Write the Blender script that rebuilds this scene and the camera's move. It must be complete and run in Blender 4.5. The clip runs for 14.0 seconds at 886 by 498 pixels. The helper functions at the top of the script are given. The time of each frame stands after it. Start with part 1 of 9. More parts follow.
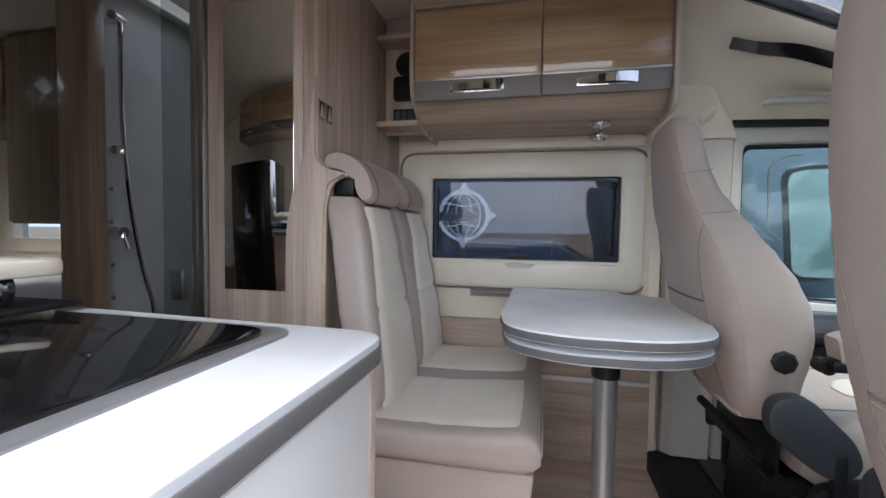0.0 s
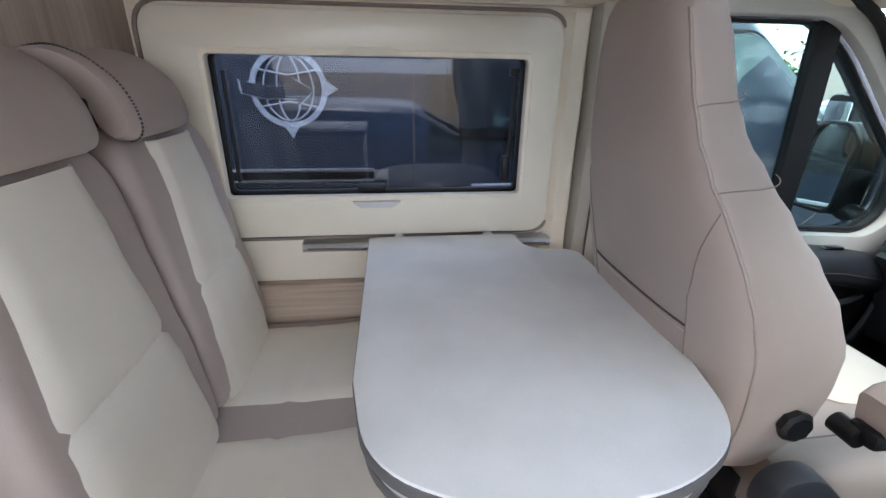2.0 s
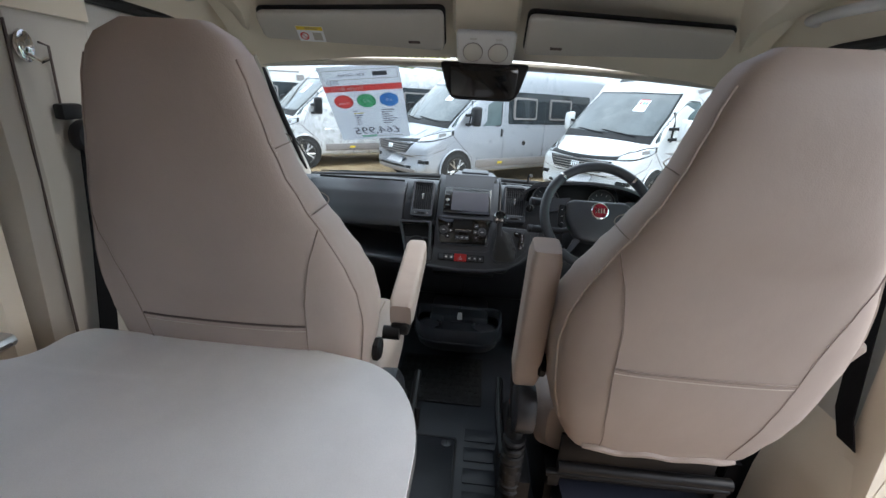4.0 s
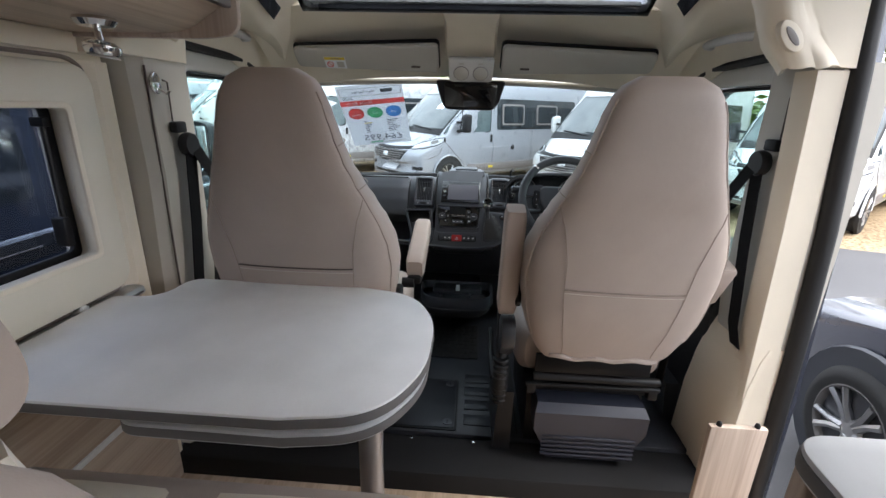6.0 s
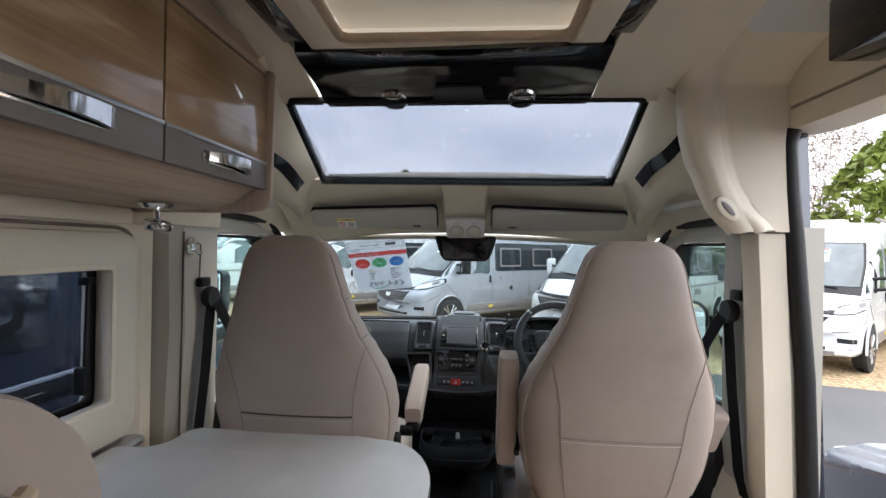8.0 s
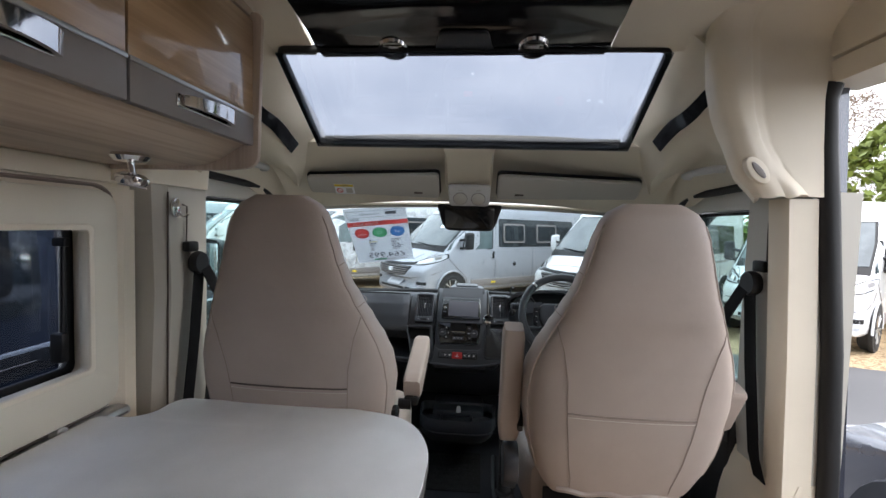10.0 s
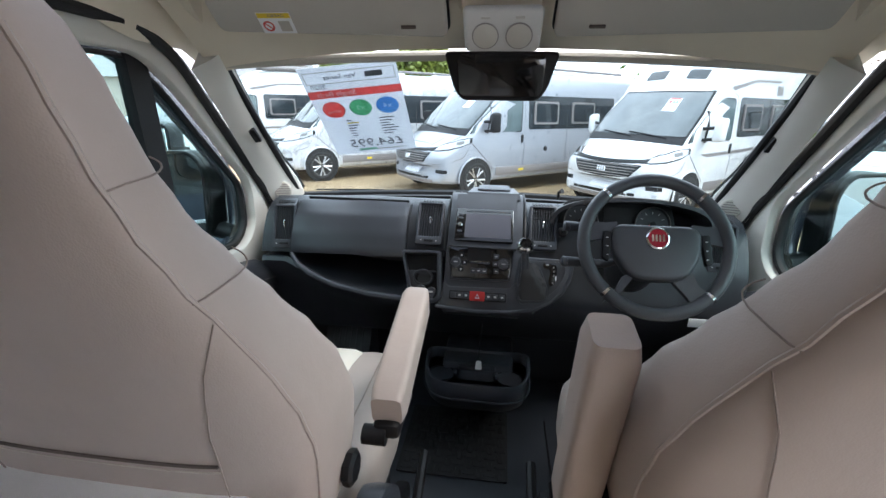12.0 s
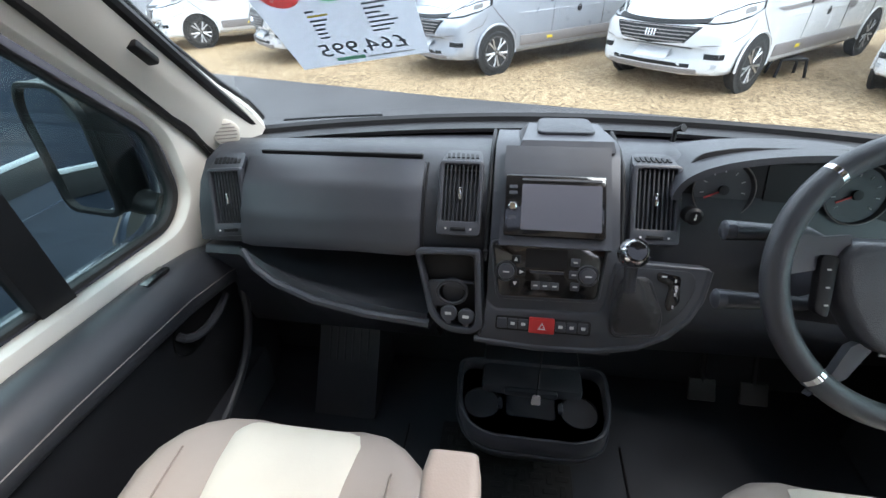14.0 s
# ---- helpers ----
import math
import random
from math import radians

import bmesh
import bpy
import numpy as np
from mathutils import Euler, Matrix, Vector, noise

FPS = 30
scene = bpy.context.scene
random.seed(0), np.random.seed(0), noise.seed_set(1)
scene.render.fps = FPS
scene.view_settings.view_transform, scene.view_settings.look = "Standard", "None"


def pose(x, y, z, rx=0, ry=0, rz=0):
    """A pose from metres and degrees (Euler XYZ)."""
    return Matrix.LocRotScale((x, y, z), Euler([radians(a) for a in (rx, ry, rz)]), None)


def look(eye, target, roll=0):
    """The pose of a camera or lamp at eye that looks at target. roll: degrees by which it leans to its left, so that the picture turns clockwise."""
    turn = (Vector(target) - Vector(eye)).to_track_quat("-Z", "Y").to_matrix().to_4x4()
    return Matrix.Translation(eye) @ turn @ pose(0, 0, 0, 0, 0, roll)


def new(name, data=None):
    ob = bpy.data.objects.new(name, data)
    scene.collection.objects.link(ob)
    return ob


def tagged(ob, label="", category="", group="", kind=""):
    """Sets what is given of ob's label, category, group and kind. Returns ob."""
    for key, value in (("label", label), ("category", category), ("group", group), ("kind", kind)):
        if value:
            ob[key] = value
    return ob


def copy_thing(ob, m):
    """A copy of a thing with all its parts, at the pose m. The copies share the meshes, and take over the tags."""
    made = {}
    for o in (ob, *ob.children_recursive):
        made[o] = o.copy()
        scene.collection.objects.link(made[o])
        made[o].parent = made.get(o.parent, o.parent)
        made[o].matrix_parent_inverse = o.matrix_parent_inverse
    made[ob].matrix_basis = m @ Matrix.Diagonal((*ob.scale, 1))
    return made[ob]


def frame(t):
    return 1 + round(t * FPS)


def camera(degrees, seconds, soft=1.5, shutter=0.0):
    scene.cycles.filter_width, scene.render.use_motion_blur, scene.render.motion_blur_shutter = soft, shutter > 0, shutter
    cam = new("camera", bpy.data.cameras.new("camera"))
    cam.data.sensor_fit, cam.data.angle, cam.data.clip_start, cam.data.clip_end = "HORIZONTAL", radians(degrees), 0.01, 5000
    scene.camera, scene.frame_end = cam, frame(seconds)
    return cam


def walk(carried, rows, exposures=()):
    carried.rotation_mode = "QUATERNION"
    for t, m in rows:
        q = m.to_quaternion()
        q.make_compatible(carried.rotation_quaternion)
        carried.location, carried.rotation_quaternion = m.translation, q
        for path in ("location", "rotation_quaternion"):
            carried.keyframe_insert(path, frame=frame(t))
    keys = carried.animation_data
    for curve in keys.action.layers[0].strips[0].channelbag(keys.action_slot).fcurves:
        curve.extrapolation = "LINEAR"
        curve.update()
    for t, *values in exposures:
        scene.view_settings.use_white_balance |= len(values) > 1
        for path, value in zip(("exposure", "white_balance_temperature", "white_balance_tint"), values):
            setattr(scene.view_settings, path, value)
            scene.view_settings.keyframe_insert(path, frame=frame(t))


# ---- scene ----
from mathutils.bvhtree import BVHTree

cam = camera(90.9, 14.0)
PATH = [
    (0, (0.137, -0.052, 0.855), (-0.289, 1.9, 0.77), 0.8),
    (0.5, (0.128, 0.11, 0.898), (-0.166, 2.083, 0.751), 0.8),
    (1, (0.124, 0.314, 1.018), (-0.307, 2.234, 0.659), 1.4),
    (1.5, (0.12, 0.453, 1.068), (-0.231, 2.314, 0.424), 0.8),
    (2, (0.103, 0.666, 1.055), (0.328, 2.505, 0.302), 0.9),
    (2.5, (0.134, 0.877, 1.058), (1.023, 2.5, 0.3), 2.8),
    (3, (0.092, 0.992, 1.06), (1.647, 2.027, 0.346), 3.4),
    (3.5, (-0.025, 1.014, 1.077), (1.826, 1.342, 0.394), 4.5),
    (4, (-0.144, 0.925, 1.104), (1.742, 1.058, 0.45), 3.2),
    (6.3, (-0.568, 0.91, 1.119), (1.337, 1.021, 0.519), 1.0),
    (6.5, (-0.574, 0.903, 1.124), (1.35, 1.025, 0.592), 0.7),
    (7, (-0.605, 0.905, 1.143), (1.378, 1.029, 0.914), 0.5),
    (7.5, (-0.638, 0.899, 1.157), (1.357, 1.034, 1.111), 0.6),
    (7.7, (-0.651, 0.893, 1.163), (1.344, 1.03, 1.142), 0.7),
    (9.8, (-0.635, 0.905, 1.141), (1.36, 1.053, 1.176), 2.0),
    (10, (-0.56, 0.896, 1.127), (1.431, 1.047, 1.016), 1.7),
    (10.5, (-0.356, 0.865, 1.103), (1.598, 1.018, 0.706), 2.0),
    (11, (-0.218, 0.857, 1.089), (1.687, 1.049, 0.511), 2.1),
    (11.5, (-0.004, 0.903, 1.084), (1.892, 1.122, 0.488), 2.0),
    (12, (0.2, 0.921, 1.088), (2.085, 1.157, 0.462), 1.0),
    (12.5, (0.403, 0.919, 1.088), (2.257, 1.225, 0.402), 0.9),
    (13, (0.557, 0.989, 1.087), (2.387, 1.341, 0.361), 0.6),
    (13.5, (0.736, 1.071, 1.11), (2.478, 1.437, 0.199), -1.0),
    (14, (0.842, 1.05, 1.121), (2.474, 1.33, -0.001), -2.1),
]
EXPOSURE = [(0, 1.8, 6100, 12), (0.5, 2.15, 6100, 12), (1.5, 2.2, 6100, 12), (2.5, 1.85, 6200, 12), (3, 1.75, 6300, 12), (4, 1.65, 6400, 12), (6.5, 1.65, 6500, 12), (7.5, 1.45, 6550, 12), (10, 1.45, 6500, 12), (11, 1.8, 6400, 12), (12, 1.95, 6250, 12), (13, 1.6, 6300, 12), (14, 2.05, 6400, 14)]
walk(cam, [(t, look(eye, target, roll)) for t, eye, target, roll in PATH], EXPOSURE)

# ---------------------------------------------------------------- light
world = bpy.data.worlds.new("world")
scene.world = world
world.use_nodes = True
wn, wl = world.node_tree.nodes, world.node_tree.links
wn.clear()
w_out = wn.new("ShaderNodeOutputWorld")
w_bg = wn.new("ShaderNodeBackground")
w_sky = wn.new("ShaderNodeTexSky")
w_sky.sky_type, w_sky.sun_disc = "NISHITA", False
w_sky.sun_elevation, w_sky.sun_rotation = radians(48), radians(200)
w_sky.air_density, w_sky.dust_density = 1.0, 3.0
w_tc = wn.new("ShaderNodeTexCoord")
w_map = wn.new("ShaderNodeMapping")
w_map.inputs["Scale"].default_value = (1.0, 1.0, 2.6)
w_noise = wn.new("ShaderNodeTexNoise")
w_noise.inputs["Scale"].default_value, w_noise.inputs["Detail"].default_value = 2.4, 5.0
w_ramp = wn.new("ShaderNodeValToRGB")
w_ramp.color_ramp.elements[0].position, w_ramp.color_ramp.elements[0].color = 0.32, (7.6, 8.3, 9.4, 1)
w_ramp.color_ramp.elements[1].position, w_ramp.color_ramp.elements[1].color = 0.68, (11.6, 12.0, 12.6, 1)
w_mix = wn.new("ShaderNodeMix")
w_mix.data_type = "RGBA"
w_mix.inputs["Factor"].default_value = 0.88
wl.new(w_tc.outputs["Generated"], w_map.inputs["Vector"])
wl.new(w_map.outputs[0], w_noise.inputs["Vector"])
wl.new(w_noise.outputs["Fac"], w_ramp.inputs[0])
wl.new(w_sky.outputs[0], w_mix.inputs["A"])
wl.new(w_ramp.outputs[0], w_mix.inputs["B"])
wl.new(w_mix.outputs["Result"], w_bg.inputs["Color"])
w_bg.inputs["Strength"].default_value = 0.14
wl.new(w_bg.outputs[0], w_out.inputs[0])

sun = new("sun", bpy.data.lights.new("sun", "SUN"))
sun.data.energy, sun.data.angle, sun.data.color = 1.2, radians(25), (1.0, 0.96, 0.9)
sun.matrix_world = look((0, 0, 10), (0.6, 6.5, 0))

# ---------------------------------------------------------------- materials
def base_mat(name):
    m = bpy.data.materials.new(name)
    m.use_nodes = True
    nt = m.node_tree
    return m, nt, nt.nodes["Principled BSDF"]


def put(nt, a, b):
    nt.links.new(a, b)


def mat(name, col, rough=0.5, metal=0.0, var=0.08, scale=6.0, bump=0.0, bscale=250.0, coat=0.0, rvar=0.08, spec=0.5):
    """A plain surface with large blotches, fine grain and relief."""
    m, nt, p = base_mat(name)
    tc = nt.nodes.new("ShaderNodeTexCoord")
    big = nt.nodes.new("ShaderNodeTexNoise")
    big.inputs["Scale"].default_value, big.inputs["Detail"].default_value = scale, 6.0
    fine = nt.nodes.new("ShaderNodeTexNoise")
    fine.inputs["Scale"].default_value, fine.inputs["Detail"].default_value = bscale, 3.0
    put(nt, tc.outputs["Object"], big.inputs["Vector"])
    put(nt, tc.outputs["Object"], fine.inputs["Vector"])
    ramp = nt.nodes.new("ShaderNodeValToRGB")
    lo, hi = [max(0, c * (1 - var)) for c in col], [min(1, c * (1 + var)) for c in col]
    ramp.color_ramp.elements[0].position, ramp.color_ramp.elements[0].color = 0.3, (*lo, 1)
    ramp.color_ramp.elements[1].position, ramp.color_ramp.elements[1].color = 0.7, (*hi, 1)
    add = nt.nodes.new("ShaderNodeMath")
    add.operation, add.inputs[1].default_value = "MULTIPLY_ADD", 0.35
    put(nt, fine.outputs["Fac"], add.inputs[0])
    half = nt.nodes.new("ShaderNodeMath")
    half.operation, half.inputs[1].default_value, half.inputs[2].default_value = "MULTIPLY_ADD", 1.0, -0.175
    put(nt, big.outputs["Fac"], half.inputs[0])
    put(nt, half.outputs[0], add.inputs[2])
    put(nt, add.outputs[0], ramp.inputs[0])
    put(nt, ramp.outputs[0], p.inputs["Base Color"])
    mr = nt.nodes.new("ShaderNodeMapRange")
    mr.inputs["To Min"].default_value, mr.inputs["To Max"].default_value = max(0.02, rough - rvar), min(1, rough + rvar)
    put(nt, big.outputs["Fac"], mr.inputs["Value"])
    put(nt, mr.outputs[0], p.inputs["Roughness"])
    p.inputs["Metallic"].default_value = metal
    p.inputs["Specular IOR Level"].default_value = spec
    p.inputs["Coat Weight"].default_value = coat
    p.inputs["Coat Roughness"].default_value = 0.08
    if bump:
        b = nt.nodes.new("ShaderNodeBump")
        b.inputs["Strength"].default_value, b.inputs["Distance"].default_value = bump, 0.002
        put(nt, fine.outputs["Fac"], b.inputs["Height"])
        put(nt, b.outputs[0], p.inputs["Normal"])
    return m


def leather(name, col, rough=0.5):
    """Soft leatherette: pebbled grain by cells, slow creases, slight mottling."""
    m, nt, p = base_mat(name)
    tc = nt.nodes.new("ShaderNodeTexCoord")
    cell = nt.nodes.new("ShaderNodeTexVoronoi")
    cell.inputs["Scale"].default_value = 420.0
    crease = nt.nodes.new("ShaderNodeTexNoise")
    crease.inputs["Scale"].default_value, crease.inputs["Detail"].default_value = 9.0, 4.0
    mott = nt.nodes.new("ShaderNodeTexNoise")
    mott.inputs["Scale"].default_value, mott.inputs["Detail"].default_value = 5.0, 7.0
    for n in (cell, crease, mott):
        put(nt, tc.outputs["Object"], n.inputs["Vector"])
    ramp = nt.nodes.new("ShaderNodeValToRGB")
    ramp.color_ramp.elements[0].position, ramp.color_ramp.elements[0].color = 0.3, (*[c * 0.93 for c in col], 1)
    ramp.color_ramp.elements[1].position, ramp.color_ramp.elements[1].color = 0.7, (*[min(1, c * 1.05) for c in col], 1)
    put(nt, mott.outputs["Fac"], ramp.inputs[0])
    put(nt, ramp.outputs[0], p.inputs["Base Color"])
    p.inputs["Roughness"].default_value = rough
    p.inputs["Sheen Weight"].default_value = 0.08
    b1, b2 = nt.nodes.new("ShaderNodeBump"), nt.nodes.new("ShaderNodeBump")
    b1.inputs["Strength"].default_value, b1.inputs["Distance"].default_value = 0.12, 0.001
    b2.inputs["Strength"].default_value, b2.inputs["Distance"].default_value = 0.22, 0.012
    put(nt, cell.outputs["Distance"], b1.inputs["Height"])
    put(nt, crease.outputs["Fac"], b2.inputs["Height"])
    put(nt, b2.outputs[0], b1.inputs["Normal"])
    put(nt, b1.outputs[0], p.inputs["Normal"])
    return m


def wood(name, dark, light, axis=2, rough=0.45, coat=0.0, scale=1.0):
    """Wood veneer with the grain running along one axis."""
    m, nt, p = base_mat(name)
    tc = nt.nodes.new("ShaderNodeTexCoord")
    mp = nt.nodes.new("ShaderNodeMapping")
    s = [14.0 * scale] * 3
    s[axis] = 0.9 * scale
    mp.inputs["Scale"].default_value = s
    put(nt, tc.outputs["Object"], mp.inputs["Vector"])
    broad = nt.nodes.new("ShaderNodeTexNoise")
    broad.inputs["Scale"].default_value, broad.inputs["Detail"].default_value = 1.3, 5.0
    broad.inputs["Distortion"].default_value = 0.6
    mp2 = nt.nodes.new("ShaderNodeMapping")
    s2 = [130.0 * scale] * 3
    s2[axis] = 3.0 * scale
    mp2.inputs["Scale"].default_value = s2
    put(nt, tc.outputs["Object"], mp2.inputs["Vector"])
    pore = nt.nodes.new("ShaderNodeTexNoise")
    pore.inputs["Scale"].default_value, pore.inputs["Detail"].default_value = 1.0, 3.0
    put(nt, mp.outputs[0], broad.inputs["Vector"])
    put(nt, mp2.outputs[0], pore.inputs["Vector"])
    mix = nt.nodes.new("ShaderNodeMath")
    mix.operation, mix.inputs[1].default_value = "MULTIPLY_ADD", 0.45
    put(nt, pore.outputs["Fac"], mix.inputs[0])
    sub = nt.nodes.new("ShaderNodeMath")
    sub.operation, sub.inputs[1].default_value = "SUBTRACT", 0.22
    put(nt, broad.outputs["Fac"], sub.inputs[0])
    put(nt, sub.outputs[0], mix.inputs[2])
    ramp = nt.nodes.new("ShaderNodeValToRGB")
    ramp.color_ramp.elements[0].position, ramp.color_ramp.elements[0].color = 0.3, (*dark, 1)
    ramp.color_ramp.elements[1].position, ramp.color_ramp.elements[1].color = 0.66, (*light, 1)
    put(nt, mix.outputs[0], ramp.inputs[0])
    put(nt, ramp.outputs[0], p.inputs["Base Color"])
    p.inputs["Roughness"].default_value = rough
    p.inputs["Coat Weight"].default_value = coat
    p.inputs["Coat Roughness"].default_value = 0.03
    b = nt.nodes.new("ShaderNodeBump")
    b.inputs["Strength"].default_value, b.inputs["Distance"].default_value = 0.06, 0.001
    put(nt, pore.outputs["Fac"], b.inputs["Height"])
    put(nt, b.outputs[0], p.inputs["Normal"])
    return m


def pane_mat(name, tint, gloss=1.0):
    """Thin sheet glass: tinted and clear, with Fresnel gloss."""
    m, nt, p = base_mat(name)
    nt.nodes.remove(p)
    out = nt.nodes["Material Output"]
    tr, gl, lw, pw, ma, mx = (nt.nodes.new(k) for k in ("ShaderNodeBsdfTransparent", "ShaderNodeBsdfGlossy", "ShaderNodeLayerWeight", "ShaderNodeMath", "ShaderNodeMath", "ShaderNodeMixShader"))
    tr.inputs[0].default_value = (*tint, 1)
    gl.inputs["Color"].default_value = (gloss, gloss, gloss, 1)
    gl.inputs["Roughness"].default_value = 0.01
    pw.operation, pw.inputs[1].default_value = "POWER", 5.0
    ma.operation, ma.inputs[1].default_value, ma.inputs[2].default_value = "MULTIPLY_ADD", 0.8, 0.03
    put(nt, lw.outputs["Facing"], pw.inputs[0])
    put(nt, pw.outputs[0], ma.inputs[0])
    put(nt, ma.outputs[0], mx.inputs[0])
    put(nt, tr.outputs[0], mx.inputs[1])
    put(nt, gl.outputs[0], mx.inputs[2])
    put(nt, mx.outputs[0], out.inputs["Surface"])
    return m


def gravel_mat():
    m, nt, p = base_mat("gravel")
    tc = nt.nodes.new("ShaderNodeTexCoord")
    v = nt.nodes.new("ShaderNodeTexVoronoi")
    v.inputs["Scale"].default_value = 28.0
    n = nt.nodes.new("ShaderNodeTexNoise")
    n.inputs["Scale"].default_value, n.inputs["Detail"].default_value = 0.7, 6.0
    put(nt, tc.outputs["Object"], v.inputs["Vector"])
    put(nt, tc.outputs["Object"], n.inputs["Vector"])
    sep = nt.nodes.new("ShaderNodeSeparateColor")
    put(nt, v.outputs["Color"], sep.inputs[0])
    r = nt.nodes.new("ShaderNodeValToRGB")
    r.color_ramp.elements[0].color, r.color_ramp.elements[1].color = (0.19, 0.122, 0.062, 1), (0.50, 0.375, 0.225, 1)
    put(nt, sep.outputs[0], r.inputs[0])
    mx = nt.nodes.new("ShaderNodeMix")
    mx.data_type, mx.blend_type = "RGBA", "MULTIPLY"
    mx.inputs["Factor"].default_value = 0.6
    r2 = nt.nodes.new("ShaderNodeValToRGB")
    r2.color_ramp.elements[0].position, r2.color_ramp.elements[0].color = 0.3, (0.62, 0.6, 0.58, 1)
    r2.color_ramp.elements[1].position, r2.color_ramp.elements[1].color = 0.7, (1, 1, 1, 1)
    put(nt, n.outputs["Fac"], r2.inputs[0])
    put(nt, r.outputs[0], mx.inputs["A"])
    put(nt, r2.outputs[0], mx.inputs["B"])
    put(nt, mx.outputs["Result"], p.inputs["Base Color"])
    p.inputs["Roughness"].default_value = 0.85
    b = nt.nodes.new("ShaderNodeBump")
    b.inputs["Strength"].default_value, b.inputs["Distance"].default_value = 0.8, 0.02
    put(nt, v.outputs["Distance"], b.inputs["Height"])
    put(nt, b.outputs[0], p.inputs["Normal"])
    return m


TAUPE = leather("taupe_leatherette", (0.415, 0.347, 0.302), 0.5)
CREAM = leather("cream_leatherette", (0.74, 0.685, 0.585), 0.5)
SEAM = mat("seam_thread", (0.10, 0.08, 0.07), 0.8, var=0.1)
SEAMT = mat("taupe_thread", (0.26, 0.213, 0.183), 0.8, var=0.1)
STITCH = mat("light_stitching", (0.55, 0.50, 0.44), 0.8, var=0.1)
WOOD = wood("ash_veneer", (0.36, 0.275, 0.215), (0.56, 0.46, 0.38), axis=2)
WOODX = wood("ash_veneer_lengthwise", (0.35, 0.26, 0.185), (0.54, 0.435, 0.335), axis=0)
WOODG = wood("glossy_oak_door", (0.30, 0.185, 0.095), (0.48, 0.325, 0.19), axis=0, rough=0.3, coat=1.0)
WOODD = wood("brown_oak", (0.15, 0.10, 0.065), (0.26, 0.19, 0.13), axis=2, rough=0.3, coat=0.5)
FLOORW = wood("light_oak_floor", (0.40, 0.29, 0.20), (0.62, 0.49, 0.37), axis=0, rough=0.4)
PLYEDGE = mat("ply_edge", (0.52, 0.40, 0.29), 0.55, var=0.15, bscale=90)
TABLETOP = mat("pale_table_laminate", (0.85, 0.85, 0.84), 0.62, var=0.08, scale=5, bump=0.05, bscale=600)
WHITE = mat("white_laminate", (0.53, 0.545, 0.56), 0.58, var=0.05, scale=14, bump=0.05, bscale=600, spec=0.25)
GREYEDGE = mat("grey_edge_band", (0.15, 0.145, 0.143), 0.6, metal=0.0, spec=0.25, var=0.05)
GREYSTRIP = mat("warm_grey_panel", (0.22, 0.20, 0.195), 0.45, var=0.04)
CREAMPL = mat("cream_plastic", (0.78, 0.70, 0.57), 0.5, var=0.03, bump=0.06, bscale=500)
CREAMLIN = mat("cream_headlining", (0.74, 0.67, 0.55), 0.75, var=0.04, bump=0.12, bscale=700)
IVORY = mat("ivory_blind_panel", (0.73, 0.67, 0.555), 0.35, var=0.02, coat=0.15)
GREYTRIM = mat("grey_beige_trim", (0.50, 0.475, 0.42), 0.55, var=0.04, bump=0.06, bscale=500)
CABPL = mat("pale_grey_beige_plastic", (0.60, 0.585, 0.535), 0.5, var=0.03, bump=0.06, bscale=500)
VISOR = mat("grey_visor_cloth", (0.47, 0.45, 0.41), 0.8, var=0.04, bump=0.15, bscale=900)
PALEGREY = mat("pale_grey_plastic", (0.55, 0.54, 0.52), 0.45, var=0.03)
DASH = mat("charcoal_dash_plastic", (0.031, 0.034, 0.041), 0.40, var=0.12, bump=0.25, bscale=900, spec=0.6)
DASH2 = mat("slate_dash_plastic", (0.044, 0.048, 0.058), 0.36, var=0.1, bump=0.12, bscale=900, spec=0.6)
WHEELGRIP = mat("dark_grey_wheel_leather", (0.042, 0.045, 0.052), 0.36, var=0.12, bump=0.35, bscale=600, spec=0.6)
CARD = mat("black_door_card_vinyl", (0.014, 0.015, 0.018), 0.5, var=0.15, bump=0.3, bscale=500, spec=0.45)
LEATHER = mat("black_leather", (0.045, 0.045, 0.047), 0.45, var=0.15, bump=0.35, bscale=350)
BLACK = mat("black_plastic", (0.008, 0.008, 0.009), 0.45, var=0.15, bump=0.1, bscale=700, spec=0.3)
BELT = mat("black_belt_webbing", (0.008, 0.008, 0.009), 0.85, var=0.2, bump=0.4, bscale=450, spec=0.15)
GLOSSBLACK = mat("gloss_black", (0.008, 0.008, 0.009), 0.08, var=0.1, rvar=0.03, coat=0.6)
RUBBER = mat("black_rubber", (0.009, 0.009, 0.010), 0.6, var=0.2, bump=0.2, bscale=300)
CABMAT = mat("dark_grey_cab_mat", (0.026, 0.029, 0.036), 0.40, var=0.2, scale=5, bump=0.3, bscale=350)
CARPET = mat("black_step_carpet", (0.007, 0.007, 0.008), 0.9, var=0.3, bump=0.5, bscale=500)
SLATE = mat("slate_blue_plastic", (0.032, 0.036, 0.052), 0.42, var=0.08, bump=0.15, bscale=600)
CHROME = mat("chrome", (0.78, 0.78, 0.78), 0.07, metal=1.0, var=0.02, rvar=0.03)
ALU = mat("brushed_aluminium", (0.55, 0.55, 0.55), 0.32, metal=1.0, var=0.05, bscale=500)
STEELG = mat("grey_steel_post", (0.33, 0.33, 0.34), 0.35, metal=0.7, var=0.05)
MIRROR = mat("mirror_silver", (0.88, 0.88, 0.88), 0.012, metal=1.0, var=0.0, rvar=0.005)
HOBGLASS = mat("black_hob_glass", (0.006, 0.006, 0.007), 0.04, var=0.05, rvar=0.01, coat=0.5)
SCREEN = mat("grey_screen", (0.11, 0.11, 0.13), 0.16, var=0.03)
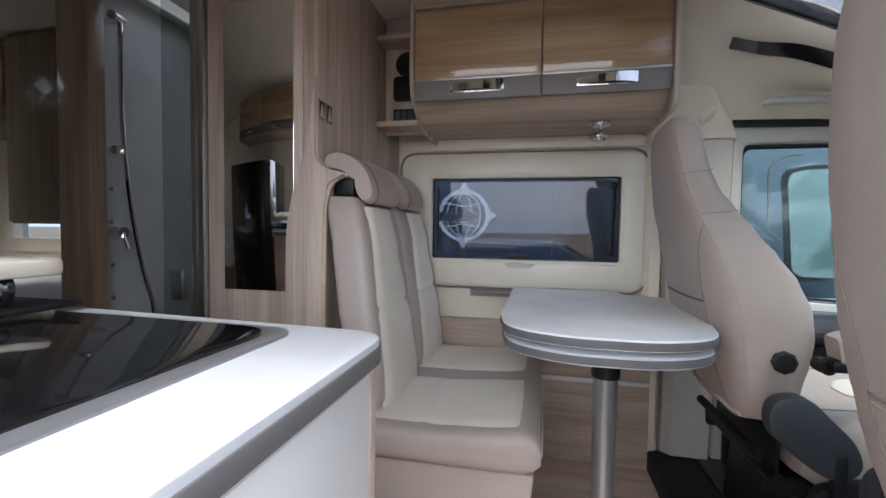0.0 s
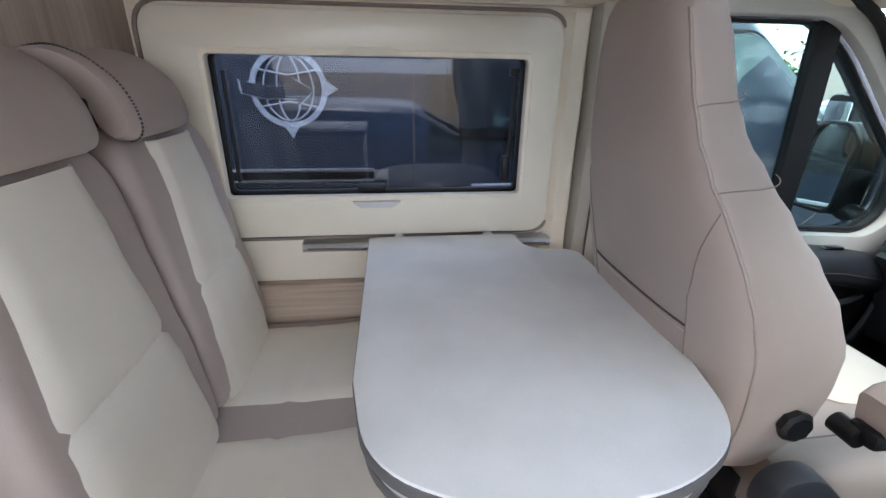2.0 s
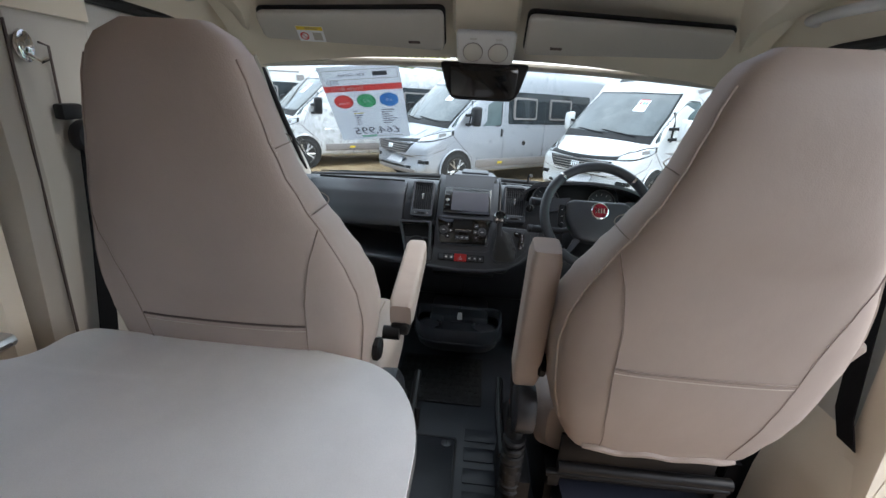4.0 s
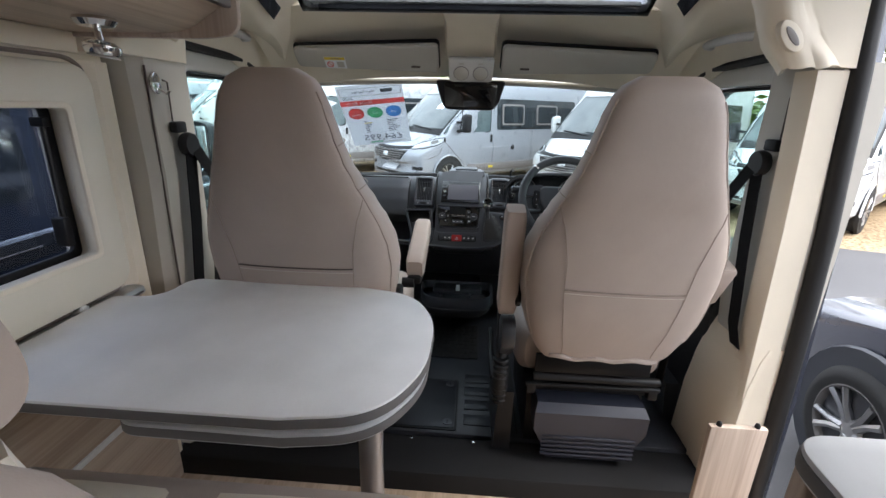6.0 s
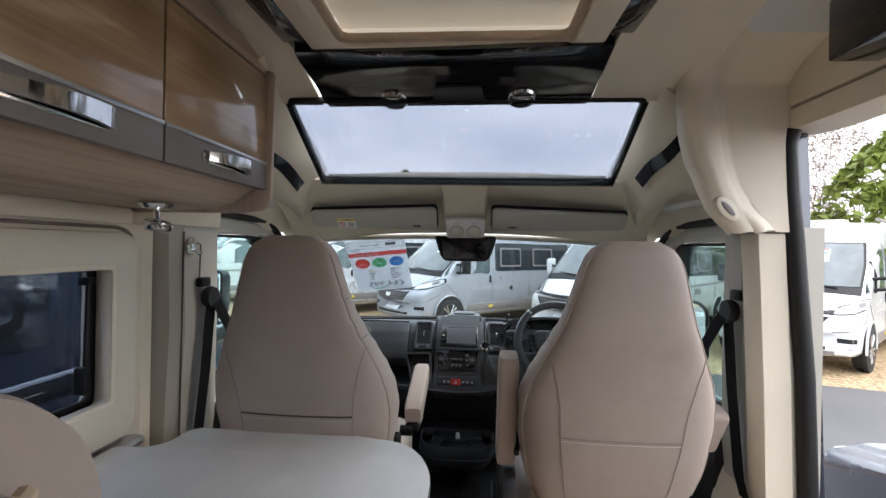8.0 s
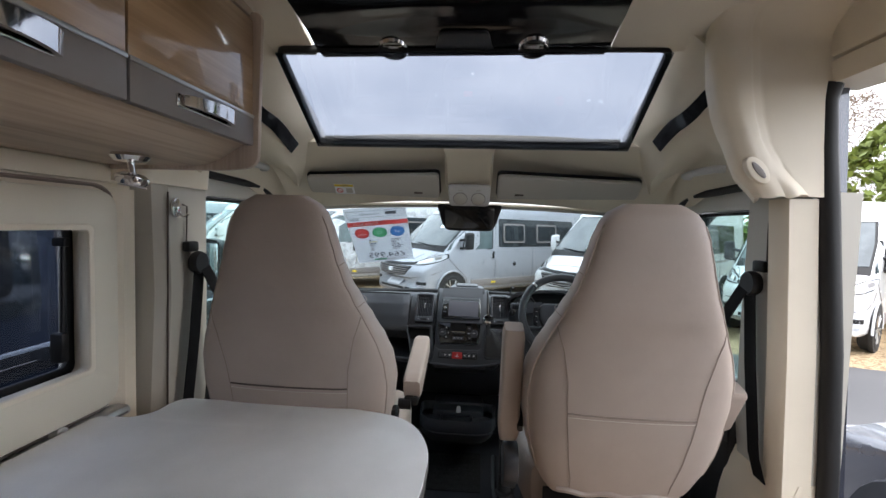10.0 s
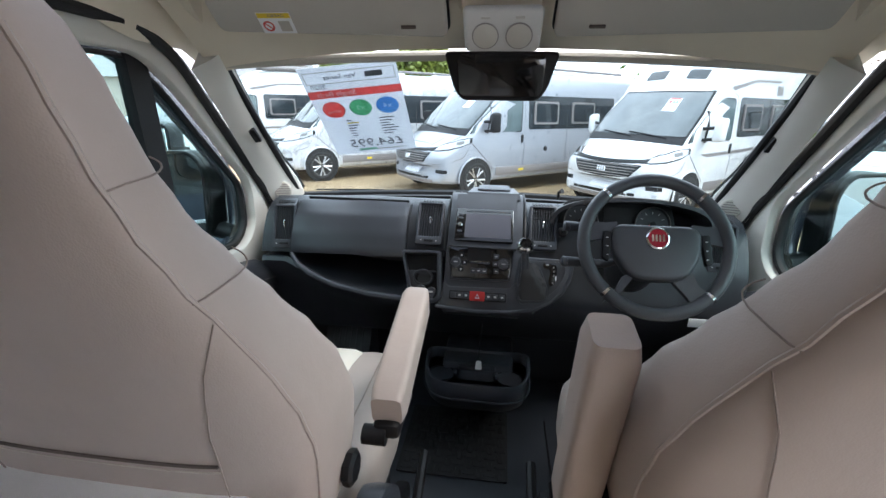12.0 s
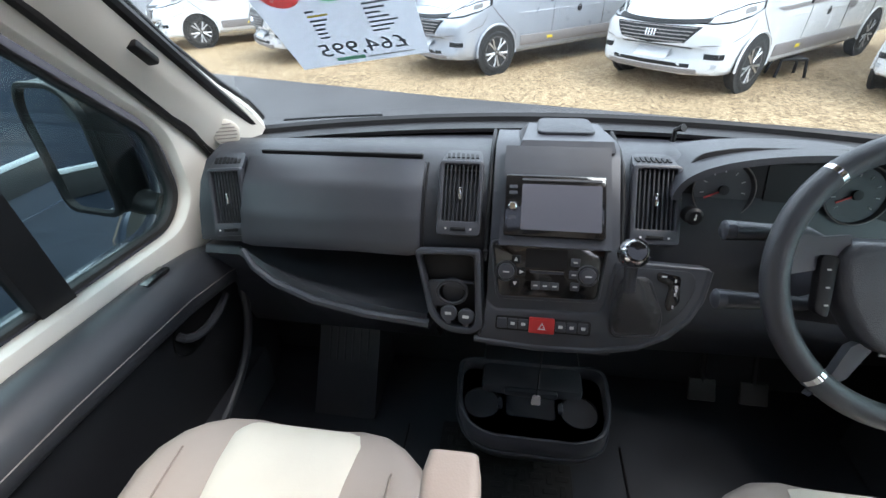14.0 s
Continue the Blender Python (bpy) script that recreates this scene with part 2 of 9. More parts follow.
RED = mat("red_button", (0.55, 0.03, 0.03), 0.4, var=0.05)
BADGE = mat("dark_red_badge", (0.32, 0.015, 0.03), 0.25, var=0.05)
PRINT = mat("pale_printing", (0.62, 0.62, 0.62), 0.6, var=0.02)
WHITEPL = mat("white_plastic", (0.75, 0.75, 0.74), 0.4, var=0.03)
GREYSHOWER = mat("grey_shower_wall", (0.48, 0.50, 0.51), 0.35, var=0.06)
YELLOW = mat("yellow_label", (0.75, 0.55, 0.03), 0.5, var=0.03)
BLUEI = mat("blue_disc", (0.05, 0.20, 0.52), 0.5, var=0.03)
GREENI = mat("green_disc", (0.06, 0.36, 0.16), 0.5, var=0.03)
REDI = mat("red_print", (0.62, 0.06, 0.06), 0.5, var=0.03)
PAPER = mat("white_paper", (0.80, 0.81, 0.84), 0.55, var=0.015)


def thin_paper(name="thin_paper", ink=(0.86, 0.87, 0.90)):
    """Sheet that lets some daylight through."""
    m, nt, p = base_mat(name)
    out = nt.nodes["Material Output"]
    p.inputs["Base Color"].default_value = (ink[0] * 0.95, ink[1] * 0.95, ink[2] * 0.95, 1)
    p.inputs["Roughness"].default_value = 0.4
    tl = nt.nodes.new("ShaderNodeBsdfTranslucent")
    tl.inputs[0].default_value = (*ink, 1)
    mx = nt.nodes.new("ShaderNodeMixShader")
    mx.inputs[0].default_value = 0.45
    put(nt, p.outputs[0], mx.inputs[1])
    put(nt, tl.outputs[0], mx.inputs[2])
    put(nt, mx.outputs[0], out.inputs["Surface"])
    return m


BLINDCLOTH = thin_paper("cream_blind_cloth", (0.80, 0.75, 0.66))
SIGNPAPER = thin_paper()
SIGNRED = thin_paper("red_sign_print", (0.82, 0.26, 0.25))
SIGNGREEN = thin_paper("green_sign_print", (0.28, 0.62, 0.42))
SIGNBLUE = thin_paper("blue_sign_print", (0.22, 0.45, 0.74))
INK = mat("dark_ink", (0.17, 0.17, 0.19), 0.6, var=0.05)
DOME = pane_mat("smoked_dome", (0.42, 0.44, 0.46))
CLEAR = pane_mat("clear_glass", (0.72, 0.77, 0.78))
SIDEGLASS = pane_mat("green_tinted_glass", (0.64, 0.76, 0.75))
SMOKE = pane_mat("smoked_acrylic_glass", (0.44, 0.475, 0.54))
ROOFGLASS = pane_mat("tinted_roof_glass", (0.43, 0.445, 0.475))
SHOWERGLASS = pane_mat("grey_shower_glass", (0.75, 0.78, 0.78))
DROPS = pane_mat("water_drop", (0.80, 0.83, 0.88), 1.0)
GRAVEL = gravel_mat()
TARMAC = mat("wet_tarmac", (0.062, 0.060, 0.062), 0.55, var=0.25, scale=0.9, bump=0.5, bscale=120)
VANWHITE = mat("white_van_paint", (0.68, 0.69, 0.70), 0.25, var=0.02, coat=0.6)
VANSILVER = mat("silver_van_paint", (0.40, 0.42, 0.46), 0.30, metal=0.35, var=0.03, coat=0.7)
VANBLUE = mat("dark_blue_grey_van_paint", (0.034, 0.045, 0.070), 0.22, metal=0.3, var=0.05, coat=0.8)
VANPEARL = mat("pale_silver_van_paint", (0.60, 0.61, 0.63), 0.28, metal=0.25, var=0.02, coat=0.7)
CARGREY = mat("dark_grey_car_paint", (0.05, 0.055, 0.075), 0.25, metal=0.3, var=0.05, coat=0.8)
VANGLASS = mat("dark_vehicle_glass", (0.02, 0.026, 0.03), 0.05, var=0.1, rvar=0.02, coat=0.5)
# dark glass with a raised grey base that paints in the reflected sky
WSGLASS = mat("windscreen_glass_painted_sky", (0.10, 0.115, 0.12), 0.06, var=0.25, scale=3.0, rvar=0.02, coat=0.6)
# tinted glass, its teal base lifted to stand in for outdoor reflections
SIDEG = mat("tinted_side_glass_painted_sheen", (0.085, 0.12, 0.125), 0.05, var=0.3, scale=3.0, rvar=0.02, coat=0.6)
LAMPGLASS = mat("headlamp_lens", (0.45, 0.47, 0.50), 0.12, var=0.15, scale=30, coat=0.6)
TYRE = mat("tyre_rubber", (0.018, 0.018, 0.018), 0.8, var=0.2, bump=0.3, bscale=120)
DECAL = mat("pale_decal", (0.40, 0.43, 0.48), 0.45, var=0.03)
LEAF = mat("conifer_leaf", (0.10, 0.17, 0.03), 0.6, var=0.35, scale=2.0)
LEAFY = mat("yellow_green_leaf", (0.15, 0.19, 0.03), 0.6, var=0.35, scale=2.0)
BARK = mat("brown_twig_bark", (0.17, 0.12, 0.08), 0.85, var=0.25)
BRICKF = mat("far_wall_render", (0.42, 0.38, 0.34), 0.8, var=0.12)
BEDDING = mat("white_bedding", (0.72, 0.71, 0.69), 0.8, var=0.05, bump=0.3, bscale=40)

# ---------------------------------------------------------------- building helpers
C = 0.937            # the van's centre line
FLOOR, CABFLOOR, GROUND = -0.13, -0.04, -0.68


def my(y):
    return 2 * C - y


def where(ob):
    m = ob.matrix_parent_inverse @ ob.matrix_basis
    return where(ob.parent) @ m if ob.parent else ob.matrix_basis.copy()


def thing(name, loc, label, category, group="", kind=""):
    ob = new(name)
    ob.empty_display_size = 0.05
    ob.matrix_basis = Matrix.Translation(loc)
    return tagged(ob, label, category, group, kind)


def mesh_of(name, bm, material, angle=38):
    me = bpy.data.meshes.new(name)
    bmesh.ops.recalc_face_normals(bm, faces=bm.faces)
    bm.to_mesh(me)
    bm.free()
    me.materials.append(material)
    me.polygons.foreach_set("use_smooth", [not f.select for f in me.polygons])
    me.set_sharp_from_angle(angle=radians(angle))
    return me


def part(name, bm, material, parent=None, label="", angle=38):
    me = bm if isinstance(bm, bpy.types.Mesh) else mesh_of(name, bm, material, angle)
    if isinstance(bm, bpy.types.Mesh) and not me.materials:
        me.materials.append(material)
    ob = new(name, me)
    if parent is not None:
        ob.parent = parent
        ob.matrix_parent_inverse = where(parent).inverted()
    if label:
        ob["label"] = label
    return ob


def single(name, bm, material, label, category, group="", kind="", angle=38):
    return tagged(part(name, bm, material, None, "", angle), label, category, group, kind)


def keep_flat(bm, axes):
    """Marks the flat sides of a rounded block, which keep a plain flat shading."""
    bm.normal_update()
    for fc in bm.faces:
        fc.select = any(abs(fc.normal[a]) > 0.9995 for a in axes)


def box(x0, x1, y0, y1, z0, z1, bev=0.004, seg=2, bm=None, m=None):
    own = bmesh.new()
    bmesh.ops.create_cube(own, size=1.0)
    for v in own.verts:
        v.co = Vector(((x0 + x1) / 2 + v.co.x * (x1 - x0), (y0 + y1) / 2 + v.co.y * (y1 - y0), (z0 + z1) / 2 + v.co.z * (z1 - z0)))
    bev = min(bev, 0.49 * min(abs(x1 - x0), abs(y1 - y0), abs(z1 - z0)))
    if bev > 0:
        bmesh.ops.bevel(own, geom=own.edges[:], offset=bev, segments=seg, affect="EDGES", profile=0.5)
    keep_flat(own, (0, 1, 2))
    return join(own, bm, m)


def join(own, bm=None, m=None):
    if m is not None:
        bmesh.ops.transform(own, matrix=m, verts=own.verts)
    if bm is None:
        return own
    tmp = bpy.data.meshes.new("tmp")
    own.to_mesh(tmp)
    own.free()
    bm.from_mesh(tmp)
    bpy.data.meshes.remove(tmp)
    return bm


def loft(rings, closed=True, caps=True, bm=None, m=None):
    own = bmesh.new()
    rows = [[own.verts.new(p) for p in r] for r in rings]
    n = len(rings[0])
    for a, b in zip(rows, rows[1:]):
        for i in range(n if closed else n - 1):
            j = (i + 1) % n
            own.faces.new((a[i], a[j], b[j], b[i]))
    if caps and closed:
        own.faces.new(rows[0][::-1])
        own.faces.new(rows[-1])
    return join(own, bm, m)


def axis_map(axis):
    """Takes (a, b, depth) to x, y, z with depth along the axis."""
    return {"x": lambda a, b, d: (d, a, b), "y": lambda a, b, d: (a, d, b), "z": lambda a, b, d: (a, b, d)}[axis]


def prism(poly, axis, d0, d1, bev=0.003, seg=2, bm=None, m=None):
    """A flat outline pushed along an axis, with rounded rims."""
    f = axis_map(axis)
    own = bmesh.new()
    a = [own.verts.new(f(p[0], p[1], d0)) for p in poly]
    b = [own.verts.new(f(p[0], p[1], d1)) for p in poly]
    ends = [own.faces.new(a), own.faces.new(b[::-1])]
    for i in range(len(poly)):
        j = (i + 1) % len(poly)
        own.faces.new((a[i], b[i], b[j], a[j]))
    own.normal_update()
    if bev > 0:
        rim = {e for fc in ends for e in fc.edges}
        bmesh.ops.bevel(own, geom=list(rim), offset=bev, segments=seg, affect="EDGES", profile=0.5)
    keep_flat(own, ("xyz".index(axis),))
    return join(own, bm, m)


def rounded(points, r, seg=6):
    """A polygon with its corners rounded; r may be one number or one for each corner."""
    out, n = [], len(points)
    rs = r if isinstance(r, (list, tuple)) else [r] * n
    for i in range(n):
        p, a, b = Vector(points[i]), Vector(points[i - 1]), Vector(points[(i + 1) % n])
        if rs[i] <= 0:
            out.append(tuple(p))
            continue
        u, v = (a - p), (b - p)
        d = min(rs[i], u.length * 0.48, v.length * 0.48)
        s, e = p + u.normalized() * d, p + v.normalized() * d
        for k in range(seg + 1):
            t = k / seg
            q = s * (1 - t) ** 2 + p * 2 * t * (1 - t) + e * t * t
            out.append((q.x, q.y))
    return out


def rect(a0, a1, b0, b1, r=0.0, seg=6):
    pts = [(a0, b0), (a1, b0), (a1, b1), (a0, b1)]
    return rounded(pts, r, seg) if r else pts


def holed(name, outer, holes, axis, d0, d1, bev=0.003, m=None):
    """A sheet with openings that go through it, as a mesh."""
    cu = bpy.data.curves.new(name, "CURVE")
    cu.dimensions, cu.fill_mode = "2D", "BOTH"
    cu.extrude, cu.bevel_depth, cu.bevel_resolution = max(1e-4, abs(d1 - d0) / 2 - bev), bev, 1
    cu.offset = -bev
    for loop in (outer, *holes):
        sp = cu.splines.new("POLY")
        sp.points.add(len(loop) - 1)
        for pt, q in zip(sp.points, loop):
            pt.co = (q[0], q[1], 0, 1)
        sp.use_cyclic_u = True
    ob = bpy.data.objects.new(name, cu)
    me = bpy.data.meshes.new_from_object(ob)
    bpy.data.objects.remove(ob)
    f = axis_map(axis)
    mid = (d0 + d1) / 2
    for v in me.vertices:
        v.co = f(v.co.x, v.co.y, mid + v.co.z)
    me.materials.clear()
    bm = bmesh.new()
    bm.from_mesh(me)
    bpy.data.meshes.remove(me)
    bmesh.ops.remove_doubles(bm, verts=bm.verts, dist=1e-5)
    keep_flat(bm, ("xyz".index(axis),))
    if m is not None:
        bmesh.ops.transform(bm, matrix=m, verts=bm.verts)
    return bm


def tube(points, r, seg=8, closed=False, bm=None, m=None, flat=1.0):
    """A round bar along a line; r may be one number or one for each point."""
    pts = [Vector(p) for p in points]
    rs = r if isinstance(r, (list, tuple)) else [r] * len(pts)
    rings, up = [], None
    n = len(pts)
    for i, p in enumerate(pts):
        if closed:
            d = pts[(i + 1) % n] - pts[i - 1]
        else:
            d = pts[min(i + 1, n - 1)] - pts[max(i - 1, 0)]
        d.normalize()
        if up is None:
            up = Vector((0, 0, 1)) if abs(d.z) < 0.9 else Vector((1, 0, 0))
        s = d.cross(up).normalized()
        up = s.cross(d).normalized()
        rings.append([p + (s * math.cos(a) + up * math.sin(a) * flat) * rs[i] for a in (2 * math.pi * k / seg for k in range(seg))])
    if closed:
        rings.append(rings[0])
    return loft(rings, True, not closed, bm, m)


def bez(p0, p1, p2, n=8):
    p0, p1, p2 = Vector(p0), Vector(p1), Vector(p2)
    return [p0 * (1 - t) ** 2 + p1 * 2 * t * (1 - t) + p2 * t * t for t in (k / n for k in range(n + 1))]


def lathe(profile, m=None, seg=24, bm=None):
    """A turned shape: (radius, height) along local z."""
    rings = [[Vector((max(r, 1e-4) * math.cos(a), max(r, 1e-4) * math.sin(a), h)) for a in (2 * math.pi * k / seg for k in range(seg))] for r, h in profile]
    return loft(rings, True, True, bm, m)


def sheet(f, nu, nv, thick, bm=None):
    """A curved panel f(u, v) with thickness."""
    g = [[Vector(f(i / nu, j / nv)) for j in range(nv + 1)] for i in range(nu + 1)]
    own = bmesh.new()
    top, low = [], []
    for i in range(nu + 1):
        a, b = [], []
        for j in range(nv + 1):
            du = g[min(i + 1, nu)][j] - g[max(i - 1, 0)][j]
            dv = g[i][min(j + 1, nv)] - g[i][max(j - 1, 0)]
            nn = du.cross(dv)
            nn = nn.normalized() if nn.length > 1e-9 else Vector((0, 0, 1))
            a.append(own.verts.new(g[i][j]))
            b.append(own.verts.new(g[i][j] + nn * thick))
        top.append(a)
        low.append(b)
    for i in range(nu):
        for j in range(nv):
            own.faces.new((top[i][j], top[i + 1][j], top[i + 1][j + 1], top[i][j + 1]))
            own.faces.new((low[i][j], low[i][j + 1], low[i + 1][j + 1], low[i + 1][j]))
    for i in range(nu):
        own.faces.new((top[i][0], low[i][0], low[i + 1][0], top[i + 1][0]))
        own.faces.new((top[i][nv], top[i + 1][nv], low[i + 1][nv], low[i][nv]))
    for j in range(nv):
        own.faces.new((top[0][j], top[0][j + 1], low[0][j + 1], low[0][j]))
        own.faces.new((top[nu][j], low[nu][j], low[nu][j + 1], top[nu][j + 1]))
    return join(own, bm)


def frame_at(origin, u, v):
    """A pose with local x along u, y along v, z out of the face."""
    u, v = Vector(u).normalized(), Vector(v).normalized()
    w = u.cross(v).normalized()
    v = w.cross(u)
    m = Matrix((u, v, w)).transposed().to_4x4()
    m.translation = Vector(origin)
    return m


def interp(keys, x):
    """Smooth value between rows of (x, a, b, ...)."""
    if x <= keys[0][0]:
        return keys[0][1:]
    for a, b in zip(keys, keys[1:]):
        if x <= b[0]:
            t = (x - a[0]) / (b[0] - a[0])
            t = t * t * (3 - 2 * t) * 0.5 + t * 0.5
            return tuple(p + (q - p) * t for p, q in zip(a[1:], b[1:]))
    return keys[-1][1:]


def words(text, size, m, material, name="lettering", parent=None, depth=0.0004):
    """Letters in the built-in font, as a mesh."""
    cu = bpy.data.curves.new(name, "FONT")
    cu.body, cu.size, cu.extrude, cu.align_x, cu.align_y = text, size, depth, "CENTER", "CENTER"
    cu.resolution_u = 2
    ob = bpy.data.objects.new(name, cu)
    me = bpy.data.meshes.new_from_object(ob)
    bpy.data.objects.remove(ob)
    me.transform(m)
    me.materials.clear()
    me.materials.append(material)
    return part(name, me, material, parent)

# ---------------------------------------------------------------- outside ground
EDGE = [(-8.0, -40.0), (-1.0, -26.0), (4.9, -7.5), (6.3, -2.7), (7.5, 1.96), (9.0, 6.8), (13.5, 18.0), (22.0, 40.0)]
single("ground", box(-400, 400, -400, 400, GROUND - 0.5, GROUND - 0.006, 0), GRAVEL, "wet golden gravel covering the sales yard", "ground", kind="stuff")
tarmac = [(-40, -40), *EDGE, (-40, 40)]
single("road", prism(tarmac, "z", GROUND - 0.2, GROUND, 0.0), TARMAC, "damp dark tarmac lane between rows of vans", "road", kind="structure")

# ---------------------------------------------------------------- floors
single("floor", box(-3.3, 0.60, -0.10, 1.95, FLOOR - 0.05, FLOOR, 0.0), FLOORW, "light oak-look vinyl floor in the living area", "floor", kind="structure")
single("floor_cab", box(0.78, 1.95, -0.02, 1.90, CABFLOOR - 0.1, CABFLOOR, 0.006), CABMAT, "dark grey moulded rubber cab floor mat", "floor", kind="structure")
single("floor_step", box(0.60, 0.78, -0.02, 1.90, FLOOR - 0.05, CABFLOOR - 0.012, 0.012), CARPET, "black carpeted riser between cab and living area", "step", kind="structure")

# ---------------------------------------------------------------- living walls
wall_left = part("wall_left", holed("wall_left", rect(-3.3, 0.64, FLOOR - 0.05, 1.85), [rect(-0.36, 0.49, 0.71, 1.10, 0.03), rect(-2.86, -2.30, 0.76, 1.10, 0.04)], "y", 1.905, 1.98, 0.0), CREAMPL)
tagged(wall_left, "cream lined side wall of the camper van", "wall", kind="structure")
wall_right = part("wall_right", holed("wall_right", rect(-3.3, -0.68, FLOOR - 0.05, 1.85), [], "y", -0.12, -0.04, 0.0), CREAMPL)
tagged(wall_right, "cream lined wall behind the kitchen", "wall", kind="structure")
single("wall_right_lintel", box(-0.68, 0.70, -0.12, 0.030, 1.570, 1.85, 0.012), CREAMPL, "cream panel above the sliding door opening", "wall", kind="structure")
single("wall_rear", box(-3.38, -3.3, -0.12, 1.98, FLOOR - 0.05, 1.85, 0.0), CREAMPL, "cream rear wall of the camper van", "wall", kind="structure")

single("lintel_cover", loft([[(-0.68, -0.10, 1.512), (-0.68, 0.022, 1.512), (-0.68, 0.028, 1.563), (-0.68, -0.10, 1.566)], [(0.58, -0.10, 1.508), (0.58, 0.022, 1.508), (0.61, 0.028, 1.563), (0.61, -0.10, 1.566)], [(0.70, -0.10, 1.515), (0.70, 0.018, 1.515), (0.70, 0.024, 1.556), (0.70, -0.10, 1.560)]]), CREAMPL, "cream cover strip above the sliding door opening", "trim", kind="structure")

# ceiling with a hatch opening
single("ceiling", holed("ceiling", rect(-3.3, 0.60, -0.12, 1.98), [rect(-0.10, 0.50, 0.62, 1.29, 0.03), rect(-1.33, -0.93, 1.32, 1.74, 0.02), rect(-2.95, -2.40, 0.55, 1.10, 0.03)], "z", 1.725, 1.76, 0.0), CREAMLIN, "cream fabric ceiling lining with a roof hatch", "ceiling", kind="structure")

# lower wood lining and rails under the window
single("wall_lining", box(-0.42, 0.60, 1.868, 1.904, FLOOR, 0.462, 0.002), WOODX, "light ash veneer lining under the window", "wall panel", kind="structure")
single("trim_groove", box(0.12, 0.60, 1.862, 1.87, 0.218, 0.236, 0.002), WHITEPL, "white trim strip along the wood lining", "trim", kind="structure")
single("trim_top", box(-0.48, 0.64, 1.888, 1.904, 1.215, 1.262, 0.004), CREAMPL, "cream trim strip above the window", "trim", kind="structure")

# window assembly in the left wall
win = thing("window_1", (0.06, 1.9, 0.61), "cream framed smoked camper window with blind cassette, closed", "window", kind="structure")
part("window_frame", holed("wf", rect(-0.475, 0.56, 0.612, 1.19, 0.06, 8), [rect(-0.338, 0.468, 0.730, 1.088, 0.012)], "y", 1.872, 1.902, 0.006), IVORY, win)
part("frame_groove", tube([(a, 1.899, b) for a, b in rect(-0.492, 0.577, 0.598, 1.205, 0.075, 8)], 0.0055, 6, True), SEAMT, win, "dark groove round the window panel")
part("inner_lip", holed("il", rect(-0.352, 0.482, 0.716, 1.102, 0.02), [rect(-0.338, 0.468, 0.730, 1.088, 0.014)], "y", 1.868, 1.876, 0.003), CREAMPL, win)
part("outer_frame", holed("of", rect(-0.36, 0.49, 0.708, 1.11, 0.03), [rect(-0.340, 0.468, 0.733, 1.090, 0.02)], "y", 1.935, 1.947, 0.003), BLACK, win, "black rubber glazing frame")
part("pane", box(-0.352, 0.482, 1.95, 1.955, 0.722, 1.10, 0.0), SMOKE, win, "smoked acrylic pane").visible_shadow = False
part("upper_catch", prism(rounded([(-0.02, 1.088), (0.15, 1.088), (0.12, 1.108), (0.01, 1.108)], 0.012), "y", 1.862, 1.874, 0.002), IVORY, win)
part("lower_catch", prism(rounded([(-0.01, 0.716), (0.13, 0.716), (0.105, 0.697), (0.015, 0.697)], 0.008), "y", 1.858, 1.874, 0.002), PALEGREY, win, "clear grey blind catch")
rain, rrng = bmesh.new(), random.Random(5)
for _ in range(170):
    rx, rz, rr = rrng.uniform(-0.33, 0.46), 0.735 + 0.35 * rrng.random() ** 0.75, rrng.uniform(0.0012, 0.0032)
    lathe([(rr, 0.0), (rr * 0.8, rr * 0.45), (0.0, rr * 0.6)], pose(rx, 1.956, rz, -90, 0, 0), 7, rain)
part("raindrops", rain, DROPS, win, "scattered raindrops on the pane")
part("latch", box(0.005, 0.085, 1.905, 1.94, 0.735, 0.752, 0.005), BLACK, win, "black window latch")
part("latch", box(0.425, 0.447, 1.905, 1.94, 0.755, 0.83, 0.006), BLACK, win, "black window latch")
part("stay", tube([(0.446, 1.925, 0.80), (0.452, 1.925, 1.05)], 0.006), BLACK, win)
part("stay", tube([(-0.318, 1.925, 0.76), (-0.318, 1.925, 1.05)], 0.005), BLACK, win)
for z in (1.045,):
    part("latch", box(0.435, 0.455, 1.905, 1.94, z, z + 0.022, 0.004), BLACK, win)
for x in (0.12, 0.385):
    part("peg", lathe([(0.016, -0.02), (0.016, 0.004), (0.012, 0.008), (0.0, 0.009)], pose(x, 1.868, 0.600, 70, 0, 0), 12), WHITEPL, win, "small white peg")

rail = thing("table_rail", (0.2, 1.89, 0.58), "aluminium table fixing rail on the wall", "rail")
part("rail_body", prism(rounded([(1.904, 0.566), (1.86, 0.568), (1.852, 0.580), (1.86, 0.594), (1.904, 0.596)], 0.004), "x", -0.155, 0.575, 0.001), ALU, rail)
part("rail_groove", box(-0.14, 0.56, 1.848, 1.853, 0.579, 0.583, 0.0), GREYSTRIP, rail)

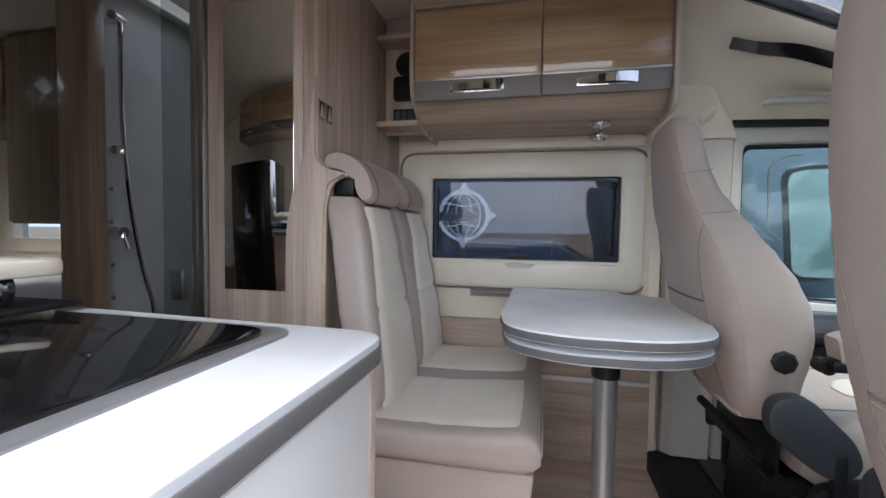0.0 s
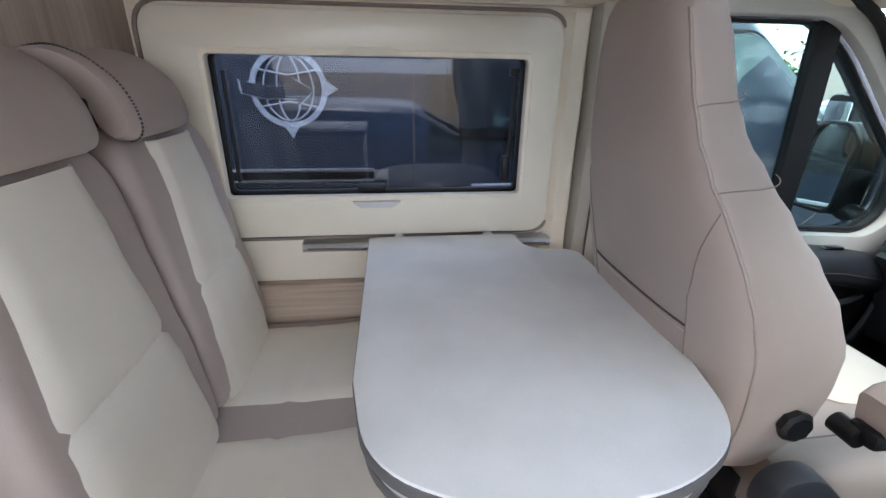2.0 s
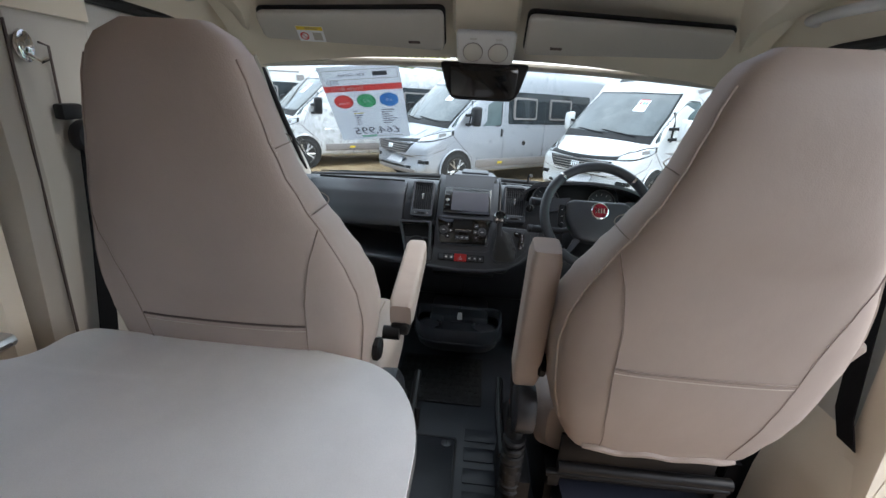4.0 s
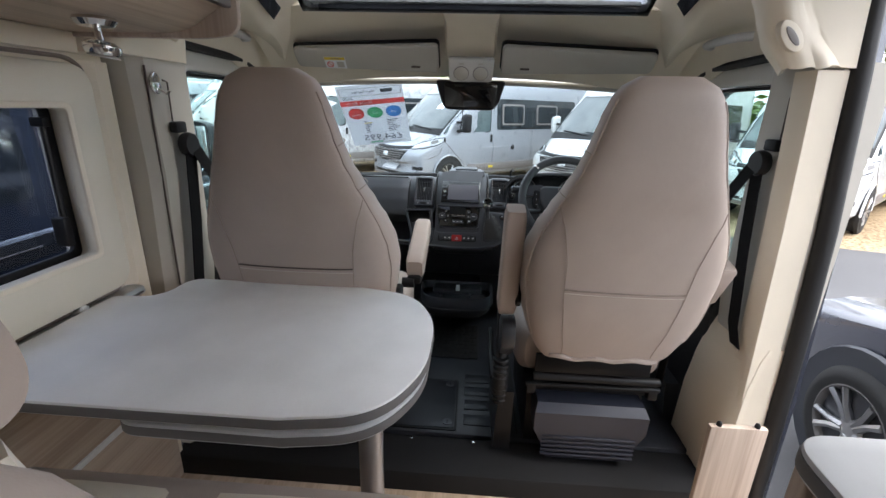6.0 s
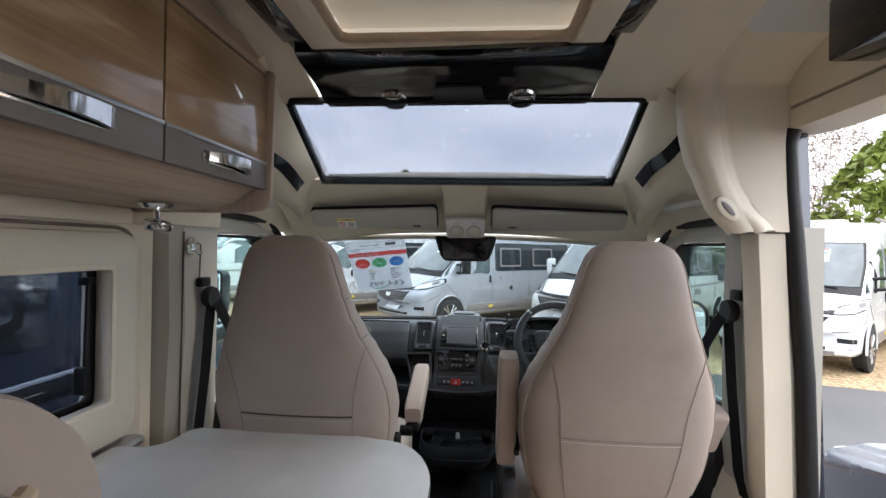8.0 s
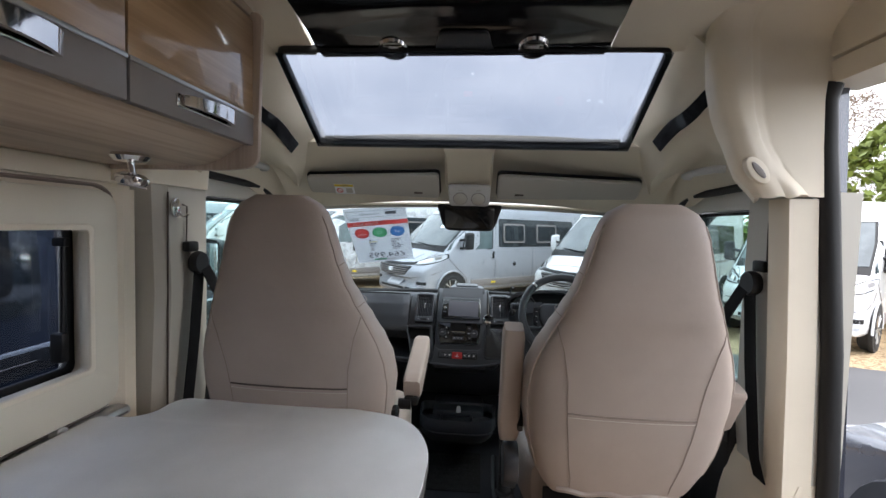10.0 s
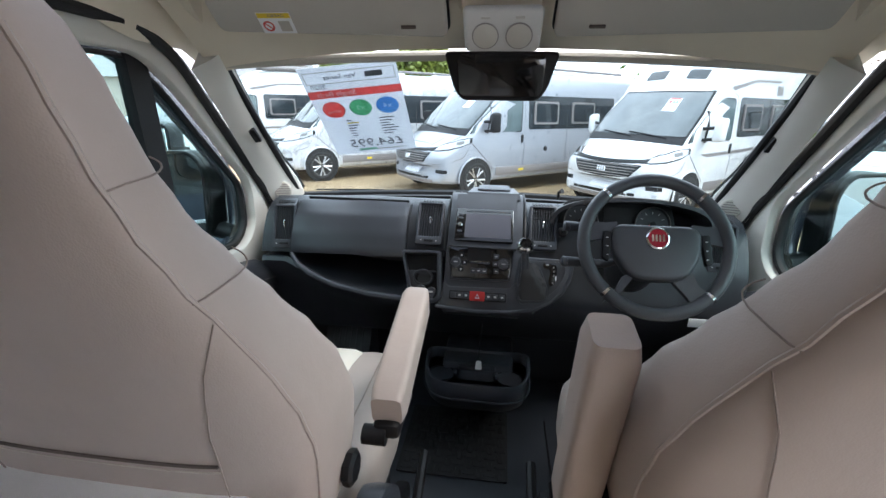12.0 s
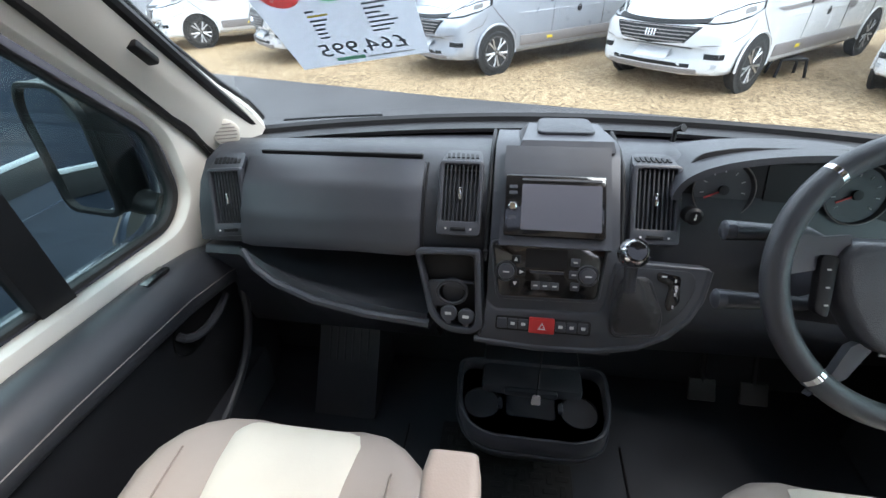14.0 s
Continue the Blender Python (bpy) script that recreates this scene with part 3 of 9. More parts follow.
# ---------------------------------------------------------------- front bulkhead pillars beside the window
def bpillar(side):
    f = (lambda y: y) if side > 0 else my
    t = thing("pillar_trim", (0.7, f(1.88), 0.3), "cream plastic pillar trim behind the cab door", "pillar", "b-pillar trims", "structure")
    # rounded column, cream, then the grey-beige belt cover
    sec = lambda x0, x1, y0, z: [(x0, f(1.96), z), (x0, f(y0 + 0.03), z), (x0 + 0.03, f(y0), z), (x1 - 0.02, f(y0), z), (x1, f(y0 + 0.04), z), (x1, f(1.96), z)]
    cx = 0.555
    if side > 0:
        part("column", loft([sec(cx, 0.645, 1.878, z) for z in (-0.1, 0.4, 0.8, 1.2)]), CREAMPL, t)
    else:
        part("column", loft([[(0.645, y + 0.06, z), (0.632, y + 0.052, z), (0.632, y - 0.02, z), (0.66, y - 0.03, z), (0.70, y - 0.03, z), (0.70, y + 0.06, z)] for z, y in ((-0.12, -0.005), (0.5, 0.012), (0.8, 0.022), (1.05, 0.035), (1.22, 0.045))]), CREAMPL, t)
    part("belt_cover", loft([sec(0.645, 0.83, 1.83, -0.04), sec(0.645, 0.84, 1.82, 0.3), sec(0.64, 0.88, 1.815, 0.55), sec(0.64, 0.86, 1.80, 0.9), sec(0.64, 0.87, 1.81, 1.24)]), GREYTRIM, t, "grey-beige belt cover")
    part("seam_line", tube([(0.665, f(1.812), 0.35), (0.665, f(1.808), 0.9), (0.665, f(1.806), 1.2)], 0.003, 6), SEAM, t)
    return t


bpillar(1)
bpillar(-1)

# the foot of the right pillar, a moulded box beside the driver's seat
foot = thing("sill_box", (0.75, 0.08, CABFLOOR), "cream moulded sill box beside the driver's seat", "trim", kind="structure")
part("body", loft([[(0.64, -0.03, z), (0.63, y - 0.03, z), (0.67, y, z), (x - 0.03, y, z), (x, y - 0.03, z), (x, -0.03, z)] for z, y, x in ((-0.10, 0.092, 0.95), (0.18, 0.090, 0.93), (0.32, 0.083, 0.91), (0.42, 0.066, 0.90), (0.46, 0.052, 0.89))]), CREAMPL, foot)

# ---------------------------------------------------------------- sliding door opening edge with its black seal
seal = [(0.630, -0.062, -0.14), (0.630, -0.055, 0.2), (0.630, -0.047, 0.50), (0.632, -0.034, 0.82), (0.634, -0.014, 1.05), (0.636, -0.002, 1.20), (0.638, 0.012, 1.35), (0.640, 0.020, 1.47), (0.636, 0.012, 1.512)]
single("door_seal", tube(seal, 0.024, 10), RUBBER, "black rubber seal round the sliding door opening", "seal", kind="structure")
single("door_seal_lip", tube([(x + 0.02, y - 0.028, z) for x, y, z in seal[:-1]], 0.010, 8), BLACK, "outer lip of the black door seal", "seal", kind="structure")
single("door_post", loft([[(x, y - 0.03, z), (x + 0.20, y - 0.03, z), (x + 0.22, y - 0.075, z), (x + 0.01, y - 0.068, z)] for x, y, z in ((0.655, -0.065, FLOOR - 0.3), (0.655, -0.058, 0.3), (0.655, -0.036, 0.8), (0.66, -0.004, 1.2), (0.665, 0.01, 1.56))]), CARGREY, "dark grey painted door post", "post", kind="structure")


# ---------------------------------------------------------------- cab headliner
def roof_edge(x):
    return interp([(0.30, 1.70, 0.52), (0.60, 1.67, 0.54), (0.90, 1.575, 0.575), (1.17, 1.462, 0.605), (1.25, 1.43, 0.63), (1.36, 1.355, 0.70), (1.50, 1.24, 0.80)], x)


def header(u, v):
    """From the roof glass down to the top of the windscreen."""
    y = C + (v - 0.5) * 1.66
    bow = 1 - (2 * v - 1) ** 2
    keys = [(0.0, 1.17, 1.462), (0.12, 1.215, 1.425), (0.45, 1.30, 1.375), (0.62, 1.345, 1.345), (0.85, 1.44, 1.27), (1.0, 1.50, 1.215)]
    x, z = interp(keys, u)
    return (x + 0.05 * bow * u - 0.02, y, z + 0.025 * bow * min(1.0, 3.0 * u) - 0.05 * abs(2 * v - 1) ** 3)


single("headliner_front", sheet(header, 10, 24, 0.02), CREAMLIN, "cream moulded lining above the windscreen", "headliner", kind="structure")


def side_lining(side):
    f = (lambda y: y) if side > 0 else my
    x_rear = 0.50 if side > 0 else 0.64

    def g(u, v):
        x = x_rear + u * (1.50 - x_rear)
        u = x - 0.50
        z0, hw = roof_edge(x)
        y0 = C + hw
        keys = [(0.0, y0, z0), (0.12, y0 + 0.03, z0 - 0.02), (0.45, y0 + 0.5 * (1.775 - y0), z0 - min(0.10 + 0.06 * u, (z0 - 1.2) * 0.5)), (0.7, 1.765 + 0.02 * u, min(1.40 - 0.05 * u, z0 - 0.02)), (1.0, 1.835, min(1.245 - 0.02 * u + 0.039 * min(1.0, max(0.0, (1.26 - x) / 0.12)), z0 - 0.04))]
        y, z = interp(keys, v)
        return (x, f(y), z)
    return g


for side, nm in ((1, "headliner_left"), (-1, "headliner_right")):
    single(nm, sheet(side_lining(side), 18, 12, 0.012 * side), CREAMLIN, "cream moulded lining above the cab door", "headliner", kind="structure")

# roof glass, sloping, with its black rim
gm = frame_at((1.17, C, 1.457), (0, -1, 0), (-0.62, 0, 0.235))
rg = thing("roof_window", (1.17, C, 1.457), "large tinted panoramic roof window with black rim", "roof window", kind="structure")
part("rim", holed("rim", rounded([(-0.605, 0.0), (0.605, 0.0), (0.556, 0.512), (-0.556, 0.512)], 0.03), [rounded([(-0.586, 0.014), (0.586, 0.014), (0.538, 0.507), (-0.538, 0.507)], 0.03)], "z", 0.006, 0.03, 0.003, gm), RUBBER, rg)
part("pane", prism([(-0.60, 0.004), (0.60, 0.004), (0.553, 0.510), (-0.553, 0.510)], "z", 0.032, 0.037, 0.0, m=gm), ROOFGLASS, rg, "tinted glass").visible_shadow = False
part("blind_rail", box(-0.57, 0.57, -0.004, 0.024, -0.004, 0.012, 0.004, m=gm), GREYTRIM, rg, "folded grey blind cassette")
part("blind_grip", prism(rounded([(-0.085, -0.022), (0.085, -0.022), (0.10, 0.008), (-0.10, 0.008)], 0.01), "z", -0.004, 0.02, 0.004, m=gm), GREYTRIM, rg)

# shell closing the roof and the nose around the glass
single("roof_skin_left", prism([(0.35, 1.72), (0.60, 1.70), (1.25, 1.47), (1.55, 1.30), (1.55, 1.36), (1.2, 1.55), (0.6, 1.80), (0.35, 1.82)], "y", 1.56, 1.95, 0.0), VANWHITE, "outer roof skin over the cab", "roof", kind="structure")
single("roof_skin_right", prism([(0.35, 1.72), (0.60, 1.70), (1.25, 1.47), (1.55, 1.30), (1.55, 1.36), (1.2, 1.55), (0.6, 1.80), (0.35, 1.82)], "y", my(1.95), my(1.56), 0.0), VANWHITE, "outer roof skin over the cab", "roof", kind="structure")
single("roof_skin_rear", holed("rsr", rect(-3.38, 0.36, -0.12, 1.98), [rect(-1.35, -0.91, 1.30, 1.76, 0.02), rect(-2.97, -2.38, 0.53, 1.12, 0.03), rect(-0.12, 0.34, 0.62, 1.29, 0.03)], "z", 1.85, 1.87, 0.0), VANWHITE, "outer roof skin over the living area", "roof", kind="structure")

for x0, x1, y0, y1, lb in ((-1.36, -0.90, 1.29, 1.77, "small translucent roof vent over the shower"), (-2.98, -2.37, 0.52, 1.13, "translucent rooflight over the bed")):
    rv = thing("rooflight", ((x0 + x1) / 2, (y0 + y1) / 2, 1.73), lb, "rooflight", "rooflights")
    part("dome", box(x0, x1, y0, y1, 1.88, 1.886, 0.0), DOME, rv).visible_shadow = False
    part("frame", holed("rf", rect(x0, x1, y0, y1), [rect(x0 + 0.035, x1 - 0.035, y0 + 0.035, y1 - 0.035, 0.02)], "z", 1.708, 1.724, 0.003), WHITEPL, rv)

# dark glossy ceiling panel with two spots and the roof hatch
pan = thing("ceiling_console", (0.55, C, 1.64), "glossy black ceiling console with two chrome spots", "ceiling console")
pan_sheet = lambda u, v: (0.735 - 0.02 * v - 0.24 * u, 1.365 - 0.805 * v + (0.5 - v) * 0.05 * u, 1.626 + 0.068 * u + 0.022 * math.sin(math.pi * min(1, max(0, (u - 0.30) / 0.70))) * math.sin(math.pi * v) ** 0.5 - 0.010 * math.exp(-((u - 0.20) / 0.10) ** 2))
part("panel", sheet(pan_sheet, 8, 16, -0.012), GLOSSBLACK, pan)
part("front_lip", tube([Vector(pan_sheet(0, v / 8)) + Vector((0.004, 0, 0.004)) for v in range(9)], 0.006, 8), GREYTRIM, pan, "grey front lip")
part("centre_recess", prism(rounded([(-0.085, 0.0), (0.085, 0.0), (0.065, 0.075), (-0.065, 0.075)], 0.015), "z", 0.000, 0.014, 0.005, m=frame_at((0.70, C + 0.01, 1.625), (0, -1, 0), (-0.96, 0, 0.28))), DASH, pan, "raised centre grip")
for y, x in ((1.148, 0.692), (0.757, 0.682)):
    fm = frame_at((x, y, 1.631), (0, -1, 0), (-0.96, 0, 0.28))
    sp = part("spot_ring", lathe([(0.028, 0.004), (0.040, 0.004), (0.045, 0.012), (0.040, 0.019), (0.030, 0.013)], fm, 24), CHROME, pan, "chrome spot ring")
    part("lens", lathe([(0.031, 0.0), (0.031, 0.012), (0.0, 0.014)], fm, 20), PALEGREY, sp)
    for q in (-0.014, 0.0, 0.014):
        part("lens_bar", box(-0.027, 0.027, q - 0.002, q + 0.002, 0.012, 0.017, 0.001, m=fm), CHROME, sp)
for y0, y1 in ((1.385, 1.62), (0.27, 0.548)):
    part("wing", sheet(lambda u, v: (0.725 - 0.025 * (y0 < 1) - 0.42 * u, y0 + v * (y1 - y0), 1.617 + 0.108 * u ** 0.9), 8, 4, -0.012), CREAMLIN, pan, "cream lined wing")
for y0, y1 in ((1.335, 1.40), (0.515, 0.575)):
    part("flank", box(-0.20, 0.52, y0, y1, 1.690, 1.716, 0.006), GLOSSBLACK, pan, "glossy black flank beside the hatch")

hatch = thing("roof_hatch", (0.2, C, 1.72), "closed roof hatch with cream blind and frame", "roof hatch")
part("hatch_frame", holed("hf", rect(-0.16, 0.56, 0.57, 1.34, 0.05), [rect(-0.08, 0.48, 0.65, 1.26, 0.03)], "z", 1.690, 1.724, 0.008), CREAMPL, hatch)
part("wood_rim", holed("hr", rect(-0.085, 0.485, 0.645, 1.265, 0.03), [rect(-0.06, 0.46, 0.67, 1.24, 0.02)], "z", 1.70, 1.718, 0.004), PLYEDGE, hatch)
part("blind", box(-0.07, 0.47, 0.66, 1.25, 1.732, 1.7335, 0.0), BLINDCLOTH, hatch, "cream pleated blind")
part("dome", box(-0.12, 0.52, 0.60, 1.31, 1.79, 1.796, 0.0), DOME, hatch).visible_shadow = False

# ---------------------------------------------------------------- dinette table
def tabletop(z0, z1, inset, mt, edge):
    i = inset
    out = [(0.036 + i, 1.845), (0.035 + i, 1.22), (0.06 + i, 1.06 + i), (0.20, 0.985 + i), (0.42, 0.985 + i), (0.56 - i, 1.06 + i), (0.592 - i, 1.22), (0.595 - i, 1.695), (0.565, 1.72), (0.50, 1.72), (0.462, 1.75), (0.455, 1.845)]
    return rounded(out, [0.02, 0.0, 0.10, 0.12, 0.12, 0.10, 0.0, 0.03, 0.02, 0.03, 0.04, 0.02], 7)


table = thing("dinette_table", (0.3, 1.35, FLOOR), "white dinette table with grey edge and steel post", "table")
top_o = tabletop(0, 0, 0, None, None)
part("tabletop", prism(top_o, "z", 0.588, 0.6155, 0.002), TABLETOP, table)
part("edge_band", prism([(C0[0] + (0.0016 if C0[0] > 0.3 else -0.0016), C0[1] - (0.0016 if C0[1] < 1.2 else 0)) for C0 in top_o], "z", 0.590, 0.610, 0.002), GREYEDGE, table, "grey edge band")
low_o = rounded([(0.045, 1.53), (0.042, 1.22), (0.065, 1.07), (0.20, 0.99), (0.42, 0.99), (0.555, 1.07), (0.588, 1.22), (0.59, 1.53)], [0.05, 0, 0.10, 0.12, 0.12, 0.10, 0, 0.05], 7)
leaf = part("extension_leaf", prism(low_o, "z", 0.546, 0.574, 0.002), WHITE, table, "white swing-out leaf under the top")
part("edge_band", prism([(p[0] + (0.0016 if p[0] > 0.3 else -0.0016), p[1] - (0.0016 if p[1] < 1.2 else 0)) for p in low_o], "z", 0.549, 0.568, 0.002), GREYEDGE, leaf)
part("spacer", box(0.20, 0.42, 1.1, 1.6, 0.572, 0.590, 0.003), BLACK, table)
post = part("post", tube([(0.315, 1.13, FLOOR + 0.02), (0.315, 1.13, 0.49)], 0.030, 24), STEELG, table, "grey steel post")
part("collar", lathe([(0.034, 0), (0.036, 0.004), (0.036, 0.06), (0.034, 0.064)], pose(0.315, 1.13, 0.482), 24), BLACK, post)
part("joint_ring", lathe([(0.031, 0), (0.0325, 0.002), (0.0325, 0.006), (0.031, 0.008)], pose(0.315, 1.13, 0.13), 24), BLACK, post)
part("foot", lathe([(0.09, 0), (0.09, 0.006), (0.05, 0.02), (0.034, 0.03)], pose(0.315, 1.13, FLOOR), 24), STEELG, table)

# ---------------------------------------------------------------- dinette bench
bench = thing("dinette_bench", (-0.1, 1.4, FLOOR), "two-place travel bench in taupe and cream leatherette", "bench")
part("base", prism(rounded([(-0.42, FLOOR), (0.10, FLOOR), (0.14, 0.26), (-0.42, 0.26)], [0, 0.02, 0.01, 0]), "y", 1.01, 1.86, 0.006), TAUPE, bench, "taupe covered seat base")


def cushion(y0, y1):
    """Seat cushion with a soft rounded front."""
    def ring(x, zb, zt, grow=0.0):
        return [(x, p[0], p[1]) for p in rounded([(y0 + grow, zb + grow), (y1 - grow, zb + grow), (y1 - grow, zt - grow), (y0 + grow, zt - grow)], 0.035, 5)]
    return loft([ring(-0.36, 0.262, 0.350), ring(-0.1, 0.262, 0.352), ring(0.05, 0.262, 0.362), ring(0.11, 0.262, 0.368), ring(0.14, 0.264, 0.360, 0.006), ring(0.155, 0.275, 0.34, 0.012)])


cu = part("seat_cushion", cushion(0.985, 1.86), TAUPE, bench)


def seat_panel(y0, y1):
    def g(u, v):
        x = -0.30 + 0.41 * u
        y = y0 + (y1 - y0) * v
        z = interp([(-0.3, 0.354), (-0.1, 0.357), (0.05, 0.368), (0.11, 0.372)], x)[0]
        edge = min(u, 1 - u, v, 1 - v)
        groove = -0.005 * math.exp(-((x + 0.14) / 0.008) ** 2)
        return (x, y, z - 0.010 * max(0, 1 - edge / 0.05) ** 2 + groove + 0.003 * math.sin(3.1 * v))
    return sheet(g, 24, 14, -0.004)


part("seat_panel", seat_panel(1.02, 1.40), CREAM, cu, "cream seat panel")
part("seat_panel", seat_panel(1.475, 1.825), CREAM, cu, "cream seat panel")
part("seam", tube([(0.157, 0.995, 0.318), (0.160, 1.15, 0.318), (0.160, 1.7, 0.318)], 0.002, 6), STITCH, cu)


def lean(z):
    """The backrest's front face, leaning back."""
    return interp([(0.34, -0.272), (0.42, -0.275), (0.55, -0.292), (0.64, -0.312), (0.80, -0.338), (0.93, -0.366), (1.0, -0.395)], z)[0]


def back(y0, y1, taper):
    """One backrest with side bolsters."""
    yc, hw = (y0 + y1) / 2, (y1 - y0) / 2
    rings = []
    for k in range(19):
        z = 0.345 + 0.605 * k / 18
        fx = lean(z)
        tight = {0: 0.014, 17: 0.006, 18: 0.022}.get(k, 0.0)
        ya = y0 + taper * max(0, (z - 0.4) / 0.6)
        rings.append([(p[0], p[1], z) for p in rounded([(fx - 0.105, ya + tight), (fx - tight, ya + tight), (fx - tight, y1 - tight), (fx - 0.105, y1 - tight)], [0.02, 0.035, 0.035, 0.02], 5)])
    ob = part("backrest", loft(rings), TAUPE, bench)

    def g(u, v):
        z = 0.356 + 0.565 * u
        w0, w1 = interp([(0.33, 0.035, 0.035), (0.50, 0.050, 0.055), (0.62, 0.070, 0.065), (0.80, 0.105, 0.085), (0.99, 0.125, 0.095)], z)
        y = (y0 + w0) * (1 - v) + (y1 - w1) * v
        edge = min(v, 1 - v)
        groove = -0.007 * math.exp(-((z - 0.622) / 0.006) ** 2)
        return (lean(z) + 0.004 - 0.010 * max(0, 1 - edge / 0.08) ** 2 + groove + 0.004 * (1 - (2 * v - 1) ** 2), y, z)
    part("back_panel", sheet(g, 36, 12, -0.004), CREAM, ob, "cream back panel")
    return ob


back(1.05, 1.46, 0.07)
back(1.47, 1.86, 0.02)


def headrest(y0, y1):
    """A padded roll hung over the top of the backrest."""
    prof = [(-0.516, 1.035), (-0.505, 1.062), (-0.46, 1.070), (-0.41, 1.052), (-0.368, 1.015), (-0.348, 0.972), (-0.343, 0.935), (-0.352, 0.915), (-0.374, 0.910), (-0.395, 0.928), (-0.405, 0.970), (-0.43, 1.002), (-0.465, 1.018), (-0.50, 1.020)]
    prof = rounded([(x + 0.006, z + 0.020) for x, z in prof], 0.02, 3)
    rings = []
    cx, cz = -0.414, 1.02
    for y, s in ((y0, 0.90), (y0 + 0.008, 0.97), (y0 + 0.03, 1.0), (y1 - 0.03, 1.0), (y1 - 0.008, 0.97), (y1, 0.90)):
        rings.append([(cx + (p[0] - cx) * s, y, cz + (p[1] - cz) * s) for p in prof])
    h = part("headrest", loft(rings), TAUPE, bench, "taupe padded headrest")
    run = [Vector((cx + (p[0] - cx) * 1.012, y0 + 0.030, cz + (p[1] - cz) * 1.012)) for p in prof[0:34]]
    dots = bmesh.new()
    for a_, b_ in zip(run, run[1:]):
        if (b_ - a_).length > 1e-4:
            k_ = max(1, round((b_ - a_).length / 0.0075))
            for q_ in range(k_):
                tube([a_.lerp(b_, (q_ + 0.15) / k_), a_.lerp(b_, (q_ + 0.75) / k_)], 0.0024, 5, bm=dots)
    part("stitching", dots, SEAM, h, "dark stitching")
    part("bracket", box(-0.46, -0.40, y0 - 0.01, y1 - 0.04, 0.955, 1.006, 0.006), BLACK, bench, "black headrest bracket")


headrest(1.165, 1.415)
headrest(1.50, 1.74)

# ---------------------------------------------------------------- partition behind the bench
side_prof = rounded([(-0.61, FLOOR), (-0.488, FLOOR), (-0.474, 0.90), (-0.468, 0.985), (-0.43, 1.006), (-0.418, 1.014), (-0.43, 1.024), (-0.47, 1.028), (-0.508, 1.06), (-0.508, 1.30), (-0.53, 1.10), (-0.60, 0.9)], [0, 0, 0.05, 0.05, 0.02, 0.006, 0.01, 0.03, 0.04, 0, 0.1, 0.2], 6)
part_side = thing("bench_side_panel", (-0.5, 1.15, FLOOR), "curved ash veneer side panel of the bench", "side panel", kind="structure")
part("panel", prism(side_prof, "y", 1.118, 1.20, 0.004), WOOD, part_side)
rim = [(-0.482, 1.12, 0.0), (-0.476, 1.12, 0.6), (-0.472, 1.12, 0.92)] + [tuple(p) for p in bez((-0.472, 1.12, 0.92), (-0.468, 1.13, 1.005), (-0.415, 1.15, 1.016), 8)]
part("edging", tube(rim, 0.006, 8), PLYEDGE, part_side, "light edging strip")
single("bench_back_panel", box(-0.50, -0.48, 1.20, 1.868, FLOOR, 0.97, 0.004), WOOD, "ash veneer board behind the bench backrests", "panel", kind="structure")

single("partition", box(-0.55, -0.505, 1.135, 1.904, FLOOR, 1.724, 0.002), WOOD, "tall ash veneer partition behind the bench", "partition", kind="structure")
sw_t = thing("pictogram_label", (-0.503, 1.18, 1.21), "pair of black square pictogram labels on the partition", "label")
for y in (1.160, 1.208):
    lab = part("plate", box(-0.5052, -0.5035, y - 0.019, y + 0.019, 1.180, 1.238, 0.0005), BLACK, sw_t)
    part("figure", prism(rounded([(y - 0.013, 1.187), (y + 0.013, 1.187), (y + 0.008, 1.211), (y + 0.004, 1.227), (y - 0.004, 1.227), (y - 0.008, 1.211)], 0.004), "x", -0.5035, -0.5028, 0.0), PLYEDGE, lab)
    part("border", holed("bd", rect(y - 0.018, y + 0.018, 1.181, 1.237), [rect(y - 0.016, y + 0.016, 1.183, 1.235)], "x", -0.5036, -0.5030, 0.0), PLYEDGE, lab)

# ---------------------------------------------------------------- washroom front with mirror
single("washroom_front", box(-0.875, -0.55, 1.13, 1.17, FLOOR, 1.724, 0.003), WOOD, "ash veneer washroom panel that carries the mirror", "panel", kind="structure")
mir = thing("wall_mirror", (-0.69, 1.128, 0.66), "tall frameless mirror on the washroom panel", "mirror")
part("mirror_glass", box(-0.812, -0.575, 1.122, 1.129, 0.665, 1.53, 0.001), MIRROR, mir)
single("washroom_post", box(-1.44, -1.31, 1.11, 1.17, FLOOR, 1.724, 0.004), WOODD, "brown oak post beside the shower", "post", kind="structure")
single("washroom_head", box(-1.31, -0.875, 1.13, 1.17, 1.67, 1.724, 0.003), WOODD, "brown oak rail above the shower door", "rail", kind="structure")
single("washroom_wall_back", box(-1.40, -0.55, 1.89, 1.903, FLOOR, 1.724, 0.0), GREYSHOWER, "grey plastic shower back wall", "wall", kind="structure")
single("washroom_wall_inner", box(-1.44, -1.40, 1.17, 1.903, FLOOR, 1.724, 0.0), GREYSHOWER, "grey plastic shower wall with the fittings", "wall", kind="structure")

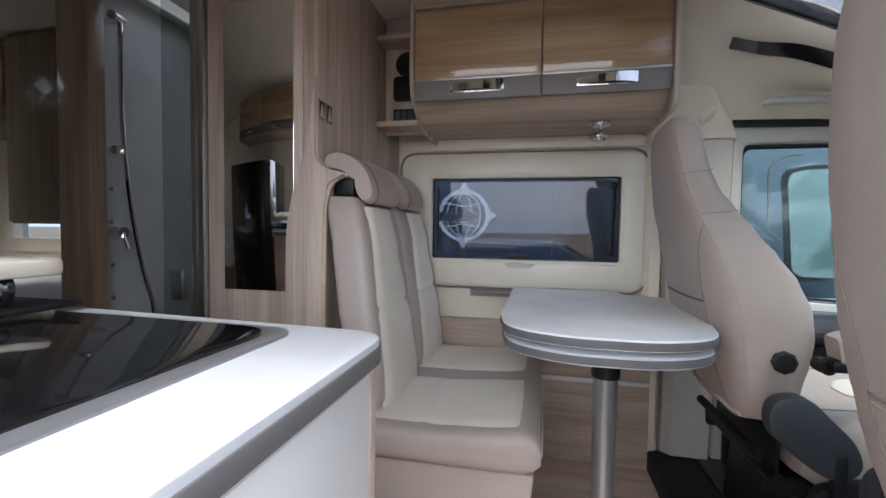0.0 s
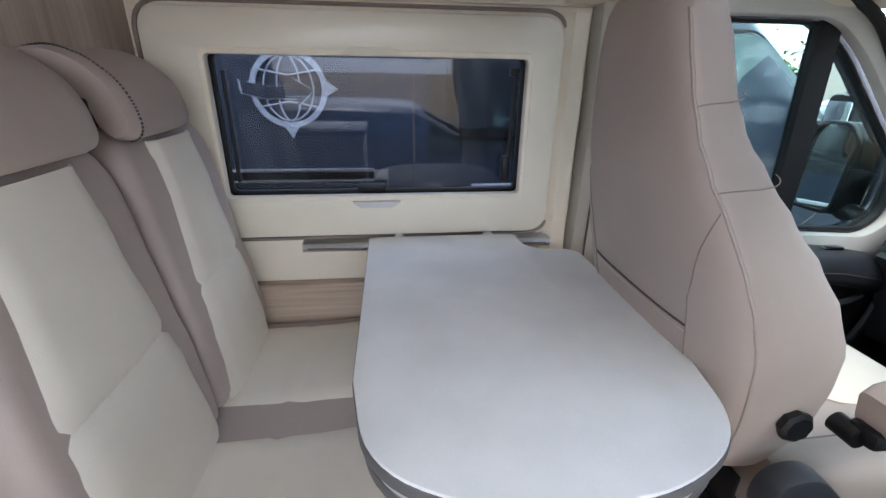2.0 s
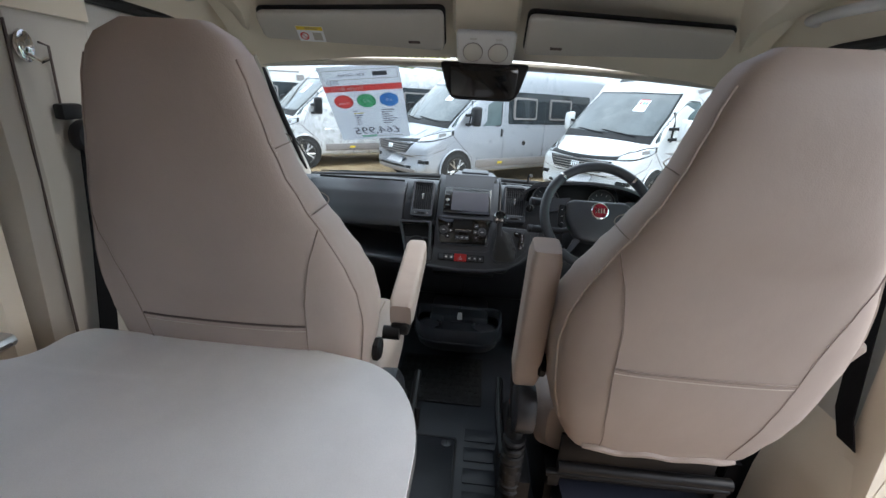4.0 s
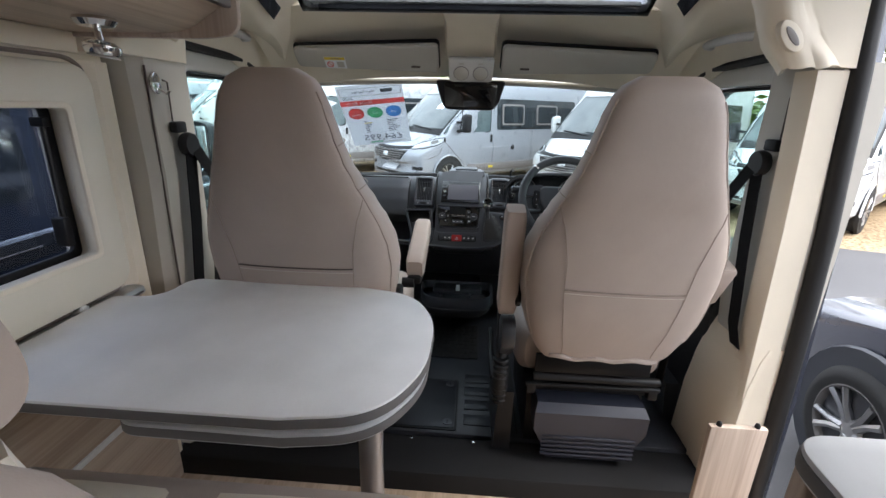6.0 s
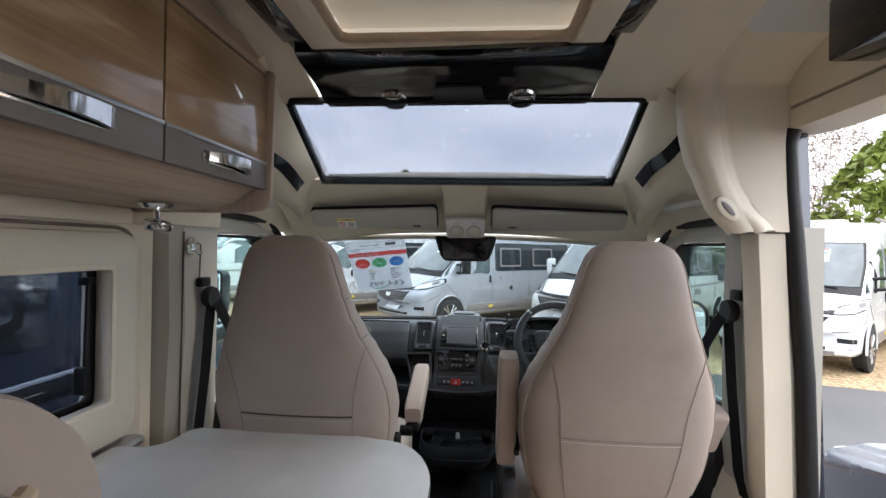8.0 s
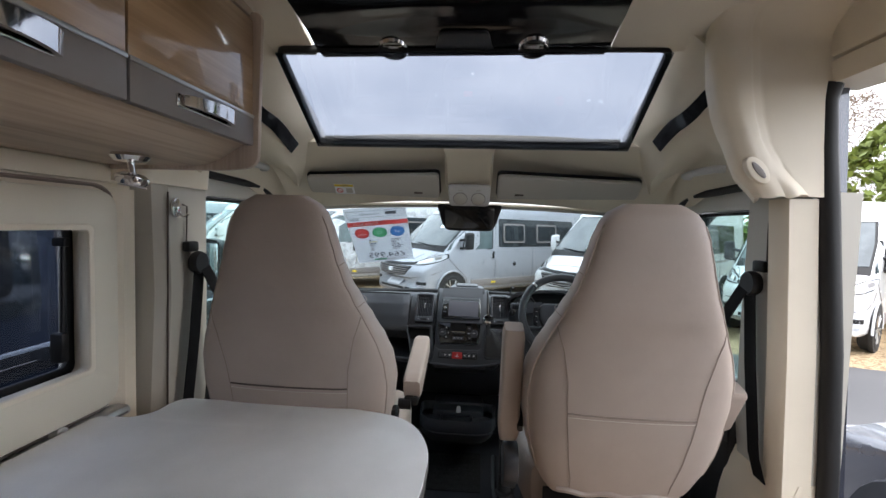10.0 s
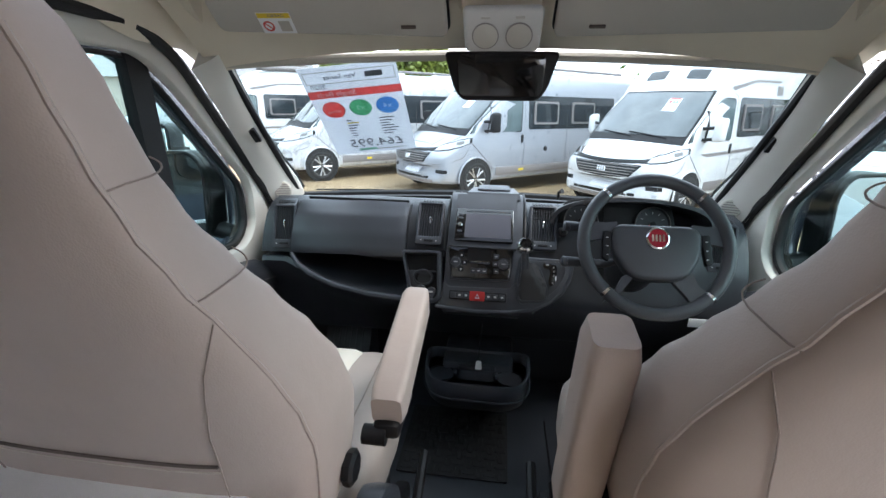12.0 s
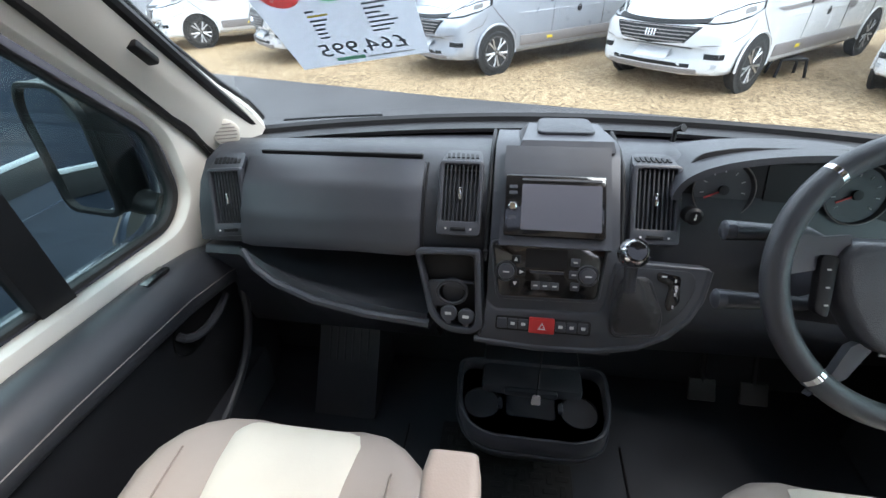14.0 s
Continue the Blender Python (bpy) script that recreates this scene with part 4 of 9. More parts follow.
# shower fittings
sh = thing("shower_set", (-1.36, 1.4, 0.4), "chrome shower set with hose, brackets and mixer tap", "shower")
for z, L in ((1.62, 0.10), (1.16, 0.08)):
    part("bracket", tube([(-1.40, 1.36, z), (-1.33, 1.36, z), (-1.31, 1.33 - L * 0.3, z - 0.01)], [0.012, 0.014, 0.016], 10), CHROME, sh, "chrome bracket")
part("hose", tube(bez((-1.32, 1.34, 1.60), (-1.33, 1.33, 1.0), (-1.20, 1.34, 0.62), 14) + bez((-1.20, 1.34, 0.62), (-1.16, 1.34, 0.40), (-1.26, 1.35, 0.38), 8)[1:] + bez((-1.26, 1.35, 0.38), (-1.35, 1.36, 0.37), (-1.36, 1.36, 0.50), 8)[1:], 0.008, 8), CHROME, sh, "ribbed chrome hose")
tap = part("mixer", tube([(-1.40, 1.36, 0.86), (-1.34, 1.36, 0.86)], 0.022, 12), CHROME, sh, "chrome mixer tap")
part("lever", tube([(-1.345, 1.36, 0.86), (-1.31, 1.35, 0.80)], 0.006, 8), CHROME, tap)
part("outlet", tube([(-1.40, 1.36, 0.52), (-1.33, 1.36, 0.52)], 0.024, 12), CHROME, sh, "chrome hose outlet")
for z in (1.02, 0.90, 0.74, 0.62):
    part("screw_cap", lathe([(0.008, 0), (0.008, 0.01), (0, 0.014)], pose(-1.40, 1.36, z, 0, 90, 0), 10), CHROME, sh)

sh.matrix_basis = Matrix.Translation((0, -0.105, -0.03)) @ sh.matrix_basis

sdoor = thing("shower_door", (-0.95, 1.13, FLOOR), "folded grey glass shower door with aluminium profiles", "shower door")
part("profile", box(-0.905, -0.878, 1.115, 1.16, FLOOR, 1.67, 0.005), ALU, sdoor)
part("profile", box(-0.94, -0.915, 1.13, 1.165, FLOOR, 1.67, 0.005), ALU, sdoor)
part("pane", box(-1.06, -0.94, 1.145, 1.150, FLOOR + 0.05, 1.66, 0.001), SHOWERGLASS, sdoor, "grey glass pane")
part("handle", box(-1.01, -0.965, 1.118, 1.14, 0.62, 0.72, 0.006), ALU, sdoor, "aluminium handle")

# ---------------------------------------------------------------- overhead cabinet above the window
ohc = thing("overhead_cabinet", (0.12, 1.68, 1.26), "ash overhead cabinet with two glossy oak doors", "cabinet")
prof = rounded([(1.885, 1.262), (1.60, 1.262), (1.515, 1.315), (1.50, 1.325), (1.50, 1.655), (1.885, 1.68)], [0, 0.10, 0.02, 0.0, 0.01, 0], 6)
part("body", prism(prof, "x", -0.315, 0.545, 0.003), WOODX, ohc)
end = rounded([(1.885, 1.252), (1.56, 1.252), (1.470, 1.262), (1.462, 1.655), (1.885, 1.69)], [0, 0.02, 0.035, 0.02, 0], 6)
part("end_panel", prism(end, "x", 0.545, 0.562, 0.004), WOOD, ohc, "ash end panel")
endl = rounded([(1.885, 1.240), (1.64, 1.250), (1.50, 1.330), (1.482, 1.40), (1.482, 1.665), (1.885, 1.69)], [0, 0.10, 0.06, 0.03, 0.01, 0], 6)
part("end_panel", prism(endl, "x", -0.332, -0.315, 0.004), WOOD, ohc, "ash end panel")
part("top_rail", box(-0.33, 0.56, 1.49, 1.52, 1.645, 1.70, 0.004), WOODX, ohc)


def ohc_door(x0, x1):
    d = part("door", box(x0, x1, 1.482, 1.498, 1.392, 1.632, 0.003), WOODG, ohc, "glossy oak door")
    part("strip", box(x0, x1, 1.480, 1.499, 1.317, 1.390, 0.003), GREYSTRIP, d, "warm grey lower strip")
    part("inlay", box(x0, x1, 1.478, 1.482, 1.386, 1.394, 0.001), ALU, d, "thin bright inlay")
    hx = x0 + 0.52 * (x1 - x0)
    n = 10
    rings = []
    for k in range(n + 1):
        u = k / n
        x = hx - 0.09 + 0.18 * u
        bow = math.sin(math.pi * u)
        y = 1.474 - 0.022 * bow ** 0.7
        h = 0.010 + 0.007 * u
        z = 1.354 + 0.004 * u
        rings.append([(x, y - 0.005, z - h), (x, y + 0.003, z - h), (x, y + 0.003, z + h), (x, y - 0.006, z + h)])
    hd = part("handle", loft(rings), CHROME, d, "curved chrome handle", 60)
    part("backplate", box(hx - 0.10, hx + 0.085, 1.476, 1.481, 1.339, 1.366, 0.003), CHROME, hd)


ohc_door(-0.312, 0.133)
ohc_door(0.138, 0.543)

# swivelling chrome lamp under the cabinet
lamp = thing("spot_lamp", (0.352, 1.66, 1.262), "small chrome swivel spot under the cabinet", "lamp")
part("base", lathe([(0.0, 0.0), (0.036, 0.0), (0.038, -0.006), (0.030, -0.016), (0.012, -0.018)], pose(0.352, 1.66, 1.262), 24), CHROME, lamp)
part("stem", tube([(0.352, 1.66, 1.25), (0.352, 1.655, 1.215)], 0.007, 10), CHROME, lamp)
part("head", lathe([(0.0, -0.012), (0.026, -0.012), (0.032, -0.004), (0.032, 0.006), (0.020, 0.014), (0.0, 0.015)], pose(0.345, 1.65, 1.205, 8, 5, 0), 24), CHROME, lamp)
part("lens", lathe([(0.027, -0.002), (0.027, 0.0)], pose(0.345, 1.65, 1.192, 8, 5, 0), 20), PALEGREY, lamp)

# open shelf column with sockets and vents beside the cabinet
col = thing("control_column", (-0.42, 1.74, 1.24), "ash niche with black speakers and control panel", "control panel")
part("back_board", box(-0.50, -0.332, 1.70, 1.72, 1.25, 1.724, 0.002), WOOD, col)
part("shelf", box(-0.502, -0.333, 1.60, 1.72, 1.262, 1.284, 0.003), WOODX, col)
part("shelf", box(-0.502, -0.333, 1.60, 1.72, 1.60, 1.62, 0.003), WOODX, col)
part("speaker", lathe([(0.045, 0), (0.05, 0.006), (0.046, 0.012), (0.03, 0.008), (0, 0.008)], pose(-0.405, 1.70, 1.535, 90, 0, 0), 20), BLACK, col, "round black speaker")
part("control_unit", prism(rect(-0.462, -0.345, 1.385, 1.485, 0.02), "y", 1.685, 1.70, 0.004), BLACK, col, "black control unit")
pk = part("socket_panel", prism(rect(-0.462, -0.345, 1.295, 1.352, 0.006), "y", 1.688, 1.70, 0.003), BLACK, col, "black panel of switches")
for k in range(4):
    part("switch", box(-0.455 + 0.028 * k, -0.433 + 0.028 * k, 1.683, 1.689, 1.303, 1.345, 0.003), DASH2, pk)

# ---------------------------------------------------------------- kitchen unit by the sliding door
kit = thing("kitchen_unit", (-0.35, 0.22, FLOOR), "white kitchen unit with ash edges beside the sliding door", "kitchen unit")
part("body", box(-0.94, -0.075, 0.005, 0.475, FLOOR, 0.685, 0.004), WOODX, kit, "ash carcass")
part("end_panel", box(-0.073, -0.064, 0.02, 0.452, FLOOR, 0.684, 0.002), WHITEPL, kit, "white end panel")
part("corner_post", prism(rounded([(-0.10, 0.452), (-0.064, 0.452), (-0.064, 0.478), (-0.10, 0.488)], 0.008), "z", FLOOR, 0.684, 0.002), WOOD, kit, "ash corner post")
wt_o = rounded([(-0.94, -0.03), (-0.05, -0.03), (-0.05, 0.487), (-0.66, 0.522), (-0.94, 0.522)], [0.0, 0.03, 0.055, 0.3, 0.0], 8)
wt = thing("worktop", (-0.6, 0.24, 0.685), "white laminate worktop with grey edge band", "worktop")
part("top", prism(wt_o, "z", 0.686, 0.7205, 0.002), WHITE, wt)
part("edge_band", prism([(p[0] * 1.0 + (0.0018 if p[0] > -0.4 else 0), p[1] + (0.0018 if p[1] > 0.2 else 0)) for p in wt_o], "z", 0.690, 0.712, 0.002), GREYEDGE, wt, "grey edge band")
hob = thing("hob", (-0.42, 0.3, 0.72), "black glass covered hob set in the worktop", "hob")
hob_o = rounded([(-0.74, 0.06), (-0.165, 0.06), (-0.165, 0.462), (-0.50, 0.474), (-0.74, 0.474)], [0.02, 0.04, 0.045, 0.25, 0.02], 7)
part("rim", prism(hob_o, "z", 0.7185, 0.7245, 0.0025), STEELG, hob, "grey bevelled rim")
hob_i = rounded([(-0.73, 0.078), (-0.187, 0.078), (-0.187, 0.442), (-0.50, 0.456), (-0.73, 0.456)], [0.02, 0.04, 0.05, 0.25, 0.02], 7)
part("glass_lid", prism(hob_i, "z", 0.722, 0.7275, 0.001), HOBGLASS, hob, "black glass lid")

# folded wooden board on a black stand at the back of the worktop
stand = thing("side_table_flap", (-0.66, 0.47, 0.72), "cream round-edged flap on a black bent stand", "flap")
part("flap", prism(rounded([(-0.935, 0.30), (-0.578, 0.30), (-0.578, 0.50), (-0.935, 0.50)], 0.05), "z", 0.778, 0.803, 0.006), CREAMPL, stand)
part("hoop", tube([(-0.85, 0.42, 0.74), (-0.64, 0.42, 0.735)] + bez((-0.64, 0.42, 0.735), (-0.588, 0.42, 0.738), (-0.60, 0.42, 0.776), 8)[1:] + [(-0.85, 0.42, 0.776)], 0.007, 8), GLOSSBLACK, stand, "black bent hoop")
part("base", box(-0.93, -0.565, 0.33, 0.50, 0.7285, 0.736, 0.003), BLACK, stand, "black base plate")

# drawer front board standing by the driver's seat
brd = thing("board_panel", (0.454, 0.18, FLOOR), "loose ash board end with two black pegs", "board")
part("board", box(0.445, 0.463, 0.105, 0.252, FLOOR, 0.330, 0.003), WOOD, brd)
for y in (0.13, 0.228):
    part("peg", lathe([(0.007, 0), (0.007, 0.008), (0.004, 0.013), (0, 0.014)], pose(0.454, y, 0.329), 12), BLACK, brd, "black peg")

# ---------------------------------------------------------------- bedroom and kitchen overhead, seen deep inside
rear = thing("bed_cupboard", (-2.1, 1.7, 0.86), "glossy brown oak wall cupboard above the bed", "cupboard")
part("body", box(-2.25, -1.94, 1.50, 1.89, 0.86, 1.72, 0.004), WOODD, rear)
part("door", box(-2.245, -1.945, 1.484, 1.50, 0.87, 1.70, 0.004), WOODD, rear)
rl = thing("bed_locker", (-2.8, 1.6, 1.3), "brown oak overhead locker above the bed", "cabinet")
part("body", box(-3.29, -2.27, 1.52, 1.89, 1.34, 1.70, 0.006), WOODD, rl)
part("door", box(-3.25, -2.29, 1.50, 1.52, 1.42, 1.68, 0.004), WOODG, rl)
part("handle", tube([(-2.9, 1.49, 1.36), (-2.8, 1.478, 1.36), (-2.7, 1.49, 1.36)], 0.008, 8), CHROME, rl)
bed = thing("bed", (-2.7, 1.5, FLOOR), "single bed with white bedding at the rear", "bed")
part("base", box(-3.29, -1.46, 1.18, 1.89, FLOOR, 0.42, 0.006), WOODD, bed)
part("mattress", box(-3.28, -1.46, 1.16, 1.88, 0.42, 0.58, 0.05, 4), BEDDING, bed)
bed2 = thing("bed", (-2.7, 0.3, FLOOR), "single bed with white bedding beside the kitchen wall", "bed")
part("base", box(-3.29, -1.66, -0.03, 0.62, FLOOR, 0.42, 0.006), WOODD, bed2)
part("mattress", box(-3.28, -1.66, -0.02, 0.62, 0.42, 0.58, 0.05, 4), BEDDING, bed2)
w2 = thing("window_2", (-2.58, 1.9, 0.76), "cream framed camper window by the bed", "window", kind="structure")
part("window_frame", holed("w2f", rect(-2.90, -2.26, 0.70, 1.16, 0.06), [rect(-2.84, -2.32, 0.78, 1.09, 0.03)], "y", 1.885, 1.904, 0.005), IVORY, w2)
part("pane", box(-2.87, -2.29, 1.95, 1.955, 0.75, 1.11, 0.0), SMOKE, w2).visible_shadow = False
kl = thing("kitchen_locker", (-1.0, 0.1, 1.35), "ash overhead locker above the kitchen", "cabinet")
part("body", box(-1.75, -0.70, -0.035, 0.26, 1.36, 1.70, 0.01), WOODX, kl)
part("door", box(-1.73, -1.23, 0.26, 0.276, 1.44, 1.68, 0.004), WOODG, kl)
part("door", box(-1.22, -0.72, 0.26, 0.276, 1.44, 1.68, 0.004), WOODG, kl)
part("strip", box(-1.73, -0.72, 0.26, 0.275, 1.375, 1.435, 0.003), GREYSTRIP, kl)
part("handle", tube([(-1.05, 0.276, 1.40), (-0.97, 0.30, 1.40), (-0.89, 0.276, 1.40)], 0.008, 8), CHROME, kl)
part("handle", tube([(-1.55, 0.276, 1.40), (-1.47, 0.30, 1.40), (-1.39, 0.276, 1.40)], 0.008, 8), CHROME, kl)
fr = thing("fridge", (-1.35, 0.3, FLOOR), "tall black fridge beside the kitchen", "fridge")
part("body", box(-1.62, -0.945, -0.03, 0.53, FLOOR, 1.14, 0.006), GLOSSBLACK, fr)
pod = thing("door_display", (0.3, -0.03, 1.63), "dark glass panel above the sliding door", "panel")
part("panel", box(0.05, 0.36, -0.04, 0.13, 1.585, 1.72, 0.006), GLOSSBLACK, pod)

# ---------------------------------------------------------------- cab seats
SEAT = [  # height, back x, front x, half width
    (0.375, 0.665, 0.790, 0.190), (0.400, 0.650, 0.795, 0.208), (0.430, 0.638, 0.800, 0.224), (0.480, 0.618, 0.805, 0.243), (0.54, 0.600, 0.815, 0.260), (0.60, 0.586, 0.820, 0.268),
    (0.67, 0.572, 0.810, 0.275), (0.74, 0.556, 0.780, 0.268), (0.80, 0.543, 0.740, 0.250), (0.86, 0.530, 0.695, 0.224), (0.92, 0.510, 0.655, 0.196),
    (0.98, 0.499, 0.615, 0.170), (1.04, 0.491, 0.595, 0.151), (1.10, 0.485, 0.585, 0.135), (1.15, 0.485, 0.572, 0.117), (1.178, 0.492, 0.562, 0.096), (1.190, 0.506, 0.545, 0.066)]


def seat_row(z):
    return interp(SEAT, z)


def on_back(yc, z, dy, lift=0.002):
    """A point on the rear face of a seat."""
    xb, xf, hw = seat_row(z)
    c, d = (xb + xf) / 2, (xf - xb) / 2
    t = min(0.999, abs(dy) / hw)
    return (c - d * (1 - t ** 3.9) ** (1 / 3.9) - lift, yc + dy, z)


def cab_seat(yc, name_label, arm_in):
    """arm_in: the side of the inner armrest, +1 towards larger y."""
    s = thing("cab_seat", (0.85, yc, CABFLOOR), name_label, "seat", "cab seats")
    rings = []
    n = 44
    for k in range(40):
        z = 0.375 + 0.815 * (k / 39)
        xb, xf, hw = seat_row(z)
        c, d = (xb + xf) / 2, (xf - xb) / 2
        ring = []
        for i in range(n):
            a = 2 * math.pi * i / n
            ca, sa = math.cos(a), math.sin(a)
            e = 2 / 3.9
            ring.append((c + d * math.copysign(abs(ca) ** e, ca), yc + hw * math.copysign(abs(sa) ** e, sa), z + 0.004 * math.sin(7 * a + z * 5) * (k < 3)))
        rings.append(ring)
    b = part("backrest", loft(rings), TAUPE, s, "taupe leatherette backrest")

    def face(u, v):
        z = 0.46 + 0.715 * u
        xb, xf, hw = seat_row(z)
        w = hw * interp([(0.46, 0.62), (0.75, 0.62), (0.95, 0.86), (1.18, 0.90)], z)[0]
        dy = (2 * v - 1) * w
        c, d = (xb + xf) / 2, (xf - xb) / 2
        t = min(0.985, abs(dy) / hw)
        return (c + d * (1 - t ** 3.9) ** (1 / 3.9) + 0.004 - 0.006 * (abs(2 * v - 1) ** 6), yc + dy, z)
    part("front_panel", sheet(face, 30, 14, 0.004), CREAM, b, "cream front panel")
    # piping and seams on the rear shell
    zs = 0.672 if yc > C else 0.640
    part("seam", tube([on_back(yc, zs + 0.003 * t * t, t * 0.163) for t in (k / 10 for k in range(-10, 11))], 0.0022, 6), SEAM if yc > C else SEAMT, b)
    part("seam", tube([on_back(yc, zs - 0.012 + 0.003 * t * t, t * 0.163, 0.0005) for t in (k / 10 for k in range(-10, 11))], 0.0011, 6), STITCH, b)
    for q in (-1, 1):
        part("seam", tube([on_back(yc, 0.40 + 0.48 * u, q * interp([(0.42, 0.134), (0.52, 0.150), (0.63, 0.163), (0.72, 0.168), (0.80, 0.182), (0.88, 0.205)], 0.40 + 0.48 * u)[0]) for u in (k / 16 for k in range(17))], 0.0009, 6), SEAMT, b)
        edge = [on_back(yc, z, q * seat_row(z)[2] * 0.965, 0.001) for z in (0.46 + 0.68 * k / 24 for k in range(25))]
        part("piping", tube(edge, 0.0028, 6), TAUPE, b)
        for z0 in (1.015, 0.905):
            xb, xf, hw = seat_row(z0)
            c, d = (xb + xf) / 2, (xf - xb) / 2
            line = []
            for k in range(9):
                a = math.pi / 2 + 0.42 - 1.25 * k / 8
                e = 2 / 3.9
                line.append((c + (d + 0.0015) * math.copysign(abs(math.cos(a)) ** e, math.cos(a)), yc + q * (hw + 0.0015) * abs(math.sin(a)) ** e, z0 + 0.02 * k / 8))
            part("seam", tube(line, 0.0010, 6), SEAMT, b)
    hem = [on_back(yc, 0.384 + 0.006 * math.sin(9 * t), t * 0.165) for t in (k / 10 for k in range(-10, 11))]
    part("hem", tube(hem, 0.009, 8), TAUPE, b)
    # cushion
    crings = []
    for x, zb, zt, hw in ((0.79, 0.25, 0.385, 0.22), (0.82, 0.235, 0.40, 0.245), (0.90, 0.23, 0.405, 0.255), (1.05, 0.24, 0.412, 0.262), (1.16, 0.26, 0.42, 0.260), (1.20, 0.27, 0.419, 0.250), (1.235, 0.28, 0.414, 0.228), (1.26, 0.29, 0.406, 0.200), (1.28, 0.305, 0.394, 0.168), (1.295, 0.325, 0.375, 0.12)):
        pts = rounded([(yc - hw, zb), (yc + hw, zb), (yc + hw, zt + 0.012), (yc + hw * 0.55, zt), (yc - hw * 0.55, zt), (yc - hw, zt + 0.012)], [0.05, 0.05, 0.06, 0.05, 0.05, 0.06], 5)
        crings.append([(x, p[0], p[1]) for p in pts])
    cush = part("cushion", loft(crings), TAUPE, s, "taupe seat cushion")

    def pad(u, v):
        x = 0.985 + 0.29 * u
        zt = interp([(0.90, 0.405), (1.05, 0.412), (1.18, 0.420), (1.235, 0.414), (1.26, 0.406), (1.28, 0.394)], x)[0]
        w = (0.098 + 0.022 * u) * math.sqrt(max(0.10, 1 - max(0, 1 - u / 0.28) ** 2)) * (1 if u < 0.9 else 1 - 1.2 * (u - 0.9))
        e = min(v, 1 - v, u)
        return (x, yc + (2 * v - 1) * w, zt + 0.011 - 0.007 * max(0, 1 - e / 0.06) ** 2)
    part("cushion_panel", sheet(pad, 20, 12, -0.004), CREAM, cush, "cream cushion panel")
    for q in (-1, 1):
        part("seam", tube([(x, yc + q * (0.178 + 0.02 * (x - 0.84)), interp([(0.76, 0.412), (1.05, 0.424), (1.2, 0.430)], x)[0]) for x in (0.84 + 0.04 * k for k in range(10))], 0.0018, 6), SEAMT, cush)
    # pedestal and side fittings
    part("pedestal", loft([[(0.78, yc - 0.20, CABFLOOR), (1.20, yc - 0.20, CABFLOOR), (1.20, yc + 0.20, CABFLOOR), (0.78, yc + 0.20, CABFLOOR)], [(0.80, yc - 0.20, 0.20), (1.22, yc - 0.20, 0.20), (1.22, yc + 0.20, 0.20), (0.80, yc + 0.20, 0.20)]]), BLACK, s, "black steel seat box")
    part("slide_rail", box(0.72, 1.22, yc - 0.215, yc - 0.185, 0.20, 0.235, 0.004), BLACK, s)
    part("slide_rail", box(0.72, 1.22, yc + 0.185, yc + 0.215, 0.20, 0.235, 0.004), BLACK, s)
    part("cross_bar", tube([(0.70, yc - 0.20, 0.285), (0.70, yc + 0.20, 0.285)], 0.014, 10), BLACK, s)
    part("cross_bar", tube([(0.73, yc - 0.22, 0.235), (0.73, yc + 0.22, 0.235)], 0.010, 10), BLACK, s)
    part("front_plate", box(0.745, 0.755, yc - 0.19, yc + 0.19, 0.20, 0.34, 0.003), BLACK, s)
    # reclining mechanism at the aisle side
    side = yc + arm_in * 0.272
    mech = rounded([(0.665, 0.40), (0.672, 0.475), (0.745, 0.490), (0.85, 0.385), (0.865, 0.325), (0.815, 0.290), (0.755, 0.320)], [0.04, 0.05, 0.05, 0.05, 0.05, 0.04, 0.03], 6)
    part("base_cover", prism(rounded([(0.74, 0.12), (0.98, 0.10), (1.02, 0.22), (0.90, 0.30), (0.78, 0.27)], 0.03, 4), "y", min(side, side + arm_in * 0.03), max(side, side + arm_in * 0.03), 0.006), BLACK, s)
    mc = part("side_cover", prism(mech, "y", min(side, side + arm_in * 0.045), max(side, side + arm_in * 0.045), 0.008), DASH, s, "dark moulded side cover")
    part("knob", lathe([(0.026, 0), (0.028, 0.005), (0.028, 0.012), (0.022, 0.017), (0, 0.017)], pose(0.715, side - arm_in * 0.008, 0.552, -90 * arm_in, 0, 0), 8), BLACK, mc, "black reclining knob")
    part("lever", tube([(0.80, side + arm_in * 0.05, 0.20), (0.95, side + arm_in * 0.055, 0.21), (1.10, side + arm_in * 0.05, 0.23)], 0.012, 8), BLACK, mc)
    return s


seat_p = cab_seat(1.395, "passenger cab seat in taupe leatherette, armrest lowered", -1)
seat_d = cab_seat(0.479, "driver cab seat in taupe leatherette, armrest folded up", 1)


def armrest(a, b, w, h, parent, up):
    """A padded bar from a to b with soft ends."""
    a, b, up = Vector(a), Vector(b), Vector(up).normalized()
    d = (b - a).normalized()
    s = d.cross(up).normalized()
    rings = []
    for k in range(15):
        t = k / 14
        e = min(t, 1 - t) * 14
        f = 0.86 if e < 0.25 else 1.0
        p = a + (b - a) * t
        ring = rounded([(-w * f, -h * f), (w * f, -h * f), (w * f, h * f), (-w * f, h * f)], min(w, h) * 0.42, 4)
        rings.append([p + s * q[0] + up * q[1] for q in ring])
    return part("armrest", loft(rings), TAUPE, parent, "taupe padded armrest")


